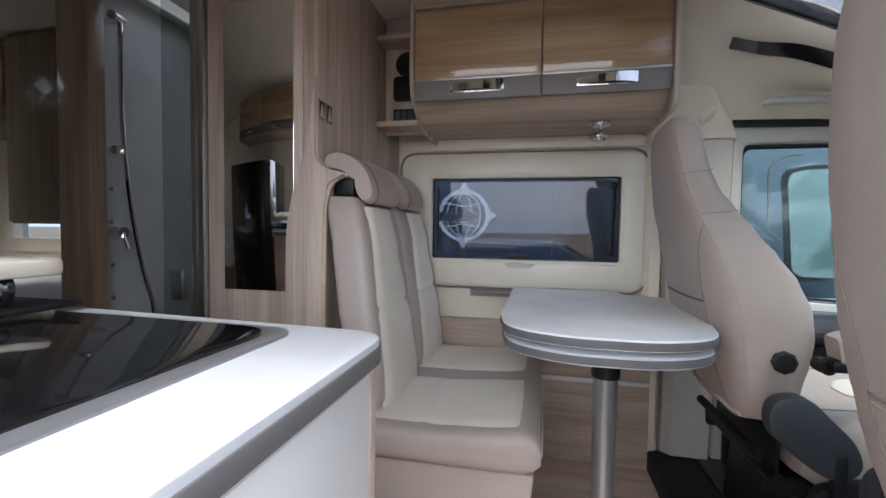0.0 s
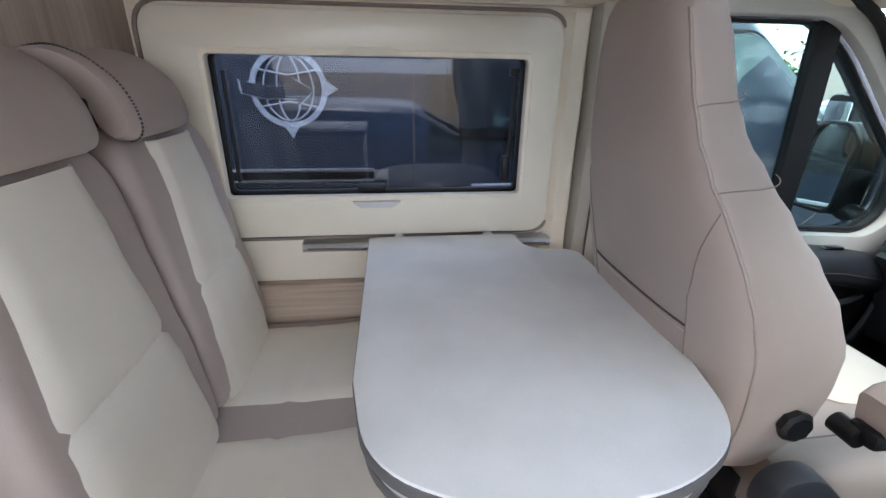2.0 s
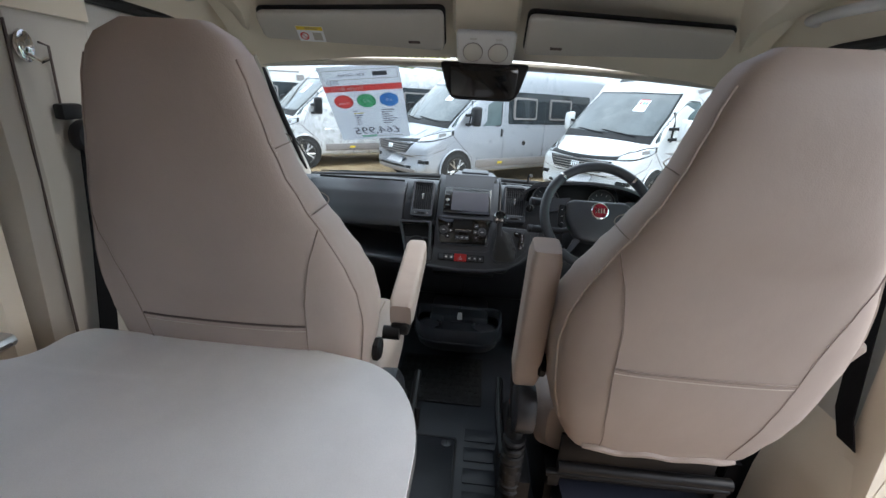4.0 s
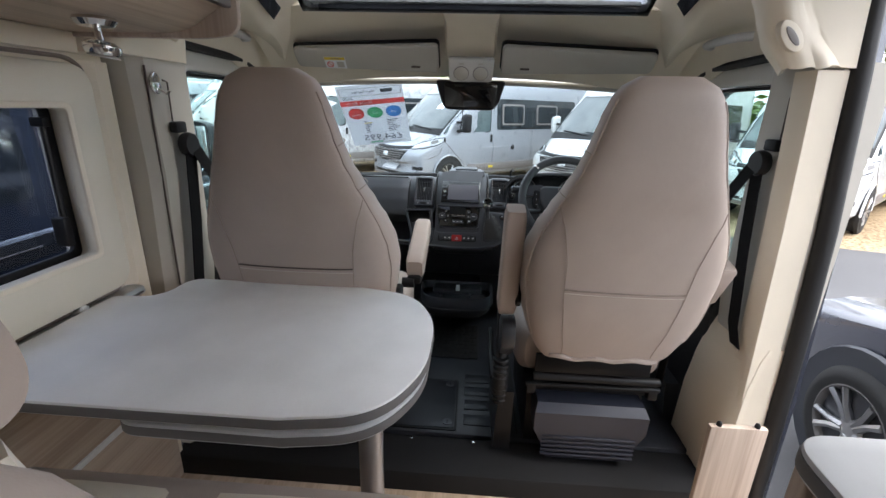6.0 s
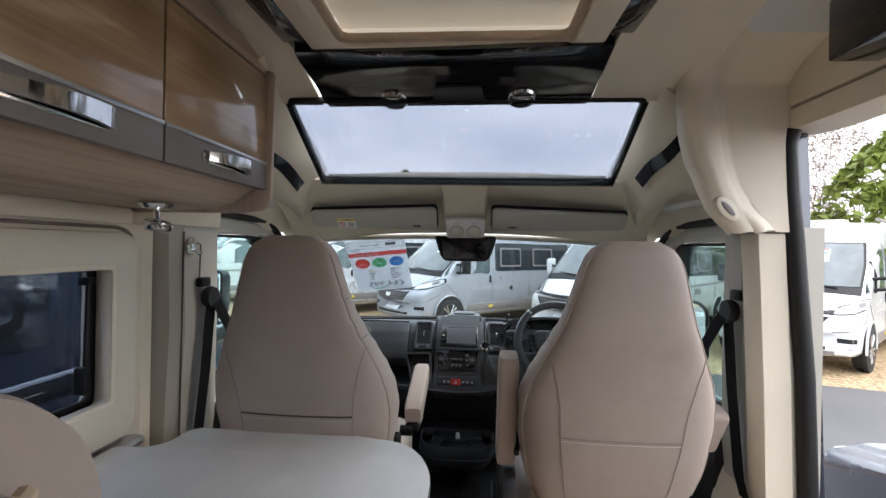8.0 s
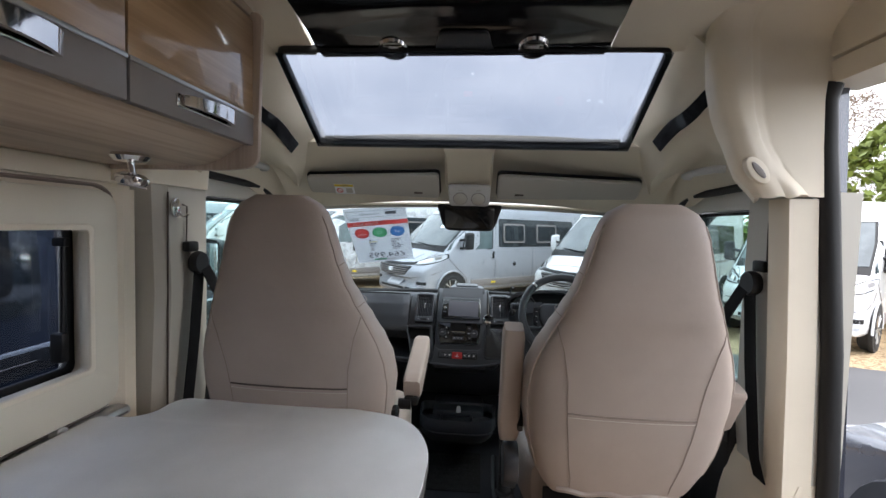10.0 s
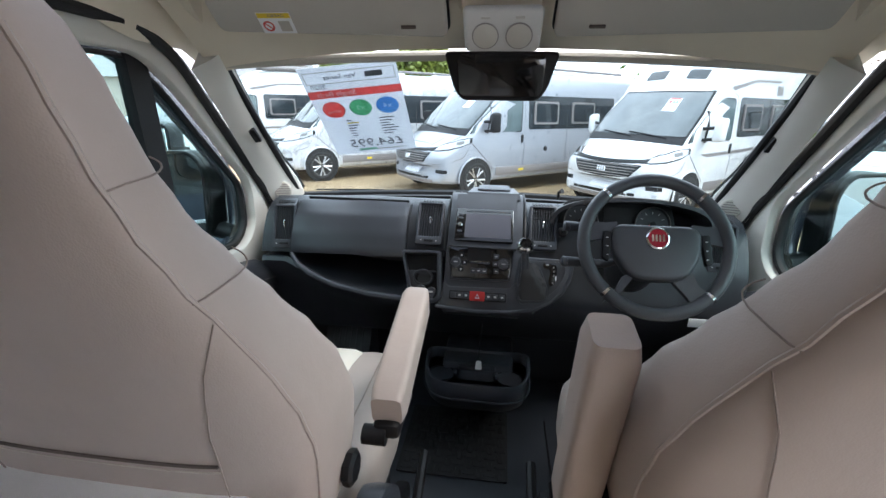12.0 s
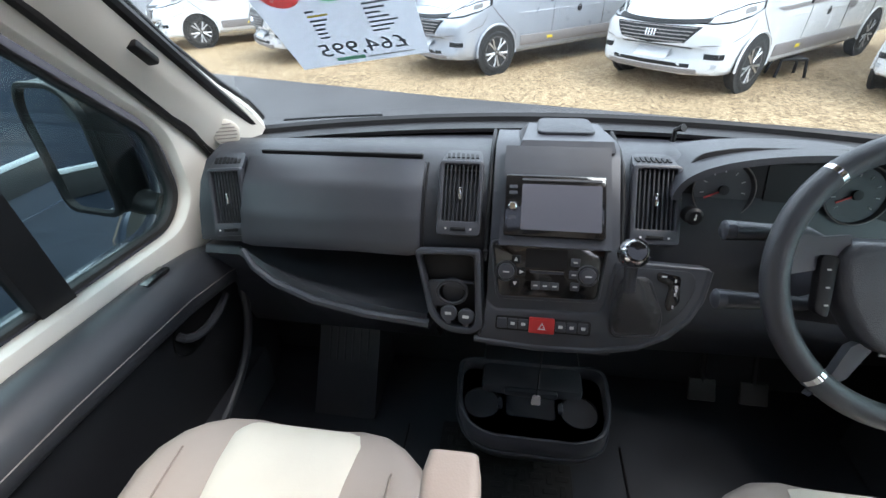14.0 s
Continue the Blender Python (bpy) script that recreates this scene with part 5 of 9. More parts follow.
ar = armrest((0.79, 1.085, 0.600), (1.10, 1.09, 0.668), 0.030, 0.034, seat_p, (-0.21, 0, 1))
part("hinge", tube([(0.785, 1.125, 0.556), (0.785, 1.085, 0.556)], 0.017, 16), BLACK, ar, "black armrest hinge")
part("underside", box(0.780, 0.90, 1.062, 1.110, 0.550, 0.580, 0.01), BLACK, ar)
ar2 = armrest((0.742, 0.782, 0.50), (0.665, 0.782, 0.848), 0.030, 0.036, seat_d, (-1, 0, -0.2))
part("hinge", tube([(0.76, 0.72, 0.555), (0.76, 0.79, 0.555)], 0.030, 16), BLACK, ar2)
ar3 = armrest((0.76, 0.175, 0.565), (0.69, 0.170, 0.70), 0.028, 0.034, seat_d, (-1, 0, -0.3))

# slate plastic box below the driver's seat
bx = thing("under_seat_box", (0.70, 0.48, CABFLOOR), "slate blue ribbed plastic box under the driver's seat", "storage box")
part("box_body", loft([[(x, 0.48 + w, z), (0.77, 0.48 + w, z), (0.77, 0.48 - w, z), (x, 0.48 - w, z)] for x, w, z in ((0.70, 0.130, CABFLOOR), (0.685, 0.150, 0.02), (0.68, 0.185, 0.09), (0.675, 0.185, 0.16), (0.70, 0.175, 0.185))]), SLATE, bx)
for k in range(5):
    part("rib", box(0.676, 0.69, 0.48 - 0.155, 0.48 + 0.155, -0.012 + 0.018 * k, -0.004 + 0.018 * k, 0.003), SLATE, bx)

# handbrake lever beside the driver's seat
hb = thing("handbrake", (0.9, 0.77, CABFLOOR), "black ribbed handbrake lever beside the driver's seat", "handbrake")
part("housing", loft([[(0.72, 0.735, z), (1.05, 0.735, z), (1.05, y, z), (0.72, y, z)] for z, y in ((CABFLOOR, 0.795), (0.10, 0.79), (0.20, 0.78))]), BLACK, hb)
part("gaiter", tube([(0.74, 0.78, 0.15), (0.735, 0.785, 0.22), (0.74, 0.785, 0.30), (0.76, 0.785, 0.36)], [0.024, 0.028, 0.024, 0.018], 10), RUBBER, hb)
for k in range(8):
    part("gaiter_rib", lathe([(0.026, 0), (0.030, 0.005), (0.026, 0.010)], pose(0.738, 0.784, 0.16 + 0.022 * k), 12), RUBBER, hb)
part("grip", tube([(0.76, 0.785, 0.36), (0.80, 0.785, 0.42), (0.84, 0.785, 0.44)], 0.016, 10), BLACK, hb)
bk = thing("seat_buckle", (0.80, 1.10, 0.3), "black seat belt buckle with red button", "buckle", "belt buckles")
part("body", box(0.80, 0.83, 1.075, 1.10, 0.20, 0.36, 0.008), BLACK, bk)
part("button", box(0.803, 0.827, 1.078, 1.097, 0.36, 0.366, 0.002), RED, bk, "red release button")
part("hook_arm", tube([(0.84, 1.06, 0.18), (0.90, 1.05, 0.18), (0.92, 1.05, 0.23)], 0.009, 8), BLACK, bk)
copy_thing(bk, pose(0.80, 0.80, 0.3))

# ---------------------------------------------------------------- cab floor details
hat = thing("floor_hatch", (0.95, 1.0, CABFLOOR), "dark square floor hatch with two round fasteners", "hatch")
part("lid", prism(rect(0.805, 1.10, 0.935, 1.17, 0.015), "z", CABFLOOR, CABFLOOR + 0.006, 0.002), CABMAT, hat)
part("groove", holed("gr", rect(0.795, 1.11, 0.925, 1.18, 0.015), [rect(0.803, 1.102, 0.933, 1.172, 0.015)], "z", CABFLOOR, CABFLOOR + 0.004, 0.0), BLACK, hat)
for x in (0.835, 1.075):
    fs = part("fastener", lathe([(0.018, 0), (0.018, 0.003), (0.013, 0.004), (0.0, 0.004)], pose(x, 0.962, CABFLOOR + 0.006), 18), DASH2, hat, "round fastener")
    part("slot", box(x - 0.01, x + 0.01, 0.960, 0.964, CABFLOOR + 0.0098, CABFLOOR + 0.011, 0), BLACK, fs)
fm = thing("floor_mat", (1.4, 1.0, CABFLOOR), "black rubber mat with raised chequer bars", "mat")
part("sheet_rubber", prism(rect(1.29, 1.62, 0.84, 1.20, 0.01), "z", CABFLOOR, CABFLOOR + 0.006, 0.002), RUBBER, fm)
tread = box(-0.018, 0.018, -0.008, 0.008, 0, 0.003, 0.002, 1)
tread_me = mesh_of("tread_bar", tread, RUBBER)
for i in range(9):
    for j in range(10):
        ob = part("tread_bar", tread_me, RUBBER, fm)
        ob.matrix_basis = pose(1.31 + 0.035 * i, 0.865 + 0.034 * j, CABFLOOR + 0.006, 0, 0, 90 if (i + j) % 2 else 0)
for k in range(4):
    single("mat_rib", box(0.83 + 0.09 * k, 0.89 + 0.09 * k, 0.79, 0.90, CABFLOOR, CABFLOOR + 0.004, 0.002), CABMAT, "raised panel of the grey cab floor mat", "mat", "mat panels")
for y in (1.09, 0.86):
    single("bolt", lathe([(0.006, 0), (0.006, 0.003), (0, 0.004)], pose(0.757, y, CABFLOOR - 0.012), 10), CHROME, "small bright screw on the black step", "screw", "step screws")

# ---------------------------------------------------------------- dashboard
dash = thing("dashboard", (1.75, C, 0.5), "charcoal plastic dashboard with open shelf and vents", "dashboard")


def dash_section(y):
    """x, z outline of the dashboard body at one place across the cab."""
    side = abs(y - C) / 0.82
    out = 0.03 * side ** 2
    shelf = 1.0 if y > 1.21 else 0.0
    front = [(2.16, 0.60), (2.16, 0.690 - 0.02 * side), (1.98, 0.708), (1.86, 0.742), (1.77, 0.756), (1.705, 0.742), (1.660, 0.705), (1.628, 0.655), (1.605, 0.60)]
    if shelf:
        lx, lz = interp([(1.20, 0.0, 0.0), (1.34, 0.006, 0.006), (1.46, 0.012, 0.024), (1.55, 0.022, 0.054), (1.61, 0.038, 0.084), (1.66, 0.07, 0.100)], y)
        low = [(1.60, 0.583), (1.80, 0.575), (1.80, 0.49 + 0.6 * lz), (1.60, 0.464 + lz), (1.535 + lx, 0.466 + lz), (1.522 + lx, 0.450 + lz), (1.540 + lx, 0.415 + lz), (1.60 + lx * 0.6, 0.38 + 0.8 * lz), (1.68, 0.25), (1.80, 0.20)]
    else:
        low = [(1.600, 0.583), (1.595, 0.55), (1.59, 0.52), (1.585, 0.50), (1.580, 0.47), (1.580, 0.452), (1.59, 0.425), (1.63, 0.38), (1.70, 0.25), (1.80, 0.20)]
    dz = -0.035 * max(0.0, side - 0.55)
    return [(x + out * (1 if x < 1.9 else -1.5), y, z + dz) for x, z in front + low] + [(2.16, y, 0.20)]


ys = [1.775, 1.74, 1.68, 1.6, 1.5, 1.4, 1.3, 1.2101, 1.2099, 1.1, 1.0, 0.9, 0.8, 0.7, 0.6, 0.5, 0.4, 0.3, 0.2, 0.13, 0.10]
part("body", loft([dash_section(y) for y in ys]), DASH, dash)
part("shelf_lip", tube([Vector(p) for p in ((1.506, 1.20, 0.470), (1.512, 1.34, 0.477), (1.522, 1.46, 0.496), (1.534, 1.55, 0.528), (1.550, 1.60, 0.556), (1.572, 1.63, 0.585))], [0.010, 0.010, 0.010, 0.010, 0.009, 0.007], 8), DASH2, dash, "smooth front lip of the open shelf")
# glove box lid
def lid(u, v):
    y = 1.645 - 0.415 * v
    x, z = interp([(0, 1.700, 0.747), (0.3, 1.648, 0.710), (0.65, 1.608, 0.656), (1.0, 1.580, 0.592)], u)
    side = abs(y - C) / 0.82
    e = min(v, 1 - v, u, 1 - u)
    return (x + 0.03 * side ** 2 + 0.006 * max(0, 1 - e / 0.05) ** 2, y, z - 0.035 * max(0, side - 0.55))


gb = part("glovebox_lid", sheet(lid, 14, 18, 0.01), DASH2, dash, "slate grey glove box lid")
part("lid_crease", tube([Vector(lid(0.62, v)) + Vector((-0.001, 0, 0)) for v in (0.05, 0.3, 0.6, 0.92)], 0.0018, 6), BLACK, gb)
part("top_slot", box(1.730, 1.742, 1.24, 1.62, 0.748, 0.758, 0.002), BLACK, dash)

# centre console faces: upper face with screen and vents, lower face with controls
FA = frame_at((1.562, C + 0.020, 0.640), (0, -1, 0), (0.145, 0, 0.140))   # up the slope from the lower edge of the screen
FB = frame_at((1.475, C, 0.455), (0, -1, 0), (0.084, 0, 0.170))
con = part("console_body", loft([[(x, y, z) for x, z in ((1.88, 0.766), (1.735, 0.790), (1.700, 0.772), (1.560, 0.635), (1.478, 0.462), (1.482, 0.446), (1.56, 0.40), (1.70, 0.36), (1.9, 0.36))] for y in (C + 0.142, C + 0.138, C - 0.100, C - 0.104)]), DASH2, dash, "slate console body")
part("console_flank", loft([[(x, y, z) for x, z in ((1.72, 0.60), (1.60, 0.605), (1.545, 0.59), (1.49, 0.47), (1.50, 0.45), (1.62, 0.40), (1.72, 0.40))] for y in (1.088, 1.083, 0.80, 0.79)] + [[(1.69 + (x - 1.69) * 0.55, 0.715, 0.55 + (z - 0.55) * 0.6) for x, z in ((1.72, 0.60), (1.60, 0.605), (1.545, 0.59), (1.49, 0.47), (1.50, 0.45), (1.62, 0.40), (1.72, 0.40))]]), DASH2, dash)


def plate(u0, u1, v0, v1, d0, d1, fr_m, r=0.008, bev=0.002):
    return prism(rect(u0, u1, v0, v1, r, 5), "z", d0, d1, bev, m=fr_m)


for y in (C + 0.150, C - 0.112):
    part("console_joint", tube([(1.86, y, 0.770), (1.76, y, 0.768), (1.70, y, 0.752), (1.645, y, 0.70), (1.60, y, 0.64), (1.55, y, 0.590)], 0.005, 8), BLACK, dash, "dark joint beside the console")
part("lid_joint", tube([Vector(lid(u, -0.02)) + Vector((-0.002, 0, 0)) for u in (0.0, 0.25, 0.5, 0.75, 1.0)], 0.0035, 6), BLACK, dash, "dark joint beside the lid")
part("lid_joint", tube([Vector(lid(u, 1.015)) + Vector((-0.001, 0, 0)) for u in (0.0, 0.25, 0.5, 0.75, 1.0)], 0.002, 6), BLACK, dash, "dark joint beside the lid")
# raised centre hood with the head unit
hood = part("screen_hood", loft([[FA @ Vector((q * s, t, d)) for q, t, d in ((-0.105, 0.0, 0.0), (-0.105, 0.0, 0.018), (0.105, 0.0, 0.018), (0.105, 0.0, 0.0))] for s in (1,)] + [[FA @ Vector((q * 0.97, t, d)) for q, t, d in ((-0.105, 0.205, 0.0), (-0.105, 0.205, 0.02), (0.105, 0.205, 0.02), (0.105, 0.205, 0.0))]]), DASH2, con)
part("hood_top", loft([[(1.705, C + 0.095, 0.782), (1.705, C - 0.095, 0.782), (1.72, C - 0.09, 0.800), (1.72, C + 0.09, 0.800)], [(1.86, C + 0.10, 0.765), (1.86, C - 0.10, 0.765), (1.84, C - 0.075, 0.797), (1.84, C + 0.075, 0.797)]]), DASH2, con)
part("top_tray_lid", prism(rounded([(1.755, C - 0.06), (1.755, C + 0.06), (1.85, C + 0.055), (1.85, C - 0.055)], 0.02), "z", 0.797, 0.806, 0.003), DASH, con)
hu = thing("head_unit", tuple(FA @ Vector((0, 0.08, 0.02))), "black double-height head unit with grey screen", "head unit")
part("bezel", plate(-0.098, 0.092, 0.018, 0.142, 0.016, 0.027, FA, 0.006), GLOSSBLACK, hu)
part("screen", plate(-0.066, 0.084, 0.030, 0.122, 0.0262, 0.0278, FA, 0.003, 0.0), SCREEN, hu, "blank grey screen")
part("disc_slot", plate(-0.066, 0.084, 0.129, 0.134, 0.0262, 0.0280, FA, 0.001, 0.0), DASH, hu)
part("knob", lathe([(0.008, 0), (0.008, 0.007), (0.006, 0.009), (0, 0.009)], FA @ pose(-0.083, 0.075, 0.026), 16), CHROME, hu, "small chrome knob")
for v in (0.05, 0.100, 0.112):
    part("key", plate(-0.091, -0.075, v, v + 0.007, 0.026, 0.0285, FA, 0.001, 0.0), DASH2, hu)

cl = thing("climate_panel", tuple(FB @ Vector((-0.03, 0.16, 0.01))), "black climate control panel with dials and keys", "control panel")
part("panel", prism(rounded([(-0.136, 0.212), (0.077, 0.214), (0.066, 0.112), (-0.119, 0.108)], 0.010), "z", 0.0, 0.014, 0.003, m=FB), GLOSSBLACK, cl)
part("rim", holed("clr", rounded([(-0.142, 0.218), (0.083, 0.220), (0.072, 0.105), (-0.125, 0.101)], 0.014), [rounded([(-0.137, 0.213), (0.078, 0.215), (0.067, 0.111), (-0.120, 0.107)], 0.010)], "z", 0.0, 0.010, 0.002, FB), DASH2, cl)
part("display", plate(-0.072, 0.006, 0.168, 0.206, 0.0135, 0.015, FB, 0.002, 0.0), BLACK, cl)
part("slot", plate(-0.062, 0.002, 0.158, 0.163, 0.0135, 0.017, FB, 0.001, 0.0), DASH2, cl)
part("slot_edge", plate(-0.062, 0.002, 0.1635, 0.1645, 0.0135, 0.018, FB, 0.0, 0.0), CHROME, cl, "bright slot edge")
for u in (-0.108, 0.046):
    dl_ = part("dial", lathe([(0.0155, 0), (0.0165, 0.004), (0.0145, 0.012), (0.0, 0.013)], FB @ pose(u, 0.159, 0.013), 20), DASH2, cl, "round dial")
    part("mark", plate(u - 0.006, u + 0.006, 0.1575, 0.1605, 0.0258, 0.0264, FB, 0.0, 0.0), PRINT, dl_)
    part("surround", holed("ds", [(u + 0.021 * math.cos(a), 0.159 + 0.021 * math.sin(a)) for a in (2 * math.pi * k / 24 for k in range(24))], [[(u + 0.018 * math.cos(a), 0.159 + 0.018 * math.sin(a)) for a in (2 * math.pi * k / 24 for k in range(24))]], "z", 0.0135, 0.0165, 0.0, FB), DASH, dl_)
for u, v, q in ((-0.090, 0.183, 1), (-0.079, 0.159, 2), (-0.090, 0.136, 3), (0.022, 0.183, 0), (0.020, 0.159, 0), (0.024, 0.136, 0), (-0.050, 0.134, 0), (-0.032, 0.134, 0), (-0.014, 0.134, 0)):
    kx = part("key", plate(u - 0.0085, u + 0.0085, v - 0.008, v + 0.008, 0.0135, 0.0165, FB, 0.002, 0.001), DASH2 if q == 0 else BLACK, cl)
    tri = {1: [(-0.004, -0.003), (0.004, -0.003), (0, 0.005)], 2: [(-0.003, -0.004), (0.005, 0), (-0.003, 0.004)], 3: [(-0.004, 0.003), (0, -0.005), (0.004, 0.003)]}.get(q, [(-0.004, -0.0014), (0.004, -0.0014), (0.004, 0.0014), (-0.004, 0.0014)])
    part("mark", prism([(u + a, v + b) for a, b in tri], "z", 0.0166, 0.0171, 0.0, m=FB), PRINT, kx)

bs = thing("button_strip", tuple(FB @ Vector((-0.03, 0.05, 0.01))), "row of black dash buttons with a red hazard switch", "buttons")
part("strip", plate(-0.123, 0.062, 0.038, 0.067, 0.004, 0.009, FB, 0.006, 0.001), BLACK, bs)
for k, u in enumerate((-0.110, -0.089, -0.068, 0.004, 0.025, 0.047)):
    kx = part("key", plate(u - 0.0095, u + 0.0095, 0.042, 0.063, 0.006, 0.012, FB, 0.003, 0.001), DASH2, bs)
    if k:
        part("mark", plate(u - 0.004, u + 0.004, 0.050, 0.056, 0.012, 0.0124, FB, 0.001, 0.0), PRINT, kx)
hz = part("hazard_switch", plate(-0.057, -0.008, 0.037, 0.068, 0.006, 0.014, FB, 0.003, 0.001), RED, bs, "red hazard switch")
part("triangle", holed("tri", [(-0.040, 0.045), (-0.024, 0.045), (-0.032, 0.060)], [[(-0.0365, 0.0475), (-0.0275, 0.0475), (-0.032, 0.0555)]], "z", 0.014, 0.0144, 0.0, FB), PRINT, hz)

# curved lower console apron running to the gear panel
apron = rounded([(-0.150, 0.200), (-0.150, 0.040), (-0.165, 0.012), (-0.04, 0.006), (0.071, 0.010), (0.175, 0.030), (0.235, 0.080), (0.262, 0.136), (0.270, 0.186), (0.16, 0.190), (0.095, 0.190), (0.082, 0.098), (0.070, 0.085), (-0.125, 0.080), (-0.142, 0.095)], [0.005, 0.01, 0.02, 0.04, 0.05, 0.06, 0.06, 0.04, 0.012, 0.03, 0.01, 0.02, 0.02, 0.02, 0.01], 6)
part("apron", prism(apron, "z", -0.03, 0.006, 0.006, 3, m=FB), DASH2, dash, "slate lower console apron")
gfield = rounded([(0.098, 0.180), (0.235, 0.178), (0.245, 0.150), (0.222, 0.095), (0.170, 0.050), (0.105, 0.036), (0.092, 0.06)], [0.02, 0.015, 0.03, 0.05, 0.05, 0.02, 0.03], 6)
part("gear_field", prism(gfield, "z", 0.004, 0.009, 0.003, m=FB), DASH, dash, "charcoal gear field")
part("apron_edge", tube([FB @ Vector((u, v, 0.002)) for u, v in ((-0.165, 0.012), (-0.04, 0.004), (0.071, 0.008), (0.150, 0.022), (0.200, 0.048), (0.235, 0.082), (0.256, 0.125), (0.266, 0.180))], 0.007, 8), DASH2, dash, "smooth lower edge of the apron")

# cup pocket beside the controls
cp = thing("cup_pocket", tuple(FB @ Vector((-0.21, 0.1, 0))), "open dash pocket with a cup ring and two sockets", "cup holder")
pk_o = rounded([(-0.294, 0.190), (-0.160, 0.194), (-0.148, 0.034), (-0.172, 0.020), (-0.222, 0.022), (-0.258, 0.050)], [0.012, 0.012, 0.015, 0.012, 0.03, 0.03])
pk_i = rounded([(-0.284, 0.180), (-0.172, 0.184), (-0.163, 0.050), (-0.172, 0.034), (-0.218, 0.036), (-0.248, 0.058)], [0.012, 0.012, 0.012, 0.01, 0.025, 0.03])
part("rim", holed("cprim", pk_o, [pk_i], "z", -0.03, 0.010, 0.004, FB), DASH2, cp)
part("recess", prism(pk_o, "z", -0.034, -0.028, 0.0, m=FB), BLACK, cp)
shelf_o = rounded([(-0.268, 0.125), (-0.168, 0.128), (-0.162, 0.045), (-0.176, 0.030), (-0.218, 0.030), (-0.250, 0.058)], [0.01, 0.01, 0.01, 0.01, 0.02, 0.02])
shelf_h = [(-0.215 + 0.030 * math.cos(a), 0.104 + 0.024 * math.sin(a)) for a in (2 * math.pi * k / 24 for k in range(24))]
part("cup_shelf", holed("cs", shelf_o, [shelf_h], "z", -0.020, -0.004, 0.003, FB), DASH2, cp)
part("ring", tube([FB @ Vector((p[0] * 1.0, p[1], -0.003)) for p in shelf_h], 0.0035, 6, True), DASH, cp, "cup ring")
part("cup_base", lathe([(0.0, 0), (0.022, 0.0), (0.022, 0.002), (0, 0.002)], FB @ pose(-0.215, 0.100, -0.027), 20), DASH, cp)
for u, v in ((-0.219, 0.061), (-0.183, 0.056)):
    sk = part("socket", lathe([(0.0165, 0), (0.0175, 0.003), (0.0165, 0.010), (0.014, 0.012), (0, 0.012)], FB @ pose(u, v, -0.004), 20), DASH2, cp, "round power socket cap")
    part("mark", plate(u - 0.007, u + 0.006, v - 0.002, v + 0.004, 0.008, 0.0086, FB, 0.0, 0.0), PRINT, sk)
    part("flap", plate(u - 0.006, u + 0.006, v - 0.021, v - 0.014, -0.004, 0.007, FB, 0.002, 0.001), DASH2, sk)


def vent(m, w, h, group):
    v = thing("air_vent", tuple(m.translation), "black louvred air vent with a bright thumb tab", "air vent", group)
    part("surround", holed("vs", rect(-w, w, -h, h, 0.010), [rect(-w + 0.010, w - 0.010, -h + 0.030, h - 0.008, 0.004)], "z", -0.012, 0.010, 0.003, m), DASH2, v)
    part("duct", box(-w + 0.008, w - 0.008, -h + 0.028, h - 0.006, -0.022, -0.018, 0, m=m), BLACK, v)
    n = 8
    for k in range(n):
        u = -w + 0.016 + (2 * w - 0.032) * k / (n - 1)
        part("slat", box(u - 0.0012, u + 0.0012, -h + 0.030, h - 0.008, -0.014, 0.004, 0, m=m), DASH, v)
    for k in range(5):
        q = -h + 0.040 + (2 * h - 0.056) * k / 4
        part("cross_slat", box(-w + 0.010, w - 0.010, q - 0.001, q + 0.001, -0.018, -0.008, 0, m=m), DASH, v)
    part("thumb_tab", box(-0.003, 0.003, -0.004, 0.022, 0.002, 0.012, 0.002, m=m), CHROME, v, "bright thumb tab")
    wl_ = part("wheel", box(-0.016, 0.016, -h + 0.010, -h + 0.018, 0.008, 0.013, 0.002, m=m), BLACK, v)
    for s in (-1, 1):
        part("mark", box(s * 0.026 - 0.002, s * 0.026 + 0.002, -h + 0.012, -h + 0.016, 0.0095, 0.0106, 0, m=m), PRINT, wl_)
    # small demister grille above
    tm = m @ pose(0, h - 0.004, 0.001) @ Matrix.Rotation(radians(-52), 4, "X")
    part("brow", prism(rounded([(-w * 0.98, 0.0), (w * 0.98, 0.0), (w * 0.80, 0.062), (-w * 0.80, 0.062)], 0.014), "z", -0.012, 0.001, 0.002, m=tm), DASH, v, "smooth brow above the vent")
    for k in range(7):
        u = -w * 0.66 + w * 1.32 * k / 6
        L = 0.022 - 0.0018 * abs(k - 2)
        part("grille_slot", prism([(u - 0.003, 0.020), (u + 0.003, 0.020), (u + 0.001, 0.020 + L), (u - 0.005, 0.020 + L)], "z", 0.001, 0.0035, 0.0, m=tm), BLACK, v)
    return v


vent(frame_at((1.648, 1.148, 0.697), (0, -1, 0), (0.105, 0, 0.150)), 0.046, 0.078, "dash vents")
vent(frame_at((1.648, 0.765, 0.700), (0, -1, 0), (0.105, 0, 0.150)), 0.046, 0.078, "dash vents")
vent(frame_at((1.652, 1.685, 0.660), (0.16, -1, 0), (0.060, 0, 0.150)), 0.040, 0.078, "dash vents")
vent(frame_at((1.652, 0.190, 0.660), (-0.16, -1, 0), (0.060, 0, 0.150)), 0.040, 0.078, "dash vents")

# instrument cluster
clu = thing("instrument_cluster", (1.70, 0.5, 0.75), "hooded instrument cluster with two round dials", "instrument cluster")


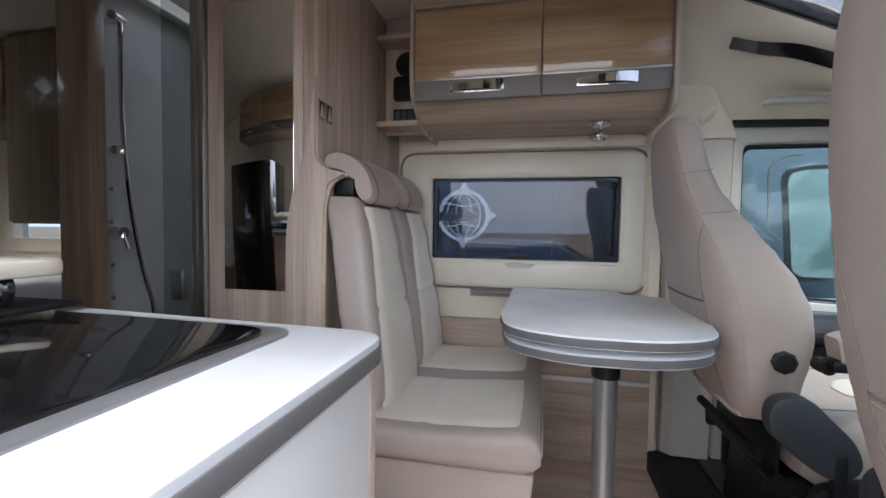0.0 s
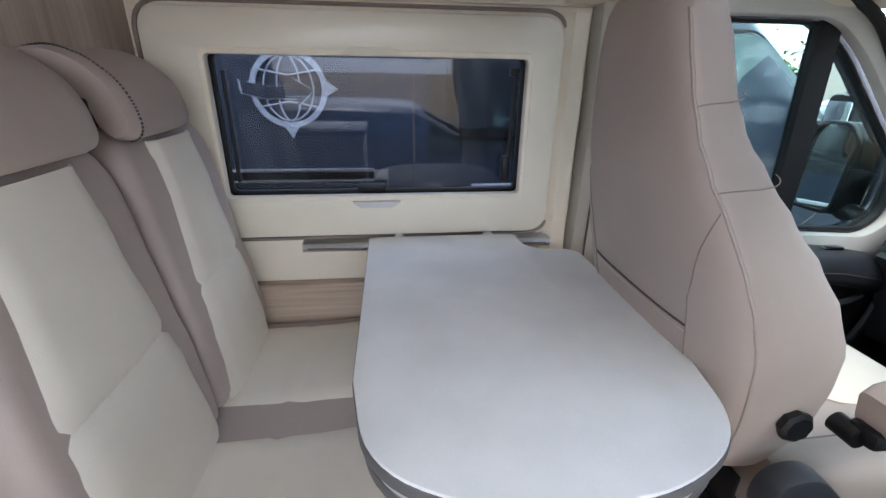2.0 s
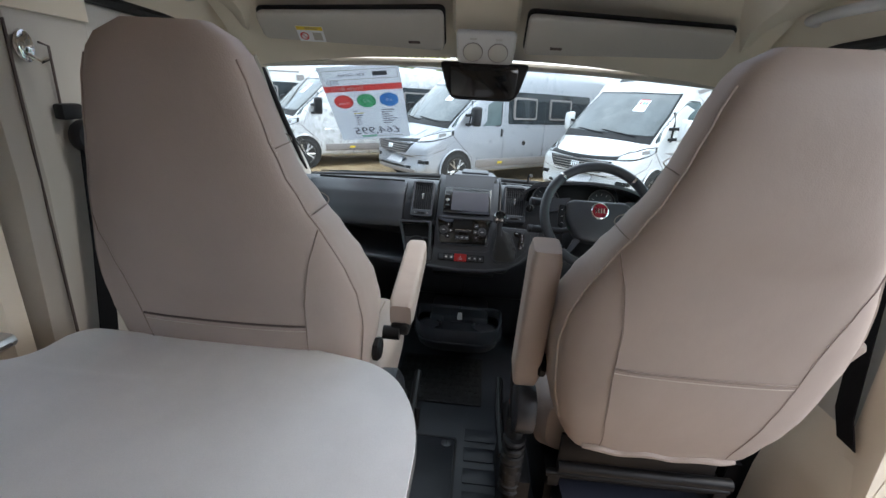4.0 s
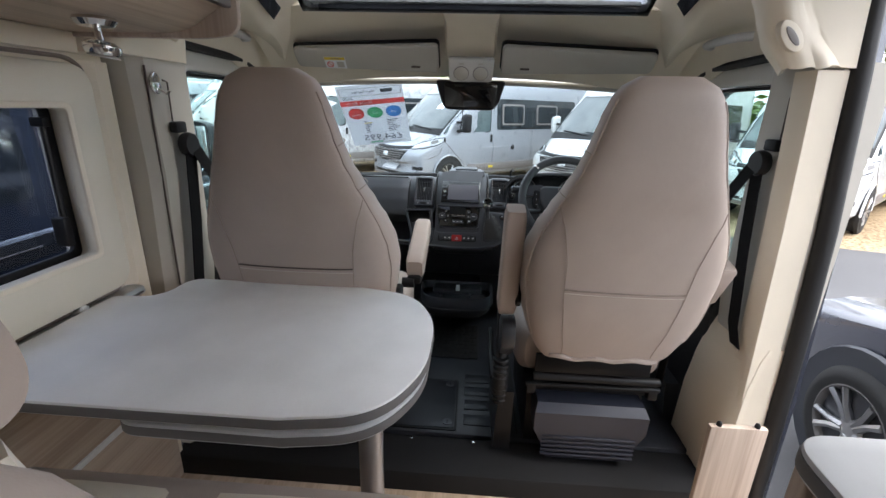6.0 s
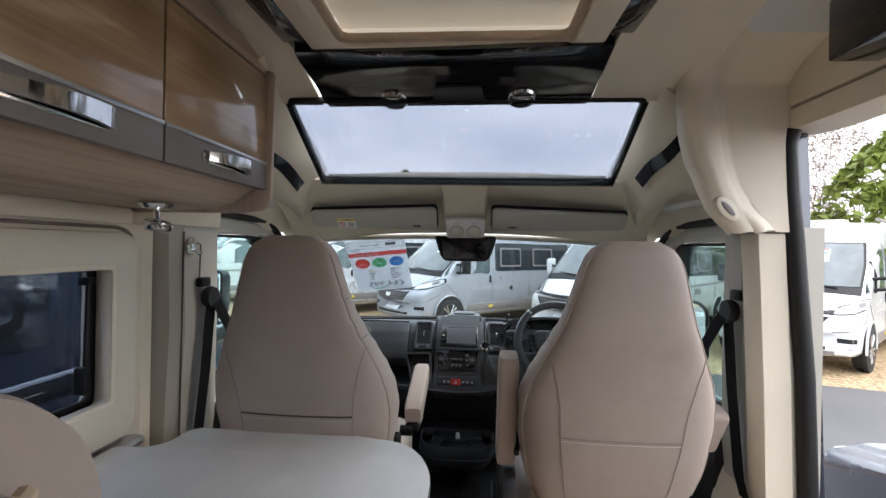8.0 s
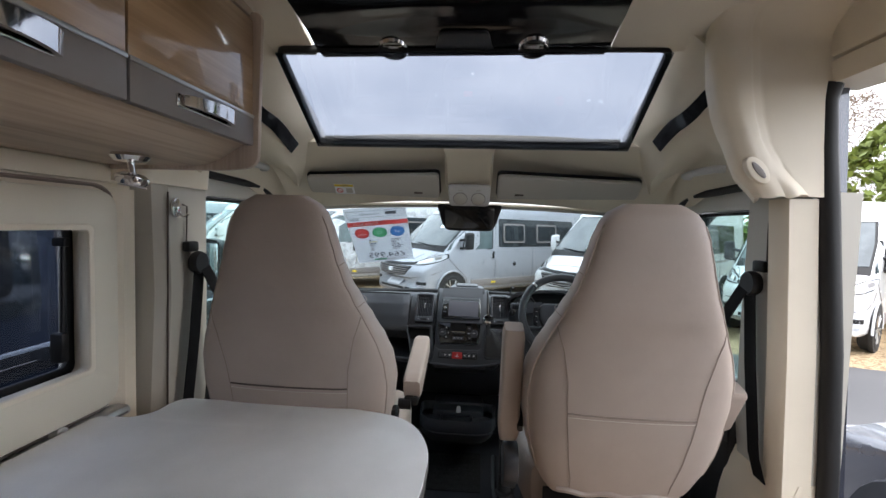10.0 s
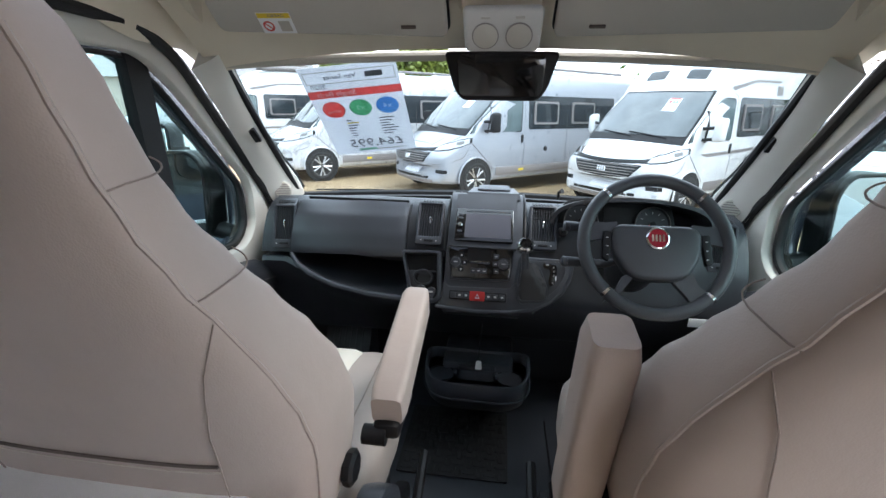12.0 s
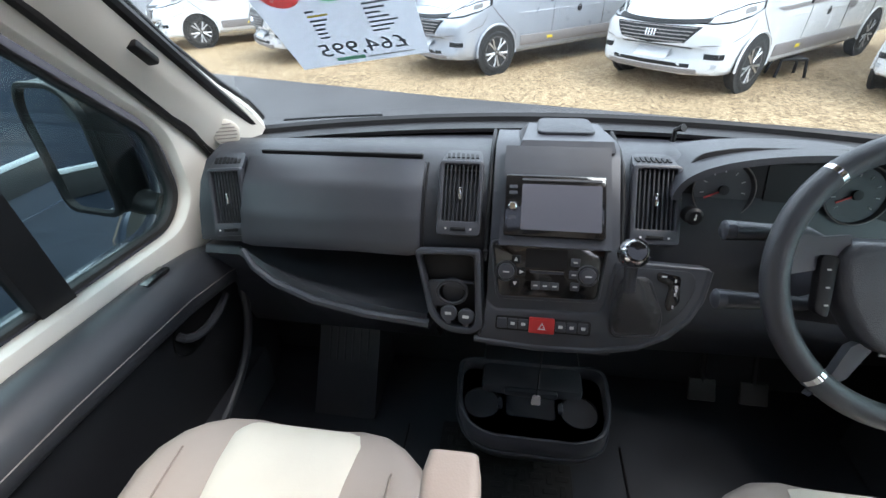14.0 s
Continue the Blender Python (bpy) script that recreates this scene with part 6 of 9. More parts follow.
def hoodf(u, v):
    a = math.pi * (0.02 + 0.96 * v)
    r = 1 - 0.12 * u
    return (1.625 + 0.25 * u, 0.49 + 0.245 * r * math.cos(a) * (1.05 - 0.05 * u), 0.700 + (0.120 - 0.060 * u) * math.sin(a) ** 0.55)


part("hood", sheet(hoodf, 10, 28, 0.012), DASH, clu, "", 60)
CF = frame_at((1.68, 0.525, 0.730), (0, -1, 0), (0.34, 0, 1))
part("face", prism(rounded([(-0.20, -0.065), (0.20, -0.065), (0.175, 0.06), (0.10, 0.075), (-0.10, 0.075), (-0.175, 0.06)], 0.03), "z", -0.01, 0.0, 0.002, m=CF), BLACK, clu)
for u in (-0.115, 0.115):
    part("dial_ring", tube([CF @ Vector((u + 0.056 * math.cos(a), -0.006 + 0.056 * math.sin(a), 0.010)) for a in (2 * math.pi * k / 32 for k in range(32))], 0.0012, 6, True), GREYSTRIP, clu, "thin grey dial ring")
    dl = part("dial", lathe([(0.0, 0.001), (0.053, 0.001), (0.056, 0.006), (0.054, 0.010), (0.051, 0.003)], CF @ pose(u, -0.006, 0), 28), DASH, clu, "round dial")
    for k in range(9):
        a = radians(220 - 32.5 * k)
        part("mark", box(0.034, 0.041, -0.001, 0.001, 0.004, 0.005, 0, m=CF @ pose(u, -0.006, 0) @ Matrix.Rotation(a, 4, "Z")), PRINT, dl)
    part("needle", box(-0.004, 0.036, -0.0015, 0.0015, 0.006, 0.008, 0, m=CF @ pose(u, -0.006, 0) @ Matrix.Rotation(radians(205), 4, "Z")), RED, dl, "orange-red needle")
    part("hub", lathe([(0.009, 0.004), (0.009, 0.011), (0, 0.012)], CF @ pose(u, -0.006, 0), 14), BLACK, dl)
part("display", box(-0.04, 0.04, -0.03, 0.045, 0.0005, 0.0025, 0, m=CF), BLACK, clu)

# steering wheel
SW = frame_at((1.378, 0.496, 0.742), (0, -1, 0), (0.20, 0, 0.322))
sw = thing("steering_wheel", (1.378, 0.496, 0.742), "black leather steering wheel with satin spokes and round badge", "steering wheel")
R = 0.186
part("rim", tube([SW @ Vector((R * math.cos(a), R * math.sin(a), 0)) for a in (2 * math.pi * k / 56 for k in range(56))], 0.0175, 14, True), WHEELGRIP, sw, "black leather rim")
hubp = rounded([(-0.096, 0.052), (0.096, 0.052), (0.116, 0.03), (0.112, -0.03), (0.074, -0.090), (0.035, -0.100), (-0.035, -0.100), (-0.074, -0.090), (-0.112, -0.03), (-0.116, 0.03)], 0.025, 6)
hub = part("hub", prism(hubp, "z", -0.03, 0.018, 0.014, 3, m=SW), WHEELGRIP, sw, "dark padded hub")
bd = part("badge", lathe([(0.0, 0), (0.030, 0), (0.030, 0.004), (0.027, 0.006)], SW @ pose(0, 0.012, 0.018), 28), CHROME, hub, "chrome ringed badge")
part("badge_face", lathe([(0.0255, 0), (0.0255, 0.0015), (0, 0.002)], SW @ pose(0, 0.012, 0.0235), 28), BADGE, bd, "dark red badge face")
for k in range(4):
    part("badge_bar", box(-0.0165 + 0.009 * k, -0.0115 + 0.009 * k, 0.003, 0.021, 0.0252, 0.0262, 0, m=SW), CHROME, bd)
for q in (-1, 1):
    up_sp = [(q * 0.098, 0.030, -0.004), (q * 0.13, 0.034, -0.006), (q * 0.172, 0.030, -0.004)]
    sp = part("spoke", loft([[SW @ Vector((x, y + dy, z + dz)) for dy, dz in ((-h, -0.008), (h, -0.008), (h, 0.008), (-h, 0.008))] for (x, y, z), h in zip(up_sp, (0.030, 0.022, 0.028))]), DASH2, sw)
    part("keypad", prism(rounded([(q * 0.112, 0.030), (q * 0.136, 0.032), (q * 0.140, -0.045), (q * 0.122, -0.055)], 0.008), "z", -0.006, 0.010, 0.003, m=SW), BLACK, sp, "black spoke keypad")
    for v in (0.012, -0.012, -0.036):
        part("mark", box(q * 0.126 - 0.0025, q * 0.126 + 0.0025, v - 0.0012, v + 0.0012, 0.010, 0.0106, 0, m=SW), PRINT, sp)
    lo = [(q * 0.060, -0.075, -0.006), (q * 0.085, -0.115, -0.006), (q * 0.112, -0.148, -0.002)]
    part("spoke", loft([[SW @ Vector((x + dx * 0.85, y + dx * 0.55, z + dz)) for dx, dz in ((-h, -0.008), (h, -0.008), (h, 0.007), (-h, 0.007))] for (x, y, z), h in zip(lo, (0.030, 0.022, 0.026))]), WHEELGRIP, sw)
    for a in ((132, 226) if q < 0 else (48, -46)):
        a = radians(a)
        tang = SW.to_3x3() @ Vector((-math.sin(a), math.cos(a), 0))
        o = SW @ Vector((R * math.cos(a), R * math.sin(a), 0))
        part("clasp", tube([o - tang * 0.004, o + tang * 0.004], 0.0178, 14), CHROME, sw, "chrome rim clasp")
part("column", tube([SW @ Vector((0, 0, -0.02)), SW @ Vector((0, -0.01, -0.10)), SW @ Vector((0, -0.02, -0.24))], [0.055, 0.07, 0.075], 18), DASH, sw, "column shroud")
for q, v, L in ((-1, 0.060, 0.215), (-1, -0.045, 0.22), (1, 0.05, 0.16)):
    st = part("stalk", tube([SW @ Vector((q * 0.05, v * 0.5, -0.07)), SW @ Vector((q * 0.11, v, -0.065)), SW @ Vector((q * L, v, -0.06))], [0.009, 0.011, 0.015], 12), DASH, sw, "black column stalk")
    part("tip", lathe([(0.015, 0), (0.0155, 0.012), (0.010, 0.016), (0, 0.016)], SW @ pose(q * L, v, -0.06, 0, 90 * q, 0), 12), DASH2, st)
single("label_tag", box(1.585, 1.589, 0.175, 0.275, 0.405, 0.435, 0.001), PAPER, "small white label hanging under the dashboard", "label")

# ignition
ig = thing("ignition_lock", (1.60, 0.705, 0.69), "black ignition lock in the dash", "ignition lock")
part("barrel", lathe([(0.016, -0.02), (0.016, 0.006), (0.011, 0.010), (0, 0.010)], frame_at((1.612, 0.705, 0.700), (0, -1, 0), (0.3, 0, 1)), 18), BLACK, ig)
part("key_slot", box(-0.002, 0.002, -0.006, 0.006, 0.0095, 0.011, 0, m=frame_at((1.612, 0.705, 0.700), (0, -1, 0), (0.3, 0, 1))), CHROME, ig)
mt_ = thing("dash_pin", (1.85, 0.70, 0.775), "small black pin on the dash top", "pin")
part("pin", tube([(1.83, 0.70, 0.765), (1.83, 0.70, 0.79), (1.815, 0.69, 0.80)], [0.006, 0.005, 0.009], 8), BLACK, mt_)

# gear lever
gl = thing("gear_lever", (1.55, 0.83, 0.55), "gear lever with chrome ringed knob and black gaiter", "gear lever")
gbase = rounded([(0.100, 0.046), (0.182, 0.050), (0.186, 0.090), (0.158, 0.160), (0.112, 0.158), (0.098, 0.095)], 0.014, 4)
gtop = Vector((1.487, 0.823, 0.620))
grings = []
for k, (q, wv) in enumerate(((0.0, 0.0), (0.10, 0.004), (0.22, -0.004), (0.36, 0.004), (0.52, -0.002), (0.70, 0.002), (0.90, 0.0))):
    grings.append([(FB @ Vector((a, b, 0.010))).lerp(gtop + (FB.to_3x3() @ Vector((a - 0.141, b - 0.10, 0))) * 0.28, q) + (FB.to_3x3() @ Vector((wv * (1 if i % 5 else -1), wv * 0.6, wv * 0.5))) for i, (a, b) in enumerate(gbase)])
part("gaiter", loft(grings), LEATHER, gl, "black creased gaiter", 70)
part("gaiter_ring", tube([FB @ Vector((a, b, 0.010)) for a, b in gbase], 0.004, 6, True), DASH, gl)
part("stem", tube([(1.487, 0.826, 0.61), (1.500, 0.828, 0.66)], 0.011, 10), DASH, gl)
kn = part("knob", lathe([(0.010, -0.028), (0.022, -0.016), (0.027, 0.0), (0.026, 0.014), (0.019, 0.022), (0.0, 0.024)], frame_at((1.508, 0.828, 0.676), (0, -1, 0), (0.6, 0, 0.55)), 24), CHROME, gl, "chrome knob")
part("knob_cap", lathe([(0.019, 0.0215), (0.016, 0.0255), (0.0, 0.0265)], frame_at((1.508, 0.828, 0.676), (0, -1, 0), (0.6, 0, 0.55)), 20), GLOSSBLACK, kn, "black knob cap")
GP = FB
gp = part("selector_plate", prism(rounded([(0.172, 0.175), (0.214, 0.168), (0.216, 0.118), (0.198, 0.098), (0.190, 0.112), (0.196, 0.150), (0.172, 0.158)], 0.008), "z", 0.008, 0.012, 0.001, m=GP), GLOSSBLACK, gl)
for u, v in ((0.205, 0.160), (0.206, 0.147), (0.206, 0.134), (0.204, 0.110)):
    part("mark", plate(u - 0.0015, u + 0.0015, v - 0.0035, v + 0.0025, 0.0125, 0.0131, GP, 0.0, 0.0), PRINT, gp)
part("mark", plate(0.180, 0.189, 0.165, 0.168, 0.0125, 0.0131, GP, 0.0, 0.0), PRINT, gp)

# lower cup holder tray
tray = thing("cup_holder_tray", (1.54, 0.96, 0.15), "black moulded tray with two cup wells", "cup holder")
tr_o = rounded([(1.455, 1.115), (1.43, 1.06), (1.43, 0.86), (1.455, 0.80), (1.52, 0.775), (1.66, 0.77), (1.66, 1.155), (1.52, 1.145)], 0.04, 6)
wells = [[(1.545 + 0.042 * math.cos(a), yw + 0.042 * math.sin(a)) for a in (2 * math.pi * k / 24 for k in range(24))] for yw in (1.085, 0.845)]
mid = rect(1.52, 1.575, 0.905, 1.02, 0.012)
shrunk = lambda k: [(1.55 + (p[0] - 1.55) * k, 0.96 + (p[1] - 0.96) * k) for p in tr_o]
part("tray_floor", holed("tt", shrunk(0.95), [*wells, mid], "z", 0.160, 0.170, 0.003), DASH, tray)
part("tray_rim", holed("tw", tr_o, [shrunk(0.935)], "z", 0.150, 0.212, 0.006), DASH2, tray, "raised rounded rim")
part("tray_skirt", loft([[(x, y, z) for x, y in shrunk(k)] for k, z in ((1.0, 0.17), (0.985, 0.145), (0.95, 0.118), (0.88, 0.105))]), DASH, tray)
part("rim_bead", tube([(p[0], p[1], 0.150) for p in shrunk(1.008)], 0.0035, 6, True), DASH2, tray)
for yw in (1.085, 0.845):
    part("cup_well", lathe([(0.043, 0.055), (0.0455, 0.062), (0.0445, 0.055), (0.042, 0.0), (0.0, 0.0), (0.0, 0.003), (0.040, 0.003)], pose(1.545, yw, 0.112), 24), BLACK, tray)
    part("cup_spring", box(-0.012, 0.012, -0.006, 0.006, 0, 0.035, 0.003, m=pose(1.545, yw + (0.046 if yw < 1 else -0.046), 0.150)), DASH2, tray)
part("tray_divider", box(1.575, 1.60, 0.895, 1.03, 0.168, 0.190, 0.006), DASH, tray)
part("support", box(1.58, 1.80, 0.83, 1.09, 0.02, 0.20, 0.02), DASH, tray)
kf = thing("key_fob", (1.53, 0.955, 0.22), "white tag hanging on a cord above the tray", "tag")
part("tag", prism(rounded([(0.943, 0.212), (0.967, 0.212), (0.964, 0.246), (0.946, 0.246)], 0.006), "x", 1.522, 1.528, 0.002), WHITEPL, kf)
part("cord", tube([(1.525, 0.955, 0.246), (1.53, 0.955, 0.30), (1.56, 0.95, 0.37)], 0.0015, 6), BLACK, kf)
ft = thing("foot_panel", (1.75, 1.35, 0.0), "sloping ribbed footrest of the passenger side", "footrest")
part("slab", loft([[(1.60, y, CABFLOOR), (1.64, y, 0.01), (1.80, y, 0.235), (1.86, y, 0.25), (1.90, y, CABFLOOR)] for y in (1.60, 1.585, 1.425, 1.41)]), CABMAT, ft)
for k in range(6):
    part("rib", tube([(1.70, 1.565 - 0.024 * k, 0.094), (1.775, 1.565 - 0.024 * k, 0.200)], 0.003, 6), CABMAT, ft)
for y in (1.30, 0.70):
    single("floor_groove", box(0.80, 1.60, y - 0.003, y + 0.003, CABFLOOR, CABFLOOR + 0.003, 0.001), BLACK, "dark joint line in the cab floor mat", "joint", "floor joints")
single("bulkhead", box(1.86, 1.92, 0.02, 1.86, CABFLOOR - 0.08, 0.62, 0.01), DASH, "dark firewall lining below the dashboard", "bulkhead", kind="structure")
for y in (0.50, 0.37):
    pd = thing("pedal", (1.72, y, 0.1), "black rubber pedal under the dashboard", "pedal", "pedals")
    part("pad", box(-0.03, 0.03, -0.035, 0.035, -0.006, 0.006, 0.004, m=pose(1.70, y, 0.12, 0, -55, 0)), RUBBER, pd)
    part("arm", tube([(1.71, y, 0.13), (1.80, y, 0.30)], 0.008, 8), BLACK, pd)

# ---------------------------------------------------------------- windscreen
ws = thing("windscreen", (1.8, C, 0.9), "large raked windscreen with black border", "windscreen", kind="structure")


def screen_pt(u, v):
    """u from top to bottom, v across."""
    q = 2 * v - 1
    hw = 0.80 + 0.055 * u
    bow = 1 - q * q
    x0, x1 = 1.485 + 0.075 * bow, 2.03 + 0.13 * bow
    z0, z1 = 1.19 + 0.035 * bow, 0.685 + 0.012 * bow
    return Vector((x0 + (x1 - x0) * u, C - q * hw, z0 + (z1 - z0) * u))


part("glass", sheet(lambda u, v: screen_pt(u, v) + Vector((0.012, 0, 0.012)), 8, 20, 0.004), CLEAR, ws).visible_shadow = False
part("lower_border", tube([screen_pt(0.985, v / 20) for v in range(21)], 0.021, 8), BLACK, ws, "black lower border")
part("cowl_ledge", sheet(lambda u, v: screen_pt(1.0, v) + Vector((-0.14 * u, 0, -0.004 + 0.02 * u)), 3, 20, 0.01), BLACK, ws, "black ledge behind the glass")
part("upper_border", tube([screen_pt(0.0, v / 20) for v in range(21)], 0.014, 8), GREYTRIM, ws)
for v in (0.0, 1.0):
    part("side_border", tube([screen_pt(u / 10, v) for u in range(11)], 0.014, 8), BLACK, ws)
wp = thing("wiper", (2.1, 1.5, 0.70), "black windscreen wiper lying outside the glass", "wiper")
part("blade", tube([screen_pt(0.975, 0.03) + Vector((0.045, 0, 0.016)), screen_pt(0.982, 0.10) + Vector((0.045, 0, 0.016)), screen_pt(0.990, 0.20) + Vector((0.045, 0, 0.014))], 0.0035, 6), BLACK, wp)
single("bonnet", sheet(lambda u, v: (2.13 + 0.62 * u, C + (v - 0.5) * (1.75 - 0.2 * u), 0.66 - 0.30 * u ** 1.5 - 0.05 * (2 * v - 1) ** 2), 8, 12, -0.02), CARGREY, "dark bonnet in front of the windscreen", "bonnet", kind="structure")
single("nose", box(2.05, 2.72, C - 0.9, C + 0.9, GROUND + 0.25, 0.34, 0.05), CARGREY, "dark front end of the van", "body", kind="structure")


def a_pillar(side):
    f = (lambda y: y) if side > 0 else my
    p = thing("a_pillar", (1.75, f(1.80), 0.7), "cream a-pillar trim with a small speaker grille", "pillar", "a-pillar trims", "structure")
    rings = []
    for x, y, z, w in ((1.44, 1.745, 1.215, 0.05), (1.56, 1.765, 1.105, 0.045), (1.70, 1.785, 0.97, 0.048), (1.83, 1.795, 0.85, 0.06), (1.93, 1.80, 0.755, 0.085), (1.97, 1.80, 0.69, 0.10)):
        rings.append([(x - w, f(y + 0.03), z - w * 0.9), (x - w * 0.5, f(y - 0.012), z - w * 0.4), (x + w * 0.45, f(y - 0.03), z + w * 0.2), (x + w * 0.8, f(y - 0.005), z + w * 0.5), (x + w * 0.8, f(y + 0.05), z + w * 0.5)])
    part("trim", loft(rings), CABPL, p)
    part("edge_strip", tube([Vector(r[3]).lerp(Vector(r[2]), 0.25) for r in rings], 0.010, 8), BLACK, p, "black strip along the glass")
    sm = frame_at((1.852, f(1.782), 0.752), (0.35, -1 * side, 0), (0.25, 0, 1)) if side > 0 else frame_at((1.852, f(1.782), 0.752), (-0.35, -1, 0), (0.25, 0, 1))
    g = part("speaker_grille", lathe([(0.0, 0.0), (0.034, 0.0), (0.034, 0.006), (0.031, 0.008), (0.0, 0.008)], sm, 24), GREYTRIM, p, "round speaker grille")
    for k in range(6):
        h = 0.022 - 0.0088 * k
        L = math.sqrt(max(0.0001, 0.028 ** 2 - h * h))
        part("grille_bar", box(-L, L, h - 0.0015, h + 0.0015, 0.008, 0.0095, 0, m=sm), GREYSTRIP, g)
    part("belt_bracket", box(-0.03, 0.03, -0.012, 0.012, 0, 0.016, 0.004, m=frame_at((1.66, f(1.765), 0.985), (0.7, 0, -0.7), (0, -1 * side, 0.3))), BLACK, p, "black clip")


a_pillar(1)
a_pillar(-1)


# ---------------------------------------------------------------- cab doors
def cab_door(side):
    f = (lambda y: y) if side > 0 else my
    y0, y1 = sorted((f(1.845), f(1.885)))
    d = thing("cab_door", (1.3, f(1.87), 0.2), "cab door with cream frame, black card and tinted window", "door", "cab doors", "structure")
    outer = rounded([(0.83, -0.10), (1.92, -0.10), (1.92, 0.55), (1.86, 0.72), (1.42, 1.215), (1.28, 1.265), (0.84, 1.275)], [0, 0.1, 0.1, 0.12, 0.10, 0.08, 0.05], 6)
    hole = rounded([(0.90, 0.615), (1.66, 0.570), (1.735, 0.63), (1.735, 0.80), (1.42, 1.125), (1.30, 1.205), (0.90, 1.205)], [0.05, 0.06, 0.05, 0.06, 0.10, 0.06, 0.04], 6)
    part("door_frame", holed("df", outer, [hole], "y", y0, y1, 0.008), CABPL, d)
    hole2 = rounded([(0.915, 0.630), (1.655, 0.588), (1.715, 0.64), (1.715, 0.79), (1.40, 1.112), (1.29, 1.19), (0.915, 1.19)], 0.04, 6)
    ya, yb = sorted((f(1.878), f(1.905)))
    part("rubber_rim", holed("rr", [(p[0] * 1.0 + (p[0] - 1.3) * 0.035, p[1] + (p[1] - 0.9) * 0.04) for p in hole2], [hole2], "y", ya, yb, 0.003), RUBBER, d, "black window rubber")
    yc_, yd_ = sorted((f(1.892), f(1.896)))
    part("window_pane", prism([(p[0] + (p[0] - 1.3) * 0.02, p[1] + (p[1] - 0.9) * 0.02) for p in hole2], "y", yc_, yd_, 0.0), SIDEGLASS, d, "green tinted pane").visible_shadow = False
    part("divider", loft([[(x - 0.035, f(1.872), z), (x + 0.035, f(1.872), z), (x + 0.035, f(1.905), z), (x - 0.035, f(1.905), z)] for x, z in ((1.345, 0.585), (1.335, 0.8), (1.325, 1.0), (1.315, 1.20))]), BLACK, d, "black window divider")
    card = rounded([(0.86, -0.06), (1.84, -0.06), (1.80, 0.40), (1.74, 0.480), (1.62, 0.525), (1.22, 0.560), (1.20, 0.548), (0.86, 0.572)], [0.02, 0.1, 0.12, 0.06, 0.05, 0.01, 0.01, 0.02], 6)
    cya, cyb = sorted((f(1.800), f(1.846)))
    cd = part("door_card", prism(card, "y", cya, cyb, 0.012), CARD, d, "black door card")
    roll = ((0.87, 0.578), (1.20, 0.570), (1.50, 0.548), (1.64, 0.522), (1.72, 0.485), (1.765, 0.44), (1.79, 0.38))
    soft = [(1.838, 0.0), (1.815, 0.005), (1.785, -0.004), (1.760, -0.024), (1.746, -0.055), (1.747, -0.085), (1.765, -0.108), (1.80, -0.118)]
    part("arm_roll", loft([[(x, f(yv + 0.04 * max(0.0, (x - 1.66) / 0.13)), z + dz) for yv, dz in soft] for x, z in roll]), DASH, cd, "padded armrest roll", 60)
    part("stitching", tube([(x, f(1.7445 + 0.04 * max(0.0, (x - 1.66) / 0.13)), z - 0.060) for x, z in roll[:-1]], 0.0012, 5), GREYSTRIP, cd)
    part("pocket_edge", tube([tuple(v) for v in bez((1.30, f(1.755), 0.10), (1.66, f(1.755), 0.12), (1.70, f(1.775), 0.36), 10)], 0.012, 8), DASH, cd, "rounded pocket edge")
    part("handle", tube([(1.47, f(1.795), 0.395)] + [tuple(v) for v in bez((1.47, f(1.78), 0.39), (1.52, f(1.765), 0.345), (1.64, f(1.78), 0.385), 8)], 0.011, 8), DASH2, cd, "grey pull handle")
    part("handle_recess", prism(rounded([(1.44, 0.36), (1.47, 0.425), (1.63, 0.415), (1.66, 0.36), (1.60, 0.325), (1.48, 0.322)], 0.03), "y", *sorted((f(1.795), f(1.801))), 0.001), BLACK, cd)
    part("window_switch", box(1.46, 1.53, *sorted((f(1.795), f(1.822))), 0.545, 0.556, 0.003), GLOSSBLACK, cd, "window switch")
    part("pocket", loft([[(0.95, f(1.80), z), (0.95, f(1.80 - w), z), (1.70, f(1.80 - w * 0.6), z), (1.70, f(1.80), z)] for z, w in ((-0.05, 0.035), (0.08, 0.05), (0.12, 0.05))]), DASH, cd)
    part("outer_skin", holed("os", outer, [hole], "y", *sorted((f(1.93), f(1.96))), 0.004), CARGREY, d, "dark painted outer skin")
    part("door_seal", tube([(x, f(1.836), z) for x, z in rounded([(0.85, 1.281), (1.27, 1.270), (1.41, 1.213), (1.84, 0.72), (1.90, 0.58), (1.86, 0.40)], [0, 0.05, 0.08, 0.08, 0.08, 0], 6)], 0.015, 8), RUBBER, d, "black rubber door seal")
    return d


cab_door(1)
cab_door(-1)


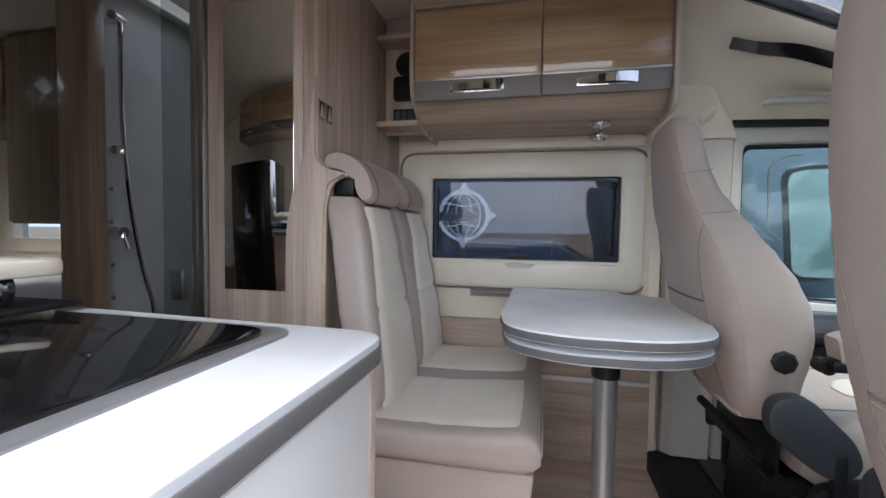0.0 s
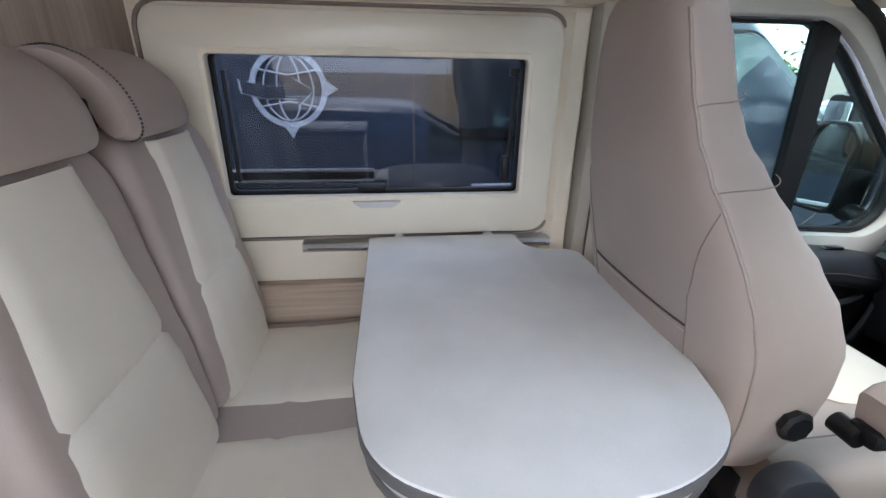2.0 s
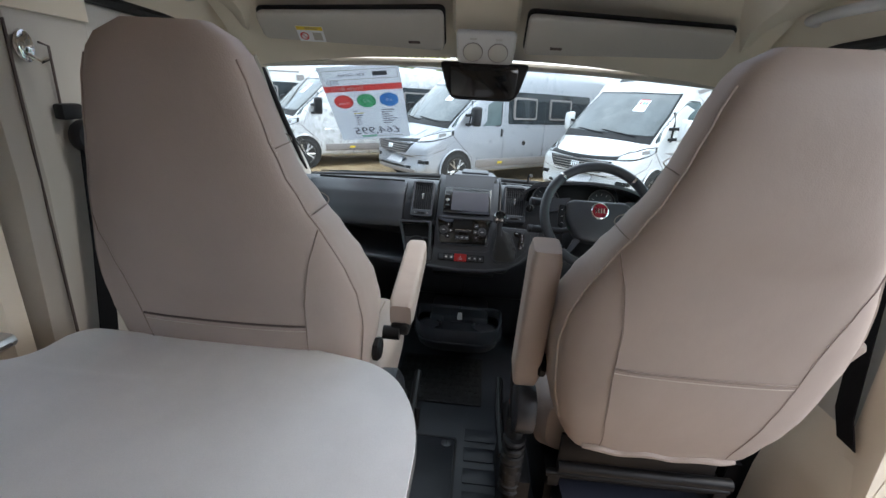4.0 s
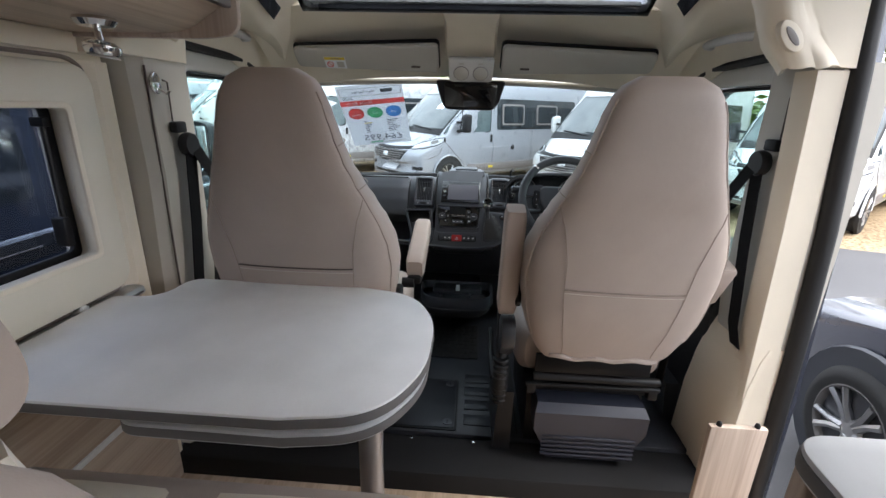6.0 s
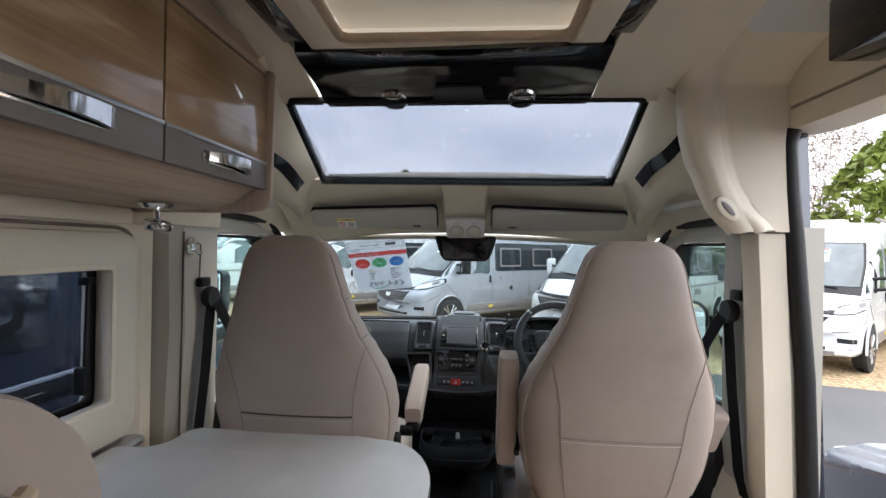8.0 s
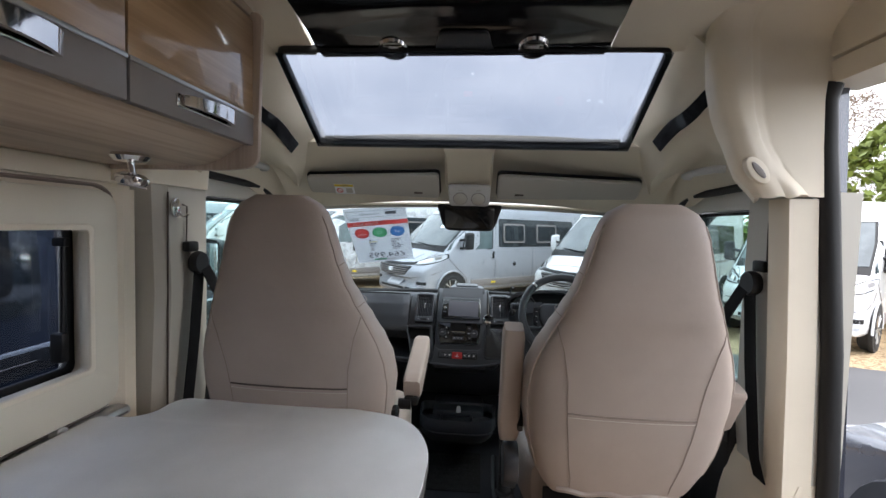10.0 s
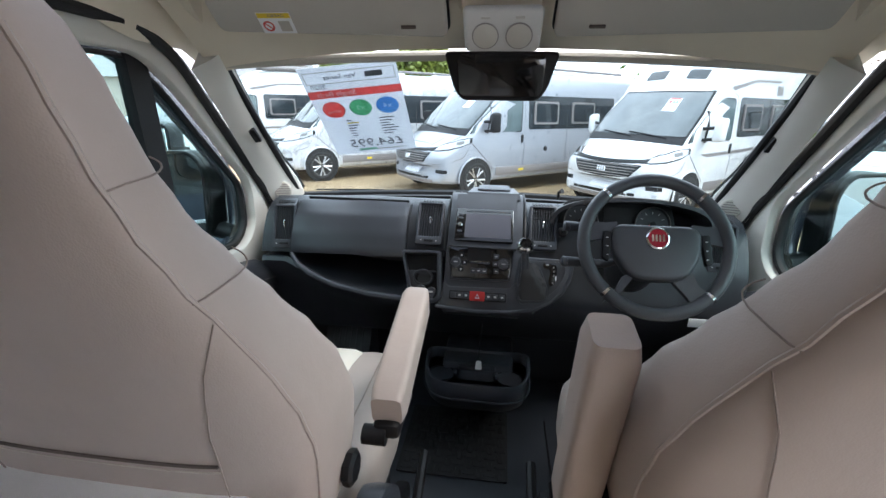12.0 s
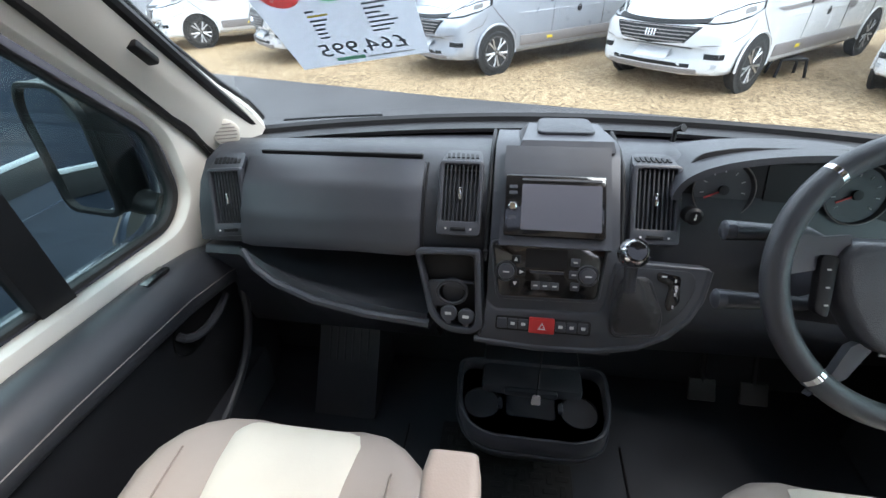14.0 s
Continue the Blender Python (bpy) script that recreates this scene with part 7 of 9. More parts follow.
def door_mirror(side):
    f = (lambda y: y) if side > 0 else my
    t = thing("door_mirror", (1.72, f(2.05), 0.62), "tall black door mirror outside the cab window", "mirror", "door mirrors")
    m = frame_at((1.70, f(2.10), 0.745), (-0.25 * side, -1 * side if side > 0 else 1, 0), (0.05, 0, 1)) if side > 0 else frame_at((1.70, f(2.10), 0.745), (0.25, -1, 0), (0.05, 0, 1))
    sh = rounded([(-0.115, -0.17), (0.115, -0.15), (0.12, 0.12), (0.06, 0.17), (-0.09, 0.165), (-0.125, 0.10)], 0.05, 7)
    part("housing", prism(sh, "z", -0.09, 0.0, 0.02, 3, m=m), BLACK, t)
    part("rim", holed("mr", sh, [[(p[0] * 0.90, p[1] * 0.92) for p in sh]], "z", -0.004, 0.014, 0.004, m), BLACK, t)
    part("mirror_glass", prism([(p[0] * 0.91, p[1] * 0.93) for p in sh], "z", 0.001, 0.004, 0.0, m=m), MIRROR, t, "mirror glass")
    part("arm", tube([(1.72, f(1.93), 0.60), (1.72, f(2.0), 0.615), (1.73, f(2.06), 0.63)], 0.035, 10), BLACK, t)


door_mirror(1)
door_mirror(-1)

# ---------------------------------------------------------------- overhead fittings
def visor(y0, y1, sticker):
    lo, hi = min(y0, y1), max(y0, y1)
    v = thing("sun_visor", (1.33, (lo + hi) / 2, 1.29), "grey sun visor folded up" + (" with a warning label" if sticker else ""), "sun visor", "sun visors")
    m = frame_at((1.305, (lo + hi) / 2, 1.295), (0, -1, 0), (-0.115, 0, 0.105))
    w = (hi - lo) / 2
    q = 1 if y0 > C else -1
    pr = [(-w, -0.045), (w, -0.062), (w, 0.072), (-w, 0.045)] if q > 0 else [(-w, -0.062), (w, -0.045), (w, 0.045), (-w, 0.072)]
    pr = rounded(pr, 0.022, 6)
    part("pad", prism(pr, "z", -0.004, 0.018, 0.007, 3, m=m), VISOR, v)
    # black plate, a little larger than the pad, drawn as the shade behind it
    part("painted_gap_shade", prism([(p[0] * 1.015, p[1] * 1.06 + 0.002) for p in pr], "z", -0.014, -0.006, 0.001, m=m), BLACK, v)
    part("tab", box(-0.018, 0.018, -0.004, 0.004, 0.016, 0.022, 0.002, m=m @ pose(q * w * 0.68, -0.030, 0)), SEAM, v)
    if sticker:
        lb = part("warning_label", box(-0.042, 0.042, -0.028, 0.028, 0.018, 0.0188, 0, m=m @ pose(-w * 0.45, -0.018, 0)), PAPER, v, "white warning label")
        k0 = m @ pose(-w * 0.45, -0.018, 0)
        part("yellow_bar", box(-0.041, 0.041, 0.014, 0.027, 0.0188, 0.0192, 0, m=k0), YELLOW, lb)
        words("AIRBAG", 0.012, k0 @ pose(0.006, 0.0205, 0.0195), INK, "lettering", lb, 0.0002)
        ring = [(0.014 * math.cos(a) - 0.022, 0.014 * math.sin(a) - 0.008) for a in (2 * math.pi * k / 20 for k in range(20))]
        ring2 = [(0.010 * math.cos(a) - 0.022, 0.010 * math.sin(a) - 0.008) for a in (2 * math.pi * k / 20 for k in range(20))]
        part("prohibition_ring", holed("pr", ring, [ring2], "z", 0.0188, 0.0193, 0, k0), REDI, lb)
        part("prohibition_bar", box(-0.011, 0.011, -0.0015, 0.0015, 0.0188, 0.0194, 0, m=k0 @ pose(-0.022, -0.008, 0, 0, 0, -45)), REDI, lb)
        part("pictogram", box(0.006, 0.034, -0.022, 0.006, 0.0188, 0.0192, 0, m=k0), VISOR, lb)
    return v


visor(1.06, 1.63, True)
visor(0.235, 0.815, False)
oc = thing("overhead_console", (1.33, C, 1.26), "pale grey overhead console with two map lights", "map light")
om = frame_at((1.315, C - 0.005, 1.262), (0, -1, 0), (-0.075, 0, 0.105))
part("housing", prism(rounded([(-0.085, -0.05), (0.085, -0.05), (0.09, 0.05), (-0.09, 0.05)], 0.015), "z", 0.0, 0.024, 0.008, 3, m=om), PALEGREY, oc)
for u in (-0.038, 0.038):
    ln = part("map_lens", lathe([(0.029, 0), (0.029, 0.003), (0.024, 0.006), (0, 0.007)], om @ pose(u, -0.010, 0.023), 22), GREYTRIM, oc, "round map light lens")
    part("lens_ring", tube([om @ Vector((u + 0.029 * math.cos(a), -0.010 + 0.029 * math.sin(a), 0.025)) for a in (2 * math.pi * k / 24 for k in range(24))], 0.0018, 6, True), GREYSTRIP, ln)
    part("switch", box(u - 0.010, u + 0.010, 0.028, 0.033, 0.023, 0.026, 0.001, m=om), VISOR, oc)
rm = thing("camera_mirror", (1.45, C, 1.17), "black glossy interior mirror unit below the console", "mirror")
mm = frame_at((1.43, C - 0.005, 1.160), (0, -1, 0), (-0.05, 0, 1))
part("body", prism(rounded([(-0.150, 0.062), (0.150, 0.062), (0.122, -0.030), (0.100, -0.058), (-0.100, -0.058), (-0.122, -0.030)], 0.018), "z", -0.05, 0.0, 0.006, 3, m=mm), BLACK, rm)
part("face", prism(rounded([(-0.115, 0.055), (0.115, 0.055), (0.108, -0.048), (-0.108, -0.048)], 0.02), "z", 0.0005, 0.004, 0.002, m=mm), GLOSSBLACK, rm)
# centre spine of the headliner
single("headliner_spine", loft([[(x, C + w, z), (x, C + w * 0.9, z - 0.02), (x, C - w * 0.9, z - 0.02), (x, C - w, z)] for x, z, w in ((1.165, 1.452, 0.115), (1.20, 1.420, 0.10), (1.25, 1.385, 0.098), (1.30, 1.345, 0.10), (1.34, 1.31, 0.10))]), CREAMLIN, "cream centre spine between the visors", "headliner", kind="structure")


def cab_side_fittings(side):
    f = (lambda y: y) if side > 0 else my
    pk = thing("side_pocket", (1.0, f(1.72), 1.46), "dark wedge-shaped side pocket in the headliner", "pocket", "headliner pockets", "structure")
    lining = side_lining(side)

    def wedge(u, v):
        x = (0.72 if side < 0 else 0.76) + 0.33 * u
        a0, a1 = 0.37 - 0.12 * u, 0.475 - 0.14 * u
        xr = 0.50 if side > 0 else 0.64
        p = Vector(lining((x - xr) / (1.50 - xr), a0 + (a1 - a0) * v))
        return p + Vector((-0.004, -0.010 * side, -0.008))
    part("opening", sheet(wedge, 10, 6, 0.003 * side), GLOSSBLACK, pk)
    h = thing("grab_handle", (1.05, f(1.78), 1.35), "cream grab handle above the cab door", "handle", "grab handles")
    part("bar", tube([(0.93, f(1.775), 1.335)] + [tuple(v) for v in bez((0.945, f(1.75), 1.335), (1.05, f(1.725), 1.335), (1.155, f(1.75), 1.335), 8)] + [(1.17, f(1.775), 1.335)], 0.013, 10), PALEGREY, h)
    rl_ = thing("reading_light", (0.74, f(1.76), 1.30), "oval cream reading light in the pillar", "reading light", "reading lights")
    lm = frame_at((0.735, f(1.748), 1.300), (-0.5, -0.15 * side, -0.55), (0, -0.6 * side, 0.8)) if side > 0 else frame_at((0.588, 0.208, 1.285), (0.15, -0.72, -0.68), (0.05, -0.62, 0.75))
    part("ring", prism([(0.042 * math.cos(a), 0.022 * math.sin(a)) for a in (2 * math.pi * k / 24 for k in range(24))], "z", -0.012, 0.006, 0.004, m=lm), CREAMPL, rl_)
    part("reflector", prism([(0.027 * math.cos(a), 0.008 * math.sin(a)) for a in (2 * math.pi * k / 24 for k in range(24))], "z", 0.004, 0.0085, 0.002, m=lm), GREYSTRIP, rl_, "grey light slot")
    # bulging upper pillar
    rings = []
    xr = 0.0 if side > 0 else 0.065
    for z, x0, x1, y in ((1.22, 0.555, 0.87, 1.80), (1.28, 0.56, 0.84, 1.775), (1.36, 0.57, 0.79, 1.765), (1.46, 0.58, 0.75, 1.74), (1.56, 0.58, 0.74, 1.70), (1.66, 0.575, 0.74, 1.64), (1.73, 0.57, 0.74, 1.58)) if side > 0 else ():
        rings.append([(p[0], f(p[1]), z) for p in rounded([(x0 + xr, 1.95), (x0 + xr, y), (x1, y), (x1, 1.95)], [0, 0.035, 0.04, 0], 5)])
    if side < 0:
        def bulge(u, v):
            z = 1.225 + 0.50 * u
            edge, ridge, sl = interp([(1.22, 0.175, 0.095, 0.02), (1.30, 0.243, 0.165, 0.028), (1.36, 0.268, 0.200, 0.035), (1.43, 0.300, 0.220, 0.045), (1.50, 0.315, 0.230, 0.052), (1.60, 0.322, 0.238, 0.052), (1.73, 0.325, 0.252, 0.052)], z)
            back = -0.16 * max(0, (z - 1.62) / 0.105) ** 2
            low = 0.035 * max(0, 1 - (z - 1.22) / 0.12)
            y, x = interp([(0.0, sl, 0.635), (0.30, ridge - 0.035, 0.632), (0.42, ridge, 0.612), (0.52, ridge + 0.018, 0.590 + low), (0.66, (ridge + edge) / 2 + 0.008, 0.584 + low), (0.78, edge - 0.006, 0.596 + low), (0.86, edge - 0.004, 0.628), (1.0, edge - 0.105, 0.80)], v)
            return (x + back, y - (0.03 if v == 0 else 0), z)
        single("upper_pillar", sheet(bulge, 22, 30, 0.012), CREAMPL, "cream moulded upper pillar with a soft bulge", "pillar", "upper pillar trims", "structure", 80)
    else:
        single("upper_pillar", loft(rings), CREAMPL, "cream moulded upper pillar with a soft bulge", "pillar", "upper pillar trims", "structure")
    # seat belt
    b = thing("seat_belt", (0.74, f(1.80), 0.9), "black seat belt with guide on the pillar", "seat belt", "seat belts")
    gd = part("guide", box(0.715, 0.765, *sorted((f(1.775), f(1.80))), 1.02, 1.052, 0.006), BLACK, b)
    part("height_rail", tube([(0.735, f(1.798), 1.05), (0.735, f(1.796), 1.16), (0.715, f(1.796), 1.165)], 0.0025, 6), SEAM, b)
    part("buckle_roll", lathe([(0.0, -0.014), (0.032, -0.014), (0.036, -0.006), (0.036, 0.006), (0.032, 0.014), (0, 0.014)], pose(0.755, f(1.772), 0.985, 90, 0, 0), 16), BLACK, b)

    def strap(pts, w):
        rings = []
        for p, d in pts:
            p, d = Vector(p), Vector(d).normalized()
            n = Vector((0, -side, 0)) * 0.0015
            rings.append([p - d * w - n, p + d * w - n, p + d * w + n, p - d * w + n])
        return loft(rings)
    part("strap", strap([((0.755, f(1.768), 0.98), (1, 0, 0)), ((0.74, f(1.775), 0.75), (1, 0, 0)), ((0.715, f(1.785), 0.50), (1, 0, 0)), ((0.69, f(1.79), 0.44), (1, 0, 0))], 0.025), BELT, b, "black webbing strap")
    part("strap", strap([((0.765, f(1.765), 0.985), (0.9, 0, 0.3)), ((0.81, f(1.72), 0.85), (0.9, 0, 0.3)), ((0.83, f(1.695), 0.65), (0.95, 0, 0.2)), ((0.86, f(1.68), 0.35), (1, 0, 0)), ((0.87, f(1.68), 0.15), (1, 0, 0))], 0.023), BELT, b, "black webbing strap")
    part("tongue", box(0.80, 0.85, *sorted((f(1.675), f(1.70))), 0.52, 0.575, 0.004), BLACK, b)
    return b


cab_side_fittings(1)
cab_side_fittings(-1)
hk = thing("coat_hook", (0.68, 1.80, 1.15), "oval chrome coat hook on the pillar", "hook")
part("plate", prism([(0.684 + 0.018 * math.cos(a), 1.155 + 0.030 * math.sin(a)) for a in (2 * math.pi * k / 24 for k in range(24))], "y", 1.790, 1.803, 0.005), CHROME, hk)
part("hook", tube([(0.684, 1.79, 1.14), (0.692, 1.775, 1.128), (0.705, 1.772, 1.136)], 0.004, 8), CHROME, hk)
sk2 = thing("wall_socket", (0.66, 0.06, 0.60), "black socket with a printed label on the pillar", "socket")
part("body", box(0.643, 0.675, 0.052, 0.066, 0.57, 0.625, 0.004), BLACK, sk2)
part("printed_label", box(0.648, 0.672, 0.055, 0.061, 0.64, 0.672, 0.0), GREYSTRIP, sk2)

# ---------------------------------------------------------------- price sign behind the windscreen
sg = thing("price_sign", (1.8, 1.42, 1.0), "white printed price sign in a clear sleeve on the windscreen", "sign")
tl_, tr2, br_, bl_ = Vector((1.612, 1.578, 1.187)), Vector((1.640, 1.262, 1.222)), Vector((1.945, 1.250, 0.915)), Vector((1.945, 1.530, 0.890))
SM = frame_at(tl_, tr2 - tl_, tl_ - bl_)
SWD, SHT = (tr2 - tl_).length, ((bl_ - tl_).length + (br_ - tr2).length) / 2
part("sheet_paper", holed("sp", [(0, -SHT), (SWD, -SHT), (SWD, 0), (0, 0)], [[(0.002, -0.299 * SHT), (SWD - 0.002, -0.299 * SHT), (SWD - 0.002, -0.226 * SHT), (0.002, -0.226 * SHT)]] + [[(u * SWD + 0.039 * math.cos(a), -0.43 * SHT + 0.039 * math.sin(a)) for a in (2 * math.pi * k / 28 for k in range(28))] for u in (0.20, 0.50, 0.80)], "z", -0.0006, 0.0, 0.0, SM), SIGNPAPER, sg)
# seen from the back the print reads mirrored
MIRX = SM @ Matrix.Diagonal((-1, 1, 1, 1))


def on_sign(u, v):
    return MIRX @ pose(-u * SWD, -v * SHT, 0.0012)


part("red_band", box(0.0, SWD, -0.30 * SHT, -0.225 * SHT, 0.0003, 0.0008, 0, m=SM), SIGNRED, sg)
words("Single Beds", 0.030, on_sign(0.30, 0.262), PAPER, "lettering", sg)
words("Van Series", 0.026, on_sign(0.40, 0.10), INK, "lettering", sg)
part("title_frame", holed("tf", [(0.03 * SWD, -0.16 * SHT), (0.97 * SWD, -0.16 * SHT), (0.97 * SWD, -0.045 * SHT), (0.03 * SWD, -0.045 * SHT)], [[(0.04 * SWD, -0.153 * SHT), (0.96 * SWD, -0.153 * SHT), (0.96 * SWD, -0.052 * SHT), (0.04 * SWD, -0.052 * SHT)]], "z", 0.0003, 0.0007, 0.0, SM), VISOR, sg)
part("title_bar", box(0.66 * SWD, 0.84 * SWD, -0.125 * SHT, -0.075 * SHT, 0.0003, 0.0009, 0, m=SM), INK, sg)
words("2020", 0.026, on_sign(0.14, 0.185), INK, "lettering", sg)
for u, mtl, txt in ((0.20, SIGNRED, ""), (0.50, SIGNGREEN, "x2"), (0.80, SIGNBLUE, "x4")):
    part("disc", lathe([(0.0, 0), (0.040, 0), (0.040, 0.0006), (0.0, 0.0006)], SM @ pose(u * SWD, -0.43 * SHT, 0.0003), 28), mtl, sg)
    if txt:
        words(txt, 0.030, on_sign(u, 0.43), PAPER, "lettering", sg)
    else:
        words("3500kg", 0.017, on_sign(u, 0.45), PAPER, "lettering", sg)
for k in range(7):
    v = 0.565 + 0.032 * k
    part("print_line", box(0.66 * SWD, (0.66 + (0.18, 0.14, 0.10, 0.15, 0.2, 0.16, 0.12)[k]) * SWD, -(v + 0.006) * SHT, -(v - 0.006) * SHT, 0.0003, 0.0007, 0, m=SM), INK, sg)
    part("print_line", box(0.28 * SWD, (0.28 + (0.06, 0.14, 0.12, 0.09, 0.07, 0.07, 0.07)[k]) * SWD, -(v + 0.006) * SHT, -(v - 0.006) * SHT, 0.0003, 0.0007, 0, m=SM), YELLOW if k == 1 else INK, sg)
words("£64,995", 0.066, on_sign(0.54, 0.865), INK, "price", sg)
part("footer_mark", box(0.30 * SWD, 0.52 * SWD, -0.965 * SHT, -0.935 * SHT, 0.0003, 0.0008, 0, m=SM), SIGNGREEN, sg)
part("footer_line", box(0.54 * SWD, 0.90 * SWD, -0.962 * SHT, -0.952 * SHT, 0.0003, 0.0007, 0, m=SM), VISOR, sg)

# ---------------------------------------------------------------- vehicles outside
def wheel(parent, x, y, r=0.345, side=1, w=0.21, spokes=5):
    m = pose(x, y, r, -90 * side, 0, 0)
    wl = part("wheel", lathe([(r * 0.62, -w * 0.45), (r * 0.86, -w * 0.5), (r * 0.985, -w * 0.32), (r, -w * 0.15), (r, w * 0.15), (r * 0.985, w * 0.32), (r * 0.90, w * 0.47), (r * 0.80, w * 0.5), (r * 0.69, w * 0.46), (r * 0.66, w * 0.30)], m, 32), TYRE, parent, "black tyre")
    part("rim", lathe([(r * 0.64, w * 0.30), (r * 0.695, w * 0.46), (r * 0.675, w * 0.47), (r * 0.63, w * 0.40), (r * 0.60, w * 0.10), (0.02, w * 0.06)], m, 32), GREYEDGE, wl, "grey alloy rim")
    for k in range(spokes):
        a = 2 * math.pi * k / spokes + 0.3
        for q in (-0.20, 0.20):
            pts = [Vector((r * 0.12 * math.cos(a + q), r * 0.12 * math.sin(a + q), w * 0.36)), Vector((r * 0.38 * math.cos(a + q * 0.75), r * 0.38 * math.sin(a + q * 0.75), w * 0.40)), Vector((r * 0.645 * math.cos(a + q * 1.1), r * 0.645 * math.sin(a + q * 1.1), w * 0.42))]
            part("spoke", tube([m @ p for p in pts], [0.022, 0.017, 0.020], 6), ALU, wl, "bright spoke")
    part("hub_cap", lathe([(r * 0.19, w * 0.30), (r * 0.17, w * 0.42), (0, w * 0.44)], m, 16), ALU, wl)


def van_section(row, n=8):
    """One closed cross-section of a van body: x, half width, bottom, top, corner height, corner width, crown, bow."""
    x, w, zb, zt, r, ry, crown, bow = row
    half = [(0.0, zb), (0.6 * w, zb), (0.93 * w, zb + 0.02), (0.985 * w, zb + 0.07), (w, zb + 0.16)]
    z0, z1 = zb + 0.16, zt - r - crown
    for k in range(1, n + 1):
        z = z0 + (z1 - z0) * k / n
        half.append((w * (1 - 0.085 * max(0.0, (z - 1.15) / 1.35)), z))
    ys = half[-1][0]
    for k in range(1, 6):
        a = math.pi / 2 * k / 5
        half.append((ys - ry * (1 - math.cos(a)), z1 + r * math.sin(a)))
    yt = half[-1][0]
    for k in range(1, 5):
        y = yt * (1 - k / 4)
        half.append((y, zt - crown * (y / yt) ** 2))
    ring = half + [(-y, z) for y, z in half[-2:0:-1]]
    return [(x - bow * (abs(y) / w) ** 3, y, z) for y, z in ring]


def body_rows(roof, rear):
    """Stations from the nose to the tail."""
    keys = [(0.975, 0.80, 0.44, 0.66, 0.05, 0.12, 0.01, 0.20), (0.965, 0.88, 0.36, 0.78, 0.06, 0.14, 0.01, 0.20), (0.945, 0.92, 0.31, 0.86, 0.07, 0.16, 0.02, 0.21), (0.90, 0.945, 0.28, 0.935, 0.08, 0.18, 0.025, 0.22), (0.80, 0.965, 0.27, 1.00, 0.09, 0.20, 0.03, 0.22), (0.65, 0.98, 0.26, 1.085, 0.09, 0.20, 0.035, 0.21), (0.47, 0.995, 0.26, 1.175, 0.09, 0.18, 0.035, 0.20), (0.33, 1.005, 0.26, 1.25, 0.09, 0.15, 0.03, 0.18), (0.26, 1.01, 0.26, 1.31, 0.09, 0.12, 0.025, 0.17), (0.10, 1.015, 0.27, 1.45, 0.10, 0.11, 0.025, 0.16), (-0.15, 1.02, 0.28, 1.66, 0.10, 0.11, 0.03, 0.14), (-0.45, 1.022, 0.28, 1.91, 0.10, 0.11, 0.035, 0.11), (-0.70, 1.025, 0.28, 2.10, 0.11, 0.12, 0.04, 0.08)]
    hi = roof - 2.10
    keys += [(-0.82, 1.025, 0.28, 2.10 + 0.22 * hi, 0.12, 0.14, 0.04, 0.06), (-1.00, 1.025, 0.28, 2.10 + 0.52 * hi, 0.14, 0.17, 0.04, 0.04), (-1.25, 1.025, 0.28, 2.10 + 0.78 * hi, 0.16, 0.20, 0.03, 0.02), (-1.60, 1.025, 0.28, 2.10 + 0.93 * hi, 0.17, 0.22, 0.03, 0.0), (-2.1, 1.025, 0.28, roof, 0.18, 0.22, 0.03, 0.0), (rear + 0.25, 1.02, 0.28, roof, 0.18, 0.22, 0.03, 0.0), (rear + 0.06, 1.01, 0.30, roof - 0.06, 0.16, 0.20, 0.03, 0.0), (rear, 0.97, 0.36, roof - 0.20, 0.12, 0.16, 0.03, 0.0)]
    return keys


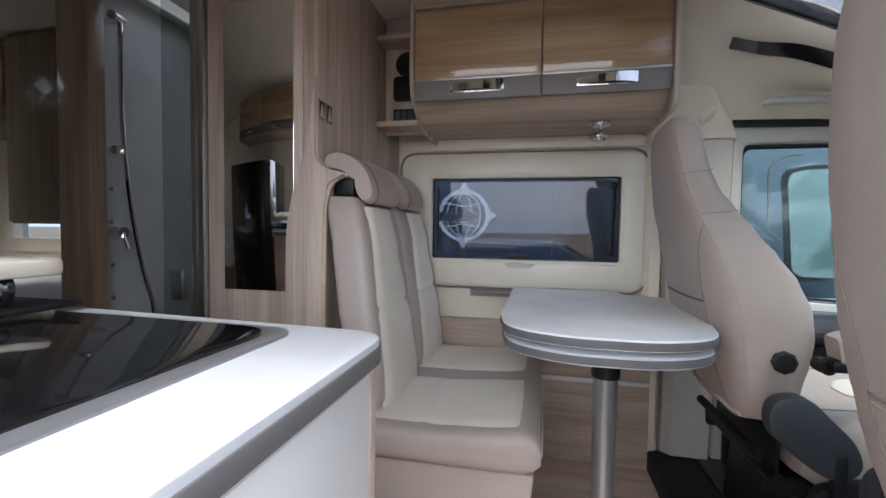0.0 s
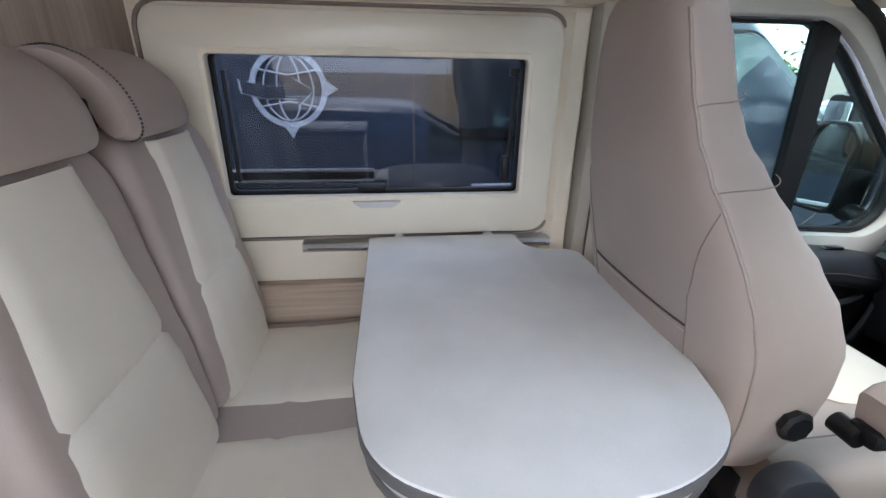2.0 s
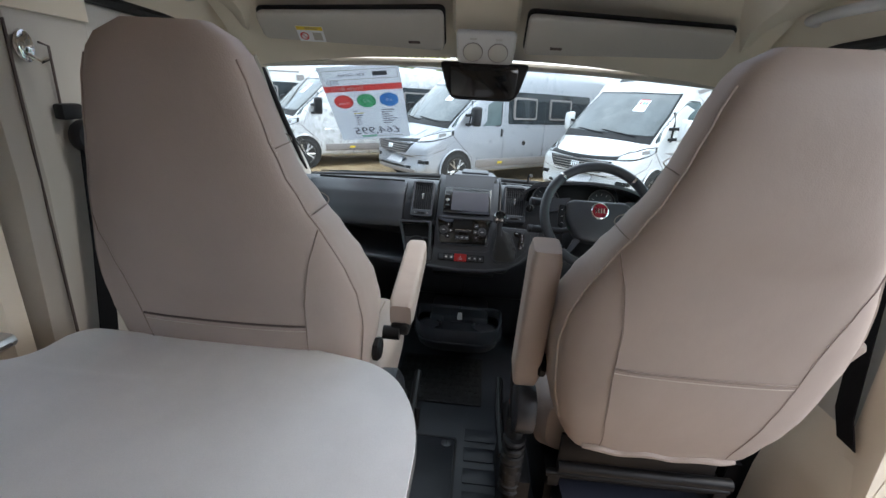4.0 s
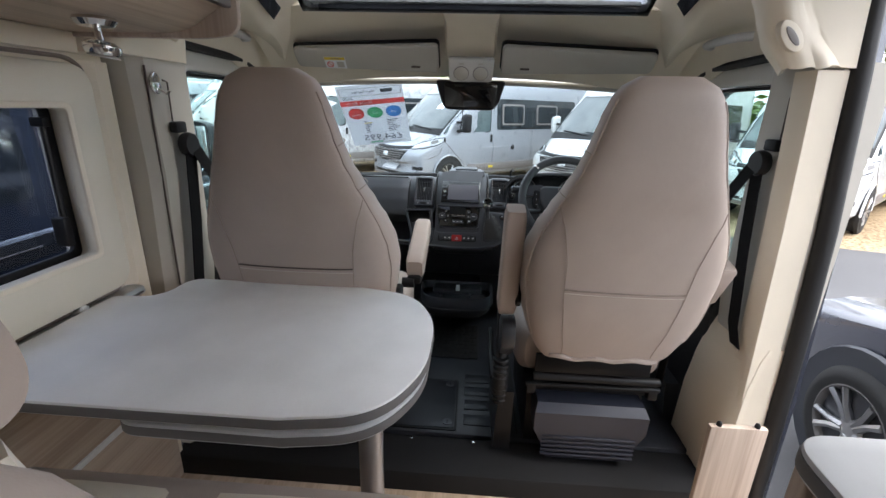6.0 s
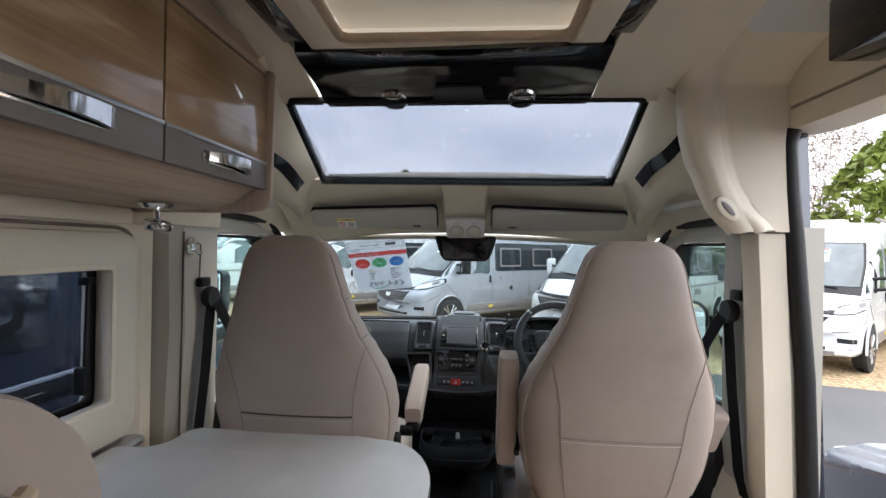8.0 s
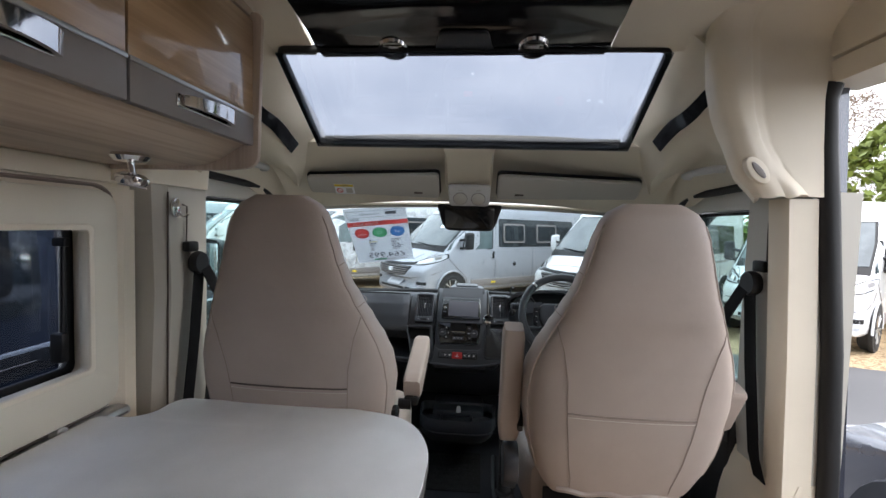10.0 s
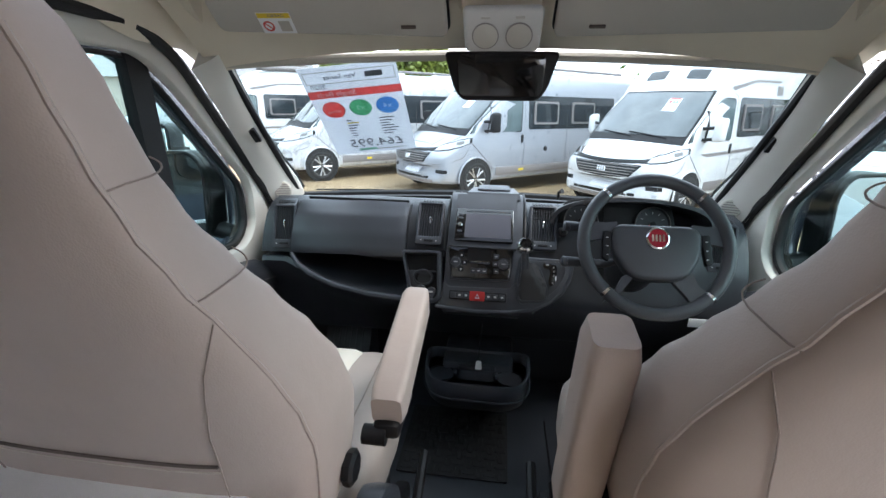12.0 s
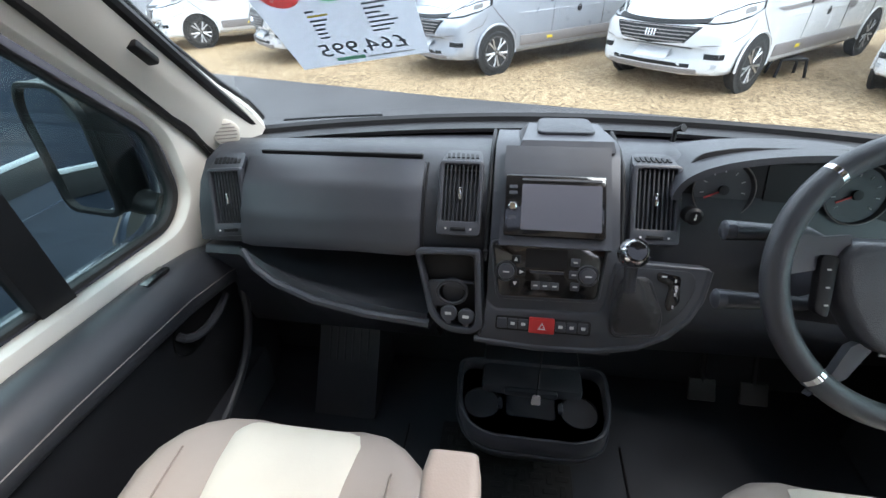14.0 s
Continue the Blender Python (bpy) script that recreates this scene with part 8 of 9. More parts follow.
def van(label, paint, m, roof=2.52, coach=False, plate=True, strip=True, length=6.0, group="parked vans", trims=None, blank=False):
    """A camper van: nose towards local +x, front axle at the origin, ground at z 0."""
    t = thing("camper_van", (0, 0, 0), label, "van", group)
    rear = 0.95 - length
    bm = loft([van_section(r) for r in body_rows(roof, rear)])
    bmesh.ops.recalc_face_normals(bm, faces=bm.faces)
    tree = BVHTree.FromBMesh(bm)
    part("body", bm, paint, t, "", 32)
    trims = trims or BLACK

    def hit(o, d, lift):
        """The point on the body met from o along d, lifted off the skin."""
        d = Vector(d).normalized()
        p, n, i, dist = tree.ray_cast(Vector(o), d)
        if p is None:
            return Vector(o)
        return p - n * lift if n.dot(d) > 0 else p + n * lift

    def drape(f, d, nu, nv, lift, thick, name, material, parent=t, lab=""):
        own = bmesh.new()
        g = [[(hit(f(i / nu, j / nv), d, lift), hit(f(i / nu, j / nv), d, lift - thick)) for j in range(nv + 1)] for i in range(nu + 1)]
        top = [[own.verts.new(p[0]) for p in row] for row in g]
        low = [[own.verts.new(p[1]) for p in row] for row in g]
        for i in range(nu):
            for j in range(nv):
                own.faces.new((top[i][j], top[i + 1][j], top[i + 1][j + 1], top[i][j + 1]))
        edge = [(i, 0) for i in range(nu)] + [(nu, j) for j in range(nv)] + [(i, nv) for i in range(nu, 0, -1)] + [(0, j) for j in range(nv, 0, -1)]
        for a, b in zip(edge, edge[1:] + edge[:1]):
            own.faces.new((top[a[0]][a[1]], low[a[0]][a[1]], low[b[0]][b[1]], top[b[0]][b[1]]))
        return part(name, own, material, parent, lab, 50)

    def flank(s, outline, e0, e1, name, material, parent=t, lab=""):
        """A flush panel on one side of the body."""
        return part(name, loft([[hit((x, s * 3, z), (0, -s, 0), e) for x, z in outline] for e in (e0, e1)]), material, parent, lab)

    # windscreen with its black border
    def scr(grow):
        def f(u, v):
            x, w = interp([(0, 0.30 + 0.05 * grow, 0.885), (0.5, -0.20, 0.87), (1, -0.64 - 0.04 * grow, 0.80)], u)
            q = 2 * v - 1
            return (x - 0.14 * abs(q) ** 3 * (1 - 0.4 * u), q * (w + 0.035 * grow), 4)
        return f
    part_frit = drape(scr(1), (0, 0, -1), 8, 14, 0.006, 0.02, "screen_border", BLACK, t, "black windscreen border")
    drape(lambda u, v: scr(0)(0.10 + 0.90 * u, v), (0, 0, -1), 8, 14, 0.012, 0.01, "windscreen", WSGLASS, part_frit, "windscreen glass with sky reflection painted in grey")
    for a, b in ((0.86, 0.46), (0.50, 0.14)):
        p0, p1 = (hit(scr(0)(*q), (0, 0, -1), 0.022) for q in ((0.05, a), (0.13, b)))
        part("wiper", tube([p0, (p0 + p1) / 2 + Vector((0.01, 0, 0.006)), p1], 0.011, 6), BLACK, t)
    card = drape(lambda u, v: scr(0)(0.56 + 0.26 * u, 0.62 + 0.13 * v), (0, 0, -1), 2, 2, 0.016, 0.004, "paper_card", PAPER, t, "white card behind the glass")
    for v0, mt_ in ((0.64, REDI), (0.675, GREENI), (0.71, BLUEI)):
        drape(lambda u, v: scr(0)(0.72 + 0.045 * u, v0 + 0.022 * v), (0, 0, -1), 1, 1, 0.019, 0.002, "card_print", mt_, card)
    drape(lambda u, v: scr(0)(0.80 + 0.02 * u, 0.63 + 0.11 * v), (0, 0, -1), 1, 2, 0.019, 0.002, "card_print", REDI, card)
    # bonnet joint and pressing
    for s in (-1, 1):
        part("bonnet_joint", tube([hit((x, s * y, 4), (0, 0, -1), 0.002) for x, y in ((0.84, 0.50), (0.72, 0.66), (0.55, 0.74), (0.38, 0.80), (0.26, 0.86))], 0.006, 6), SEAM, t)
    drape(lambda u, v: (0.70 - 0.26 * u, (2 * v - 1) * (0.50 + 0.06 * u), 4), (0, 0, -1), 4, 8, 0.010, 0.02, "bonnet_pressing", paint)
    # face: grille, brow, intake, skid and plate
    grille = drape(lambda u, v: (3, (2 * v - 1) * (0.50 + 0.16 * u), 0.69 + 0.20 * u - 0.03 * (1 - abs(2 * v - 1)) * (1 - u)), (-1, 0, 0), 6, 16, 0.010, 0.03, "grille", BLACK, t, "black grille")
    for k in range(5):
        part("grille_bar", tube([hit((3, (2 * v / 10 - 1) * (0.48 + 0.03 * k), 0.70 + 0.043 * k), (-1, 0, 0), 0.014) for v in range(11)], 0.008, 5), GREYSTRIP, grille)
    drape(lambda u, v: (3, (2 * v - 1) * 0.70, 0.895 + 0.050 * u + 0.035 * abs(2 * v - 1) ** 2), (-1, 0, 0), 2, 16, 0.016, 0.03, "grille_brow", trims, t, "brow above the grille")
    for k in range(4):
        part("emblem_bar", tube([hit((3, -0.075 + 0.045 * k, z), (-1, 0, 0), 0.022) for z in (0.75, 0.83)], 0.010, 5), CHROME, grille)
    for k in range(9):
        y = -0.50 + 0.125 * k
        drape(lambda u, v: (3, y - 0.05 + 0.10 * v, 0.600 + 0.032 * u), (-1, 0, 0), 1, 2, 0.004, 0.02, "intake_slot", BLACK)
    drape(lambda u, v: (3, (2 * v - 1) * 0.62, 0.385 + 0.05 * u), (-1, 0, 0), 2, 12, 0.004, 0.02, "lower_grille", BLACK)
    drape(lambda u, v: (3, (2 * v - 1) * 0.72, 0.315 + 0.055 * u), (-1, 0, 0), 2, 12, 0.016, 0.04, "bumper_skid", GREYSTRIP, t, "dark bumper skid")
    if plate:
        pl = drape(lambda u, v: (3, (2 * v - 1) * 0.26, 0.465 + 0.11 * u), (-1, 0, 0), 1, 6, 0.016, 0.02, "number_plate", PAPER, t, "white number plate")
        drape(lambda u, v: (3, (2 * v - 1) * 0.20, 0.495 + 0.05 * u), (-1, 0, 0), 1, 6, 0.018, 0.004, "plate_bar", INK, pl)
    for s in (-1, 1):
        # headlamp sweeping round the corner
        d = Vector((-0.80, -0.60 * s, 0))
        h = Vector((-0.60, 0.80 * s, 0))

        def lampf(k0, k1, lo, hi_):
            def f(u, v):
                a = k0 + (k1 - k0) * v
                zl, zh = interp([(-0.36, 0.925, 0.955), (-0.20, 0.925, 1.00), (0.0, 0.945, 1.065), (0.20, 0.995, 1.13), (0.40, 1.085, 1.165)], a)
                zl, zh = zl + (zh - zl) * lo, zl + (zh - zl) * hi_
                return Vector((0.55, 0.84 * s, zl + (zh - zl) * u)) - d * 2 + h * a
            return f
        drape(lampf(-0.36, 0.40, -0.10, 1.08), d, 5, 14, 0.006, 0.03, "lamp_border", BLACK, t, "dark lamp surround")
        lamp_ = drape(lampf(-0.32, 0.36, 0.06, 0.92), d, 5, 14, 0.013, 0.02, "headlamp", LAMPGLASS, t, "clear headlamp")
        drape(lampf(-0.18, 0.10, 0.30, 0.80), d, 3, 6, 0.017, 0.01, "lamp_insert", CHROME, lamp_, "bright reflector")
        drape(lampf(0.14, 0.27, 0.30, 0.75), d, 3, 4, 0.017, 0.01, "lamp_insert", GREYEDGE, lamp_)
        # fog lamp and bumper crease
        drape(lambda u, v: Vector((0.55, 0.84 * s, 0.50 + 0.07 * u)) - d * 2 + h * (-0.22 + 0.24 * v), d, 2, 5, 0.006, 0.03, "fog_recess", trims)
        drape(lambda u, v: Vector((0.55, 0.84 * s, 0.39 + 0.05 * u)) - d * 2 + h * (-0.12 + 0.07 * v), d, 2, 2, 0.008, 0.02, "fog_lamp", LAMPGLASS)
        part("bumper_crease", tube([hit(Vector((0.55, 0.84 * s, z)) - d * 2 + h * a, d, 0.001) for a, z in ((-0.30, 0.66), (-0.1, 0.68), (0.10, 0.72), (0.28, 0.80), (0.34, 0.95))], 0.005, 5), SEAM, t)
        # cab door: window, quarter light, joints, handle
        cabw = rounded([(0.12, 1.25), (-1.17, 1.28), (-1.20, 1.94), (-0.72, 1.95), (-0.42, 1.735), (-0.05, 1.43)], [0.05, 0.07, 0.10, 0.10, 0.05, 0.05], 4)
        border = [(p[0] * 1.0 + (p[0] + 0.54) * 0.05, 1.58 + (p[1] - 1.58) * 1.07) for p in cabw]
        flank(s, border, -0.01, 0.005, "window_border", BLACK)
        w = flank(s, cabw, -0.01, 0.010, "cab_window", SIDEG, t, "tinted cab window with reflections painted in teal")
        part("window_bar", tube([hit((x, s * 3, z), (0, -s, 0), 0.010) for x, z in ((-0.26, 1.24), (-0.33, 1.53), (-0.40, 1.75))], 0.022, 6, flat=0.5), BLACK, w)
        joint = rounded([(-1.26, 0.42), (-1.30, 0.9), (-1.30, 1.97), (-1.20, 2.04), (-0.70, 2.03), (-0.42, 1.83)], [0, 0.05, 0.08, 0.05, 0.05, 0], 4)
        part("door_joint", tube([hit((x, s * 3, z), (0, -s, 0), 0.0) for x, z in joint], 0.006, 5), SEAM, t)
        part("door_joint", tube([hit((x, s * 3, z), (0, -s, 0), 0.0) for x, z in ((-0.43, 0.42), (-0.40, 0.62), (-0.12, 0.85), (0.10, 1.05), (0.16, 1.22))], 0.006, 5), SEAM, t)
        part("flank_crease", tube([hit((x, s * 3, z), (0, -s, 0), 0.001) for x, z in ((-0.45, 0.92), (-1.5, 0.93), (-2.8, 0.93), (rear + 0.3, 0.92))], 0.008, 5), paint, t)
        part("handle", box(-1.25, -1.19, *sorted((s * 1.018, s * 1.045)), 1.04, 1.21, 0.018), trims, t, "door handle")
        # living windows
        band_end = -2.55 if blank else rear + 0.75
        band = rounded([(-1.40, 1.31), (band_end, 1.31), (band_end, 1.99), (-1.40, 1.99)], 0.06, 4)
        bb = flank(s, band, -0.006, 0.006, "window_band", VANGLASS, t, "dark window band")
        for x0, x1 in ((-1.55, -2.45),) if blank else ((-1.55, -2.30), (-2.75, -3.55)):
            wn_ = rounded([(x0, 1.41), (x1, 1.41), (x1, 1.88), (x0, 1.88)], 0.06, 4)
            fr_ = flank(s, wn_, 0.004, 0.028, "side_window", BLACK if blank else GREYSTRIP, bb, "framed side window")
            cx_, cz_ = (x0 + x1) / 2, 1.645
            flank(s, [(cx_ + (p[0] - cx_) * 0.88, cz_ + (p[1] - cz_) * 0.82) for p in wn_], 0.02, 0.033, "window_pane", VANGLASS, fr_)
        for x in (-2.62, -3.75):
            part("door_joint", tube([hit((x, s * 3, z), (0, -s, 0), 0.002) for z in (0.42, 0.9, 1.3, 1.7, 2.0)], 0.006, 5), SEAM, t)
        if strip:
            part("sill_strip", box(-3.52, -0.52, *sorted((s * 1.010, s * 1.034)), 0.40, 0.57, 0.01), GREYSTRIP, t, "dark side strip")
            part("reflector", box(-1.30, -1.16, *sorted((s * 1.034, s * 1.040)), 0.46, 0.51, 0.003), YELLOW, t, "amber side reflector")
        part("fuel_flap", lathe([(0.06, 0), (0.06, 0.008), (0, 0.010)], pose(-1.95, s * 1.022, 0.90, -90 * s, 0, 0), 16), BLACK, t)
        # double-arm door mirror
        mb = part("mirror_housing", loft([[(x, s * y, z) for y, z in rounded([(1.13 + i, 1.26 + i), (1.30 - i, 1.28 + i), (1.31 - i, 1.64 - i), (1.15 + i, 1.66 - i)], 0.05, 4)] for x, i in ((-0.35, 0.0), (-0.26, 0.0), (-0.21, 0.02), (-0.19, 0.05))]), trims if not coach else paint, t, "door mirror")
        part("mirror_glass", box(-0.356, -0.348, *sorted((s * 1.15, s * 1.29)), 1.30, 1.62, 0.01), MIRROR, mb)
        for z in (1.29, 1.47):
            part("mirror_arm", tube([(-0.20, s * 0.98, z), (-0.26, s * 1.16, z + 0.02)], 0.028, 8), BLACK, mb)
        # wheel arches and wheels
        for x in (0.0, -4.035 if length > 5.9 else -3.45):
            part("wheel_arch", lathe([(0.405, -0.05), (0.405, 0.004), (0.0, 0.002)], pose(x, s * 1.024, 0.37, -90 * s, 0, 0), 32), TYRE, t, "dark wheel arch")
            part("arch_lip", tube([(x + 0.42 * math.cos(a), s * 1.024, 0.37 + 0.42 * math.sin(a)) for a in (radians(-8 + 196 * k / 24) for k in range(25))], 0.018, 6), paint, t)
            wheel(t, x, s * 0.935, 0.36, s)
    for x0 in (-2.3, -3.9):
        part("roof_vent", box(x0 - 0.4, x0, -0.3, 0.3, roof - 0.05, roof + 0.07, 0.03), WHITEPL, t)
    if coach:
        for s in (-1, 1):
            drape(lambda u, v: (-0.88 - 0.16 * u, s * (0.20 + 0.36 * v), 4), (0, 0, -1), 3, 4, 0.012, 0.02, "roof_light", VANGLASS, t, "small roof window")
            flank(s, [(-1.0, 2.15), (-1.9, 2.30), (-3.0, 2.32), (-3.0, 2.28), (-1.9, 2.26), (-1.1, 2.09)], -0.01, 0.006, "side_stripe", GREYSTRIP)
            flank(s, [(-0.20, 1.06), (-0.45, 1.00), (-4.2, 1.10), (-4.2, 1.15), (-0.45, 1.06)], -0.01, 0.006, "side_stripe", GREYSTRIP)
            flank(s, rounded([(-2.9, 2.05), (-3.15, 2.05), (-3.15, 2.22), (-2.9, 2.22)], 0.02), -0.01, 0.008, "side_vent", GREYSTRIP)
            flank(s, rounded([(-2.6, 0.88), (-2.9, 0.88), (-2.9, 1.02), (-2.6, 1.02)], 0.02), -0.01, 0.012, "side_vent", GREYSTRIP)
        part("awning", tube([(-1.3, 0.90, roof - 0.03), (rear + 0.4, 0.90, roof - 0.03)], 0.085, 10), GREYSTRIP, t, "grey roof awning")
    else:
        part("roof_rail", tube([(-1.9, 0.82, roof + 0.03), (rear + 0.4, 0.82, roof + 0.03)], 0.03, 8), GREYSTRIP, t)
    t.matrix_basis = m
    return t


def parked(wx, wy, heading):
    """Pose of a van whose left front wheel stands at wx, wy."""
    a = radians(heading)
    return pose(wx + 0.93 * math.sin(a), wy - 0.93 * math.cos(a), GROUND, 0, 0, heading)


HEAD = 132
van("silver camper van with dark windows parked on gravel", VANSILVER, parked(9.10, 1.45, HEAD))
van("white camper van with high roof and grey stripes", VANWHITE, parked(8.03, -2.17, HEAD), roof=2.74, coach=True, length=6.3)
van("silver-white camper van with dark windows parked on gravel", VANPEARL, parked(10.25, 5.15, HEAD))
van("white camper van with high roof parked in the row", VANWHITE, parked(11.9, 8.9, HEAD), roof=2.74, coach=True)
van("white camper van parked at the end of the row", VANWHITE, parked(6.85, -5.42, HEAD))
van("silver camper van beyond the row on gravel", VANSILVER, parked(13.6, 12.6, HEAD))
van("white camper van near the trees", VANWHITE, parked(5.4, -9.6, HEAD))
van("dark grey camper van behind the first row", VANBLUE, parked(17.5, 13.5, HEAD + 5))

# the dark van parked close alongside
nb = van("dark blue-grey camper van parked close alongside", VANBLUE, pose(2.85, 4.075, GROUND, 0, 0, 0), plate=False, blank=True)
NBY = 3.046          # its near flank
dec = thing("van_decal", (-0.395, NBY, 0.966), "pale compass globe decal on the dark van's side", "decal")
ring = lambda r0, r1, n=48: ([(r1 * math.cos(2 * math.pi * k / n), r1 * math.sin(2 * math.pi * k / n)) for k in range(n)], [(r0 * math.cos(2 * math.pi * k / n), r0 * math.sin(2 * math.pi * k / n)) for k in range(n)])
DM = frame_at((-0.395, NBY + 0.024, 0.966), (1, 0, 0), (0, 0.055, 1)) @ Matrix.Scale(1.32, 4)
ro, ri = ring(0.122, 0.143)
part("outer_ring", holed("dr", ro, [ri], "z", 0.0, 0.003, 0, DM), DECAL, dec)
for a in (0, 90, 180, 270):
    part("point", prism([(-0.028, 0.140), (0.028, 0.140), (0, 0.185)], "z", 0.0, 0.003, 0, m=DM @ Matrix.Rotation(radians(a), 4, "Z")), DECAL, dec)
for r_ in (0.36, 0.78):
    part("meridian", tube([DM @ Vector((0.118 * r_ * math.cos(a), 0.118 * math.sin(a), 0.002)) for a in (2 * math.pi * k / 28 for k in range(28))], 0.0045, 4, True), DECAL, dec)
for v in (-0.066, 0.066):
    L = math.sqrt(0.122 ** 2 - v * v)
    part("parallel", tube([DM @ Vector((-L, v, 0.002)), DM @ Vector((0, v * 0.72, 0.002)), DM @ Vector((L, v, 0.002))], 0.0045, 4), DECAL, dec)
arrow = [(-0.175, 0.028), (-0.08, 0.006), (0.015, 0.012), (0.015, 0.036), (0.092, -0.006), (0.03, -0.062), (0.028, -0.036), (-0.09, -0.036), (-0.168, -0.018)]
part("arrow_edge", prism([(p[0] * 1.05, p[1] * 1.12) for p in arrow], "z", 0.003, 0.005, 0, m=DM), DECAL, dec)
part("arrow", prism(arrow, "z", 0.005, 0.008, 0, m=DM), VANBLUE, dec, "dark arrow across the globe")
lt = thing("van_lettering", (0.55, NBY, 0.42), "grey lettering bars with small emblem on the dark van", "decal")
for x0, x1, z1 in ((0.44, 0.485, 0.45), (0.497, 0.54, 0.47), (0.552, 0.60, 0.45), (0.612, 0.64, 0.45), (0.652, 0.73, 0.45), (0.742, 0.785, 0.45)):
    part("word_bar", box(x0, x1, NBY - 0.003, NBY + 0.004, 0.410, z1 - 0.012, 0.004), GREYSTRIP, lt)
part("emblem", lathe([(0.05, 0), (0.05, 0.003), (0.036, 0.003), (0.036, 0)], pose(0.35, NBY + 0.002, 0.43, 90, 0, 0), 20), GREYSTRIP, lt)
dr_ = thing("sliding_door_rail", (-0.5, NBY, 0.53), "bright sliding door rail on the dark van", "rail")
part("rail", box(-1.7, 0.01, NBY - 0.012, NBY + 0.012, 0.548, 0.566, 0.004), ALU, dr_)
part("rail", box(-1.7, 0.01, NBY - 0.012, NBY + 0.012, 0.494, 0.508, 0.004), ALU, dr_)
part("rail_channel", box(-1.7, 0.01, NBY - 0.006, NBY + 0.012, 0.508, 0.548, 0.002), BLACK, dr_, "dark channel between the rails")
part("end_cap", box(0.01, 0.09, NBY - 0.010, NBY + 0.012, 0.500, 0.556, 0.006), GREYSTRIP, dr_)
part("pale_stripe", box(0.55, 3.1, NBY - 0.008, NBY + 0.010, 0.452, 0.472, 0.002), DECAL, dr_, "pale stripe along the flank")
part("lower_panel", box(0.95, 3.1, NBY - 0.004, NBY + 0.010, 0.345, 0.452, 0.002), CARD, dr_, "dark band below the stripe")
part("lower_moulding", box(-1.7, 1.4, NBY - 0.008, NBY + 0.012, 0.395, 0.402, 0.003), GREYSTRIP, dr_)

# dark car beside the sliding door
car = thing("parked_car", (0, 0, 0), "dark grey car parked beside the open sliding door", "car")
cs = [(0.62, 0.22), (0.74, 0.40), (0.74, 0.62), (0.62, 0.80), (-0.2, 0.98), (-1.0, 1.42), (-2.6, 1.46), (-3.3, 0.98), (-3.5, 0.6), (-3.4, 0.25)]
rings = []
for y, s in ((-0.88, 1.0), (-0.84, 0.5), (-0.6, 0.1), (0, 0), (0.6, 0.1), (0.84, 0.5), (0.88, 1.0)):
    rings.append([(x - 0.2 * s * max(0, x) , y * (1 - 0.16 * max(0, z - 0.9)), z - 0.06 * s * (z > 0.7)) for x, z in cs])
part("body", loft(rings), CARGREY, car)
for s in (-1, 1):
    for x in (0.0, -2.6):
        part("wheel_arch", lathe([(0.37, -0.02), (0.41, 0.01), (0.40, 0.03), (0.36, 0.02), (0.0, 0.016)], pose(x, s * 0.875, 0.33, -90 * s, 0, 0), 28), DASH2, car, "grey wheel arch moulding")
        wheel(car, x, s * 0.83, 0.32, s, 0.2)
    part("headlamp", box(0.40, 0.62, *sorted((s * 0.58, s * 0.80)), 0.66, 0.78, 0.04), LAMPGLASS, car, "headlamp")
    part("side_glass", loft([[(p[0], s * (0.875 * (1 - 0.16 * max(0, p[1] - 0.9)) + e), p[1]) for p in ((-0.5, 0.98), (-2.9, 0.98), (-2.5, 1.34), (-1.05, 1.34))] for e in (-0.06, 0.004)]), VANGLASS, car)
part("windscreen", loft([[(x, -w, z), (x, w, z), (x, w, z + 0.022), (x, -w, z + 0.022)] for x, z, w in ((-0.28, 1.015, 0.70), (-0.60, 1.195, 0.66), (-0.92, 1.370, 0.61))]), VANGLASS, car, "dark windscreen")
car.matrix_basis = pose(1.33, -1.92, GROUND, 0, 0, -2)

# small black step stool by the white van
stl = thing("step_stool", (9.0, -3.2, GROUND), "black plastic step stool on the gravel", "stool")
part("tread", box(8.85, 9.15, -3.45, -3.05, GROUND + 0.24, GROUND + 0.28, 0.015), BLACK, stl)
for x, y in ((8.87, -3.43), (9.13, -3.43), (8.87, -3.07), (9.13, -3.07)):
    part("leg", tube([(x, y, GROUND + 0.25), (x + (x - 9) * 0.3, y + (y + 3.25) * 0.2, GROUND)], 0.025, 6), BLACK, stl)


# ---------------------------------------------------------------- trees and the far side
def leaf_cloud(n, shape, size, rng, slim=0.45):
    verts, faces = [], []
    for _ in range(n):
        p = Vector(shape(rng))
        d = Vector((rng.uniform(-1, 1), rng.uniform(-1, 1), rng.uniform(-0.6, 1))).normalized()
        e = d.cross(Vector((rng.uniform(-1, 1), rng.uniform(-1, 1), rng.uniform(-1, 1)))).normalized()
        s = size * rng.uniform(0.6, 1.4)
        k = len(verts)
        verts += [p - d * s, p + e * s * slim, p + d * s, p - e * s * slim]
        faces.append((k, k + 1, k + 2, k + 3))
    me = bpy.data.meshes.new("leaves")
    me.from_pydata(verts, [], faces)
    return me


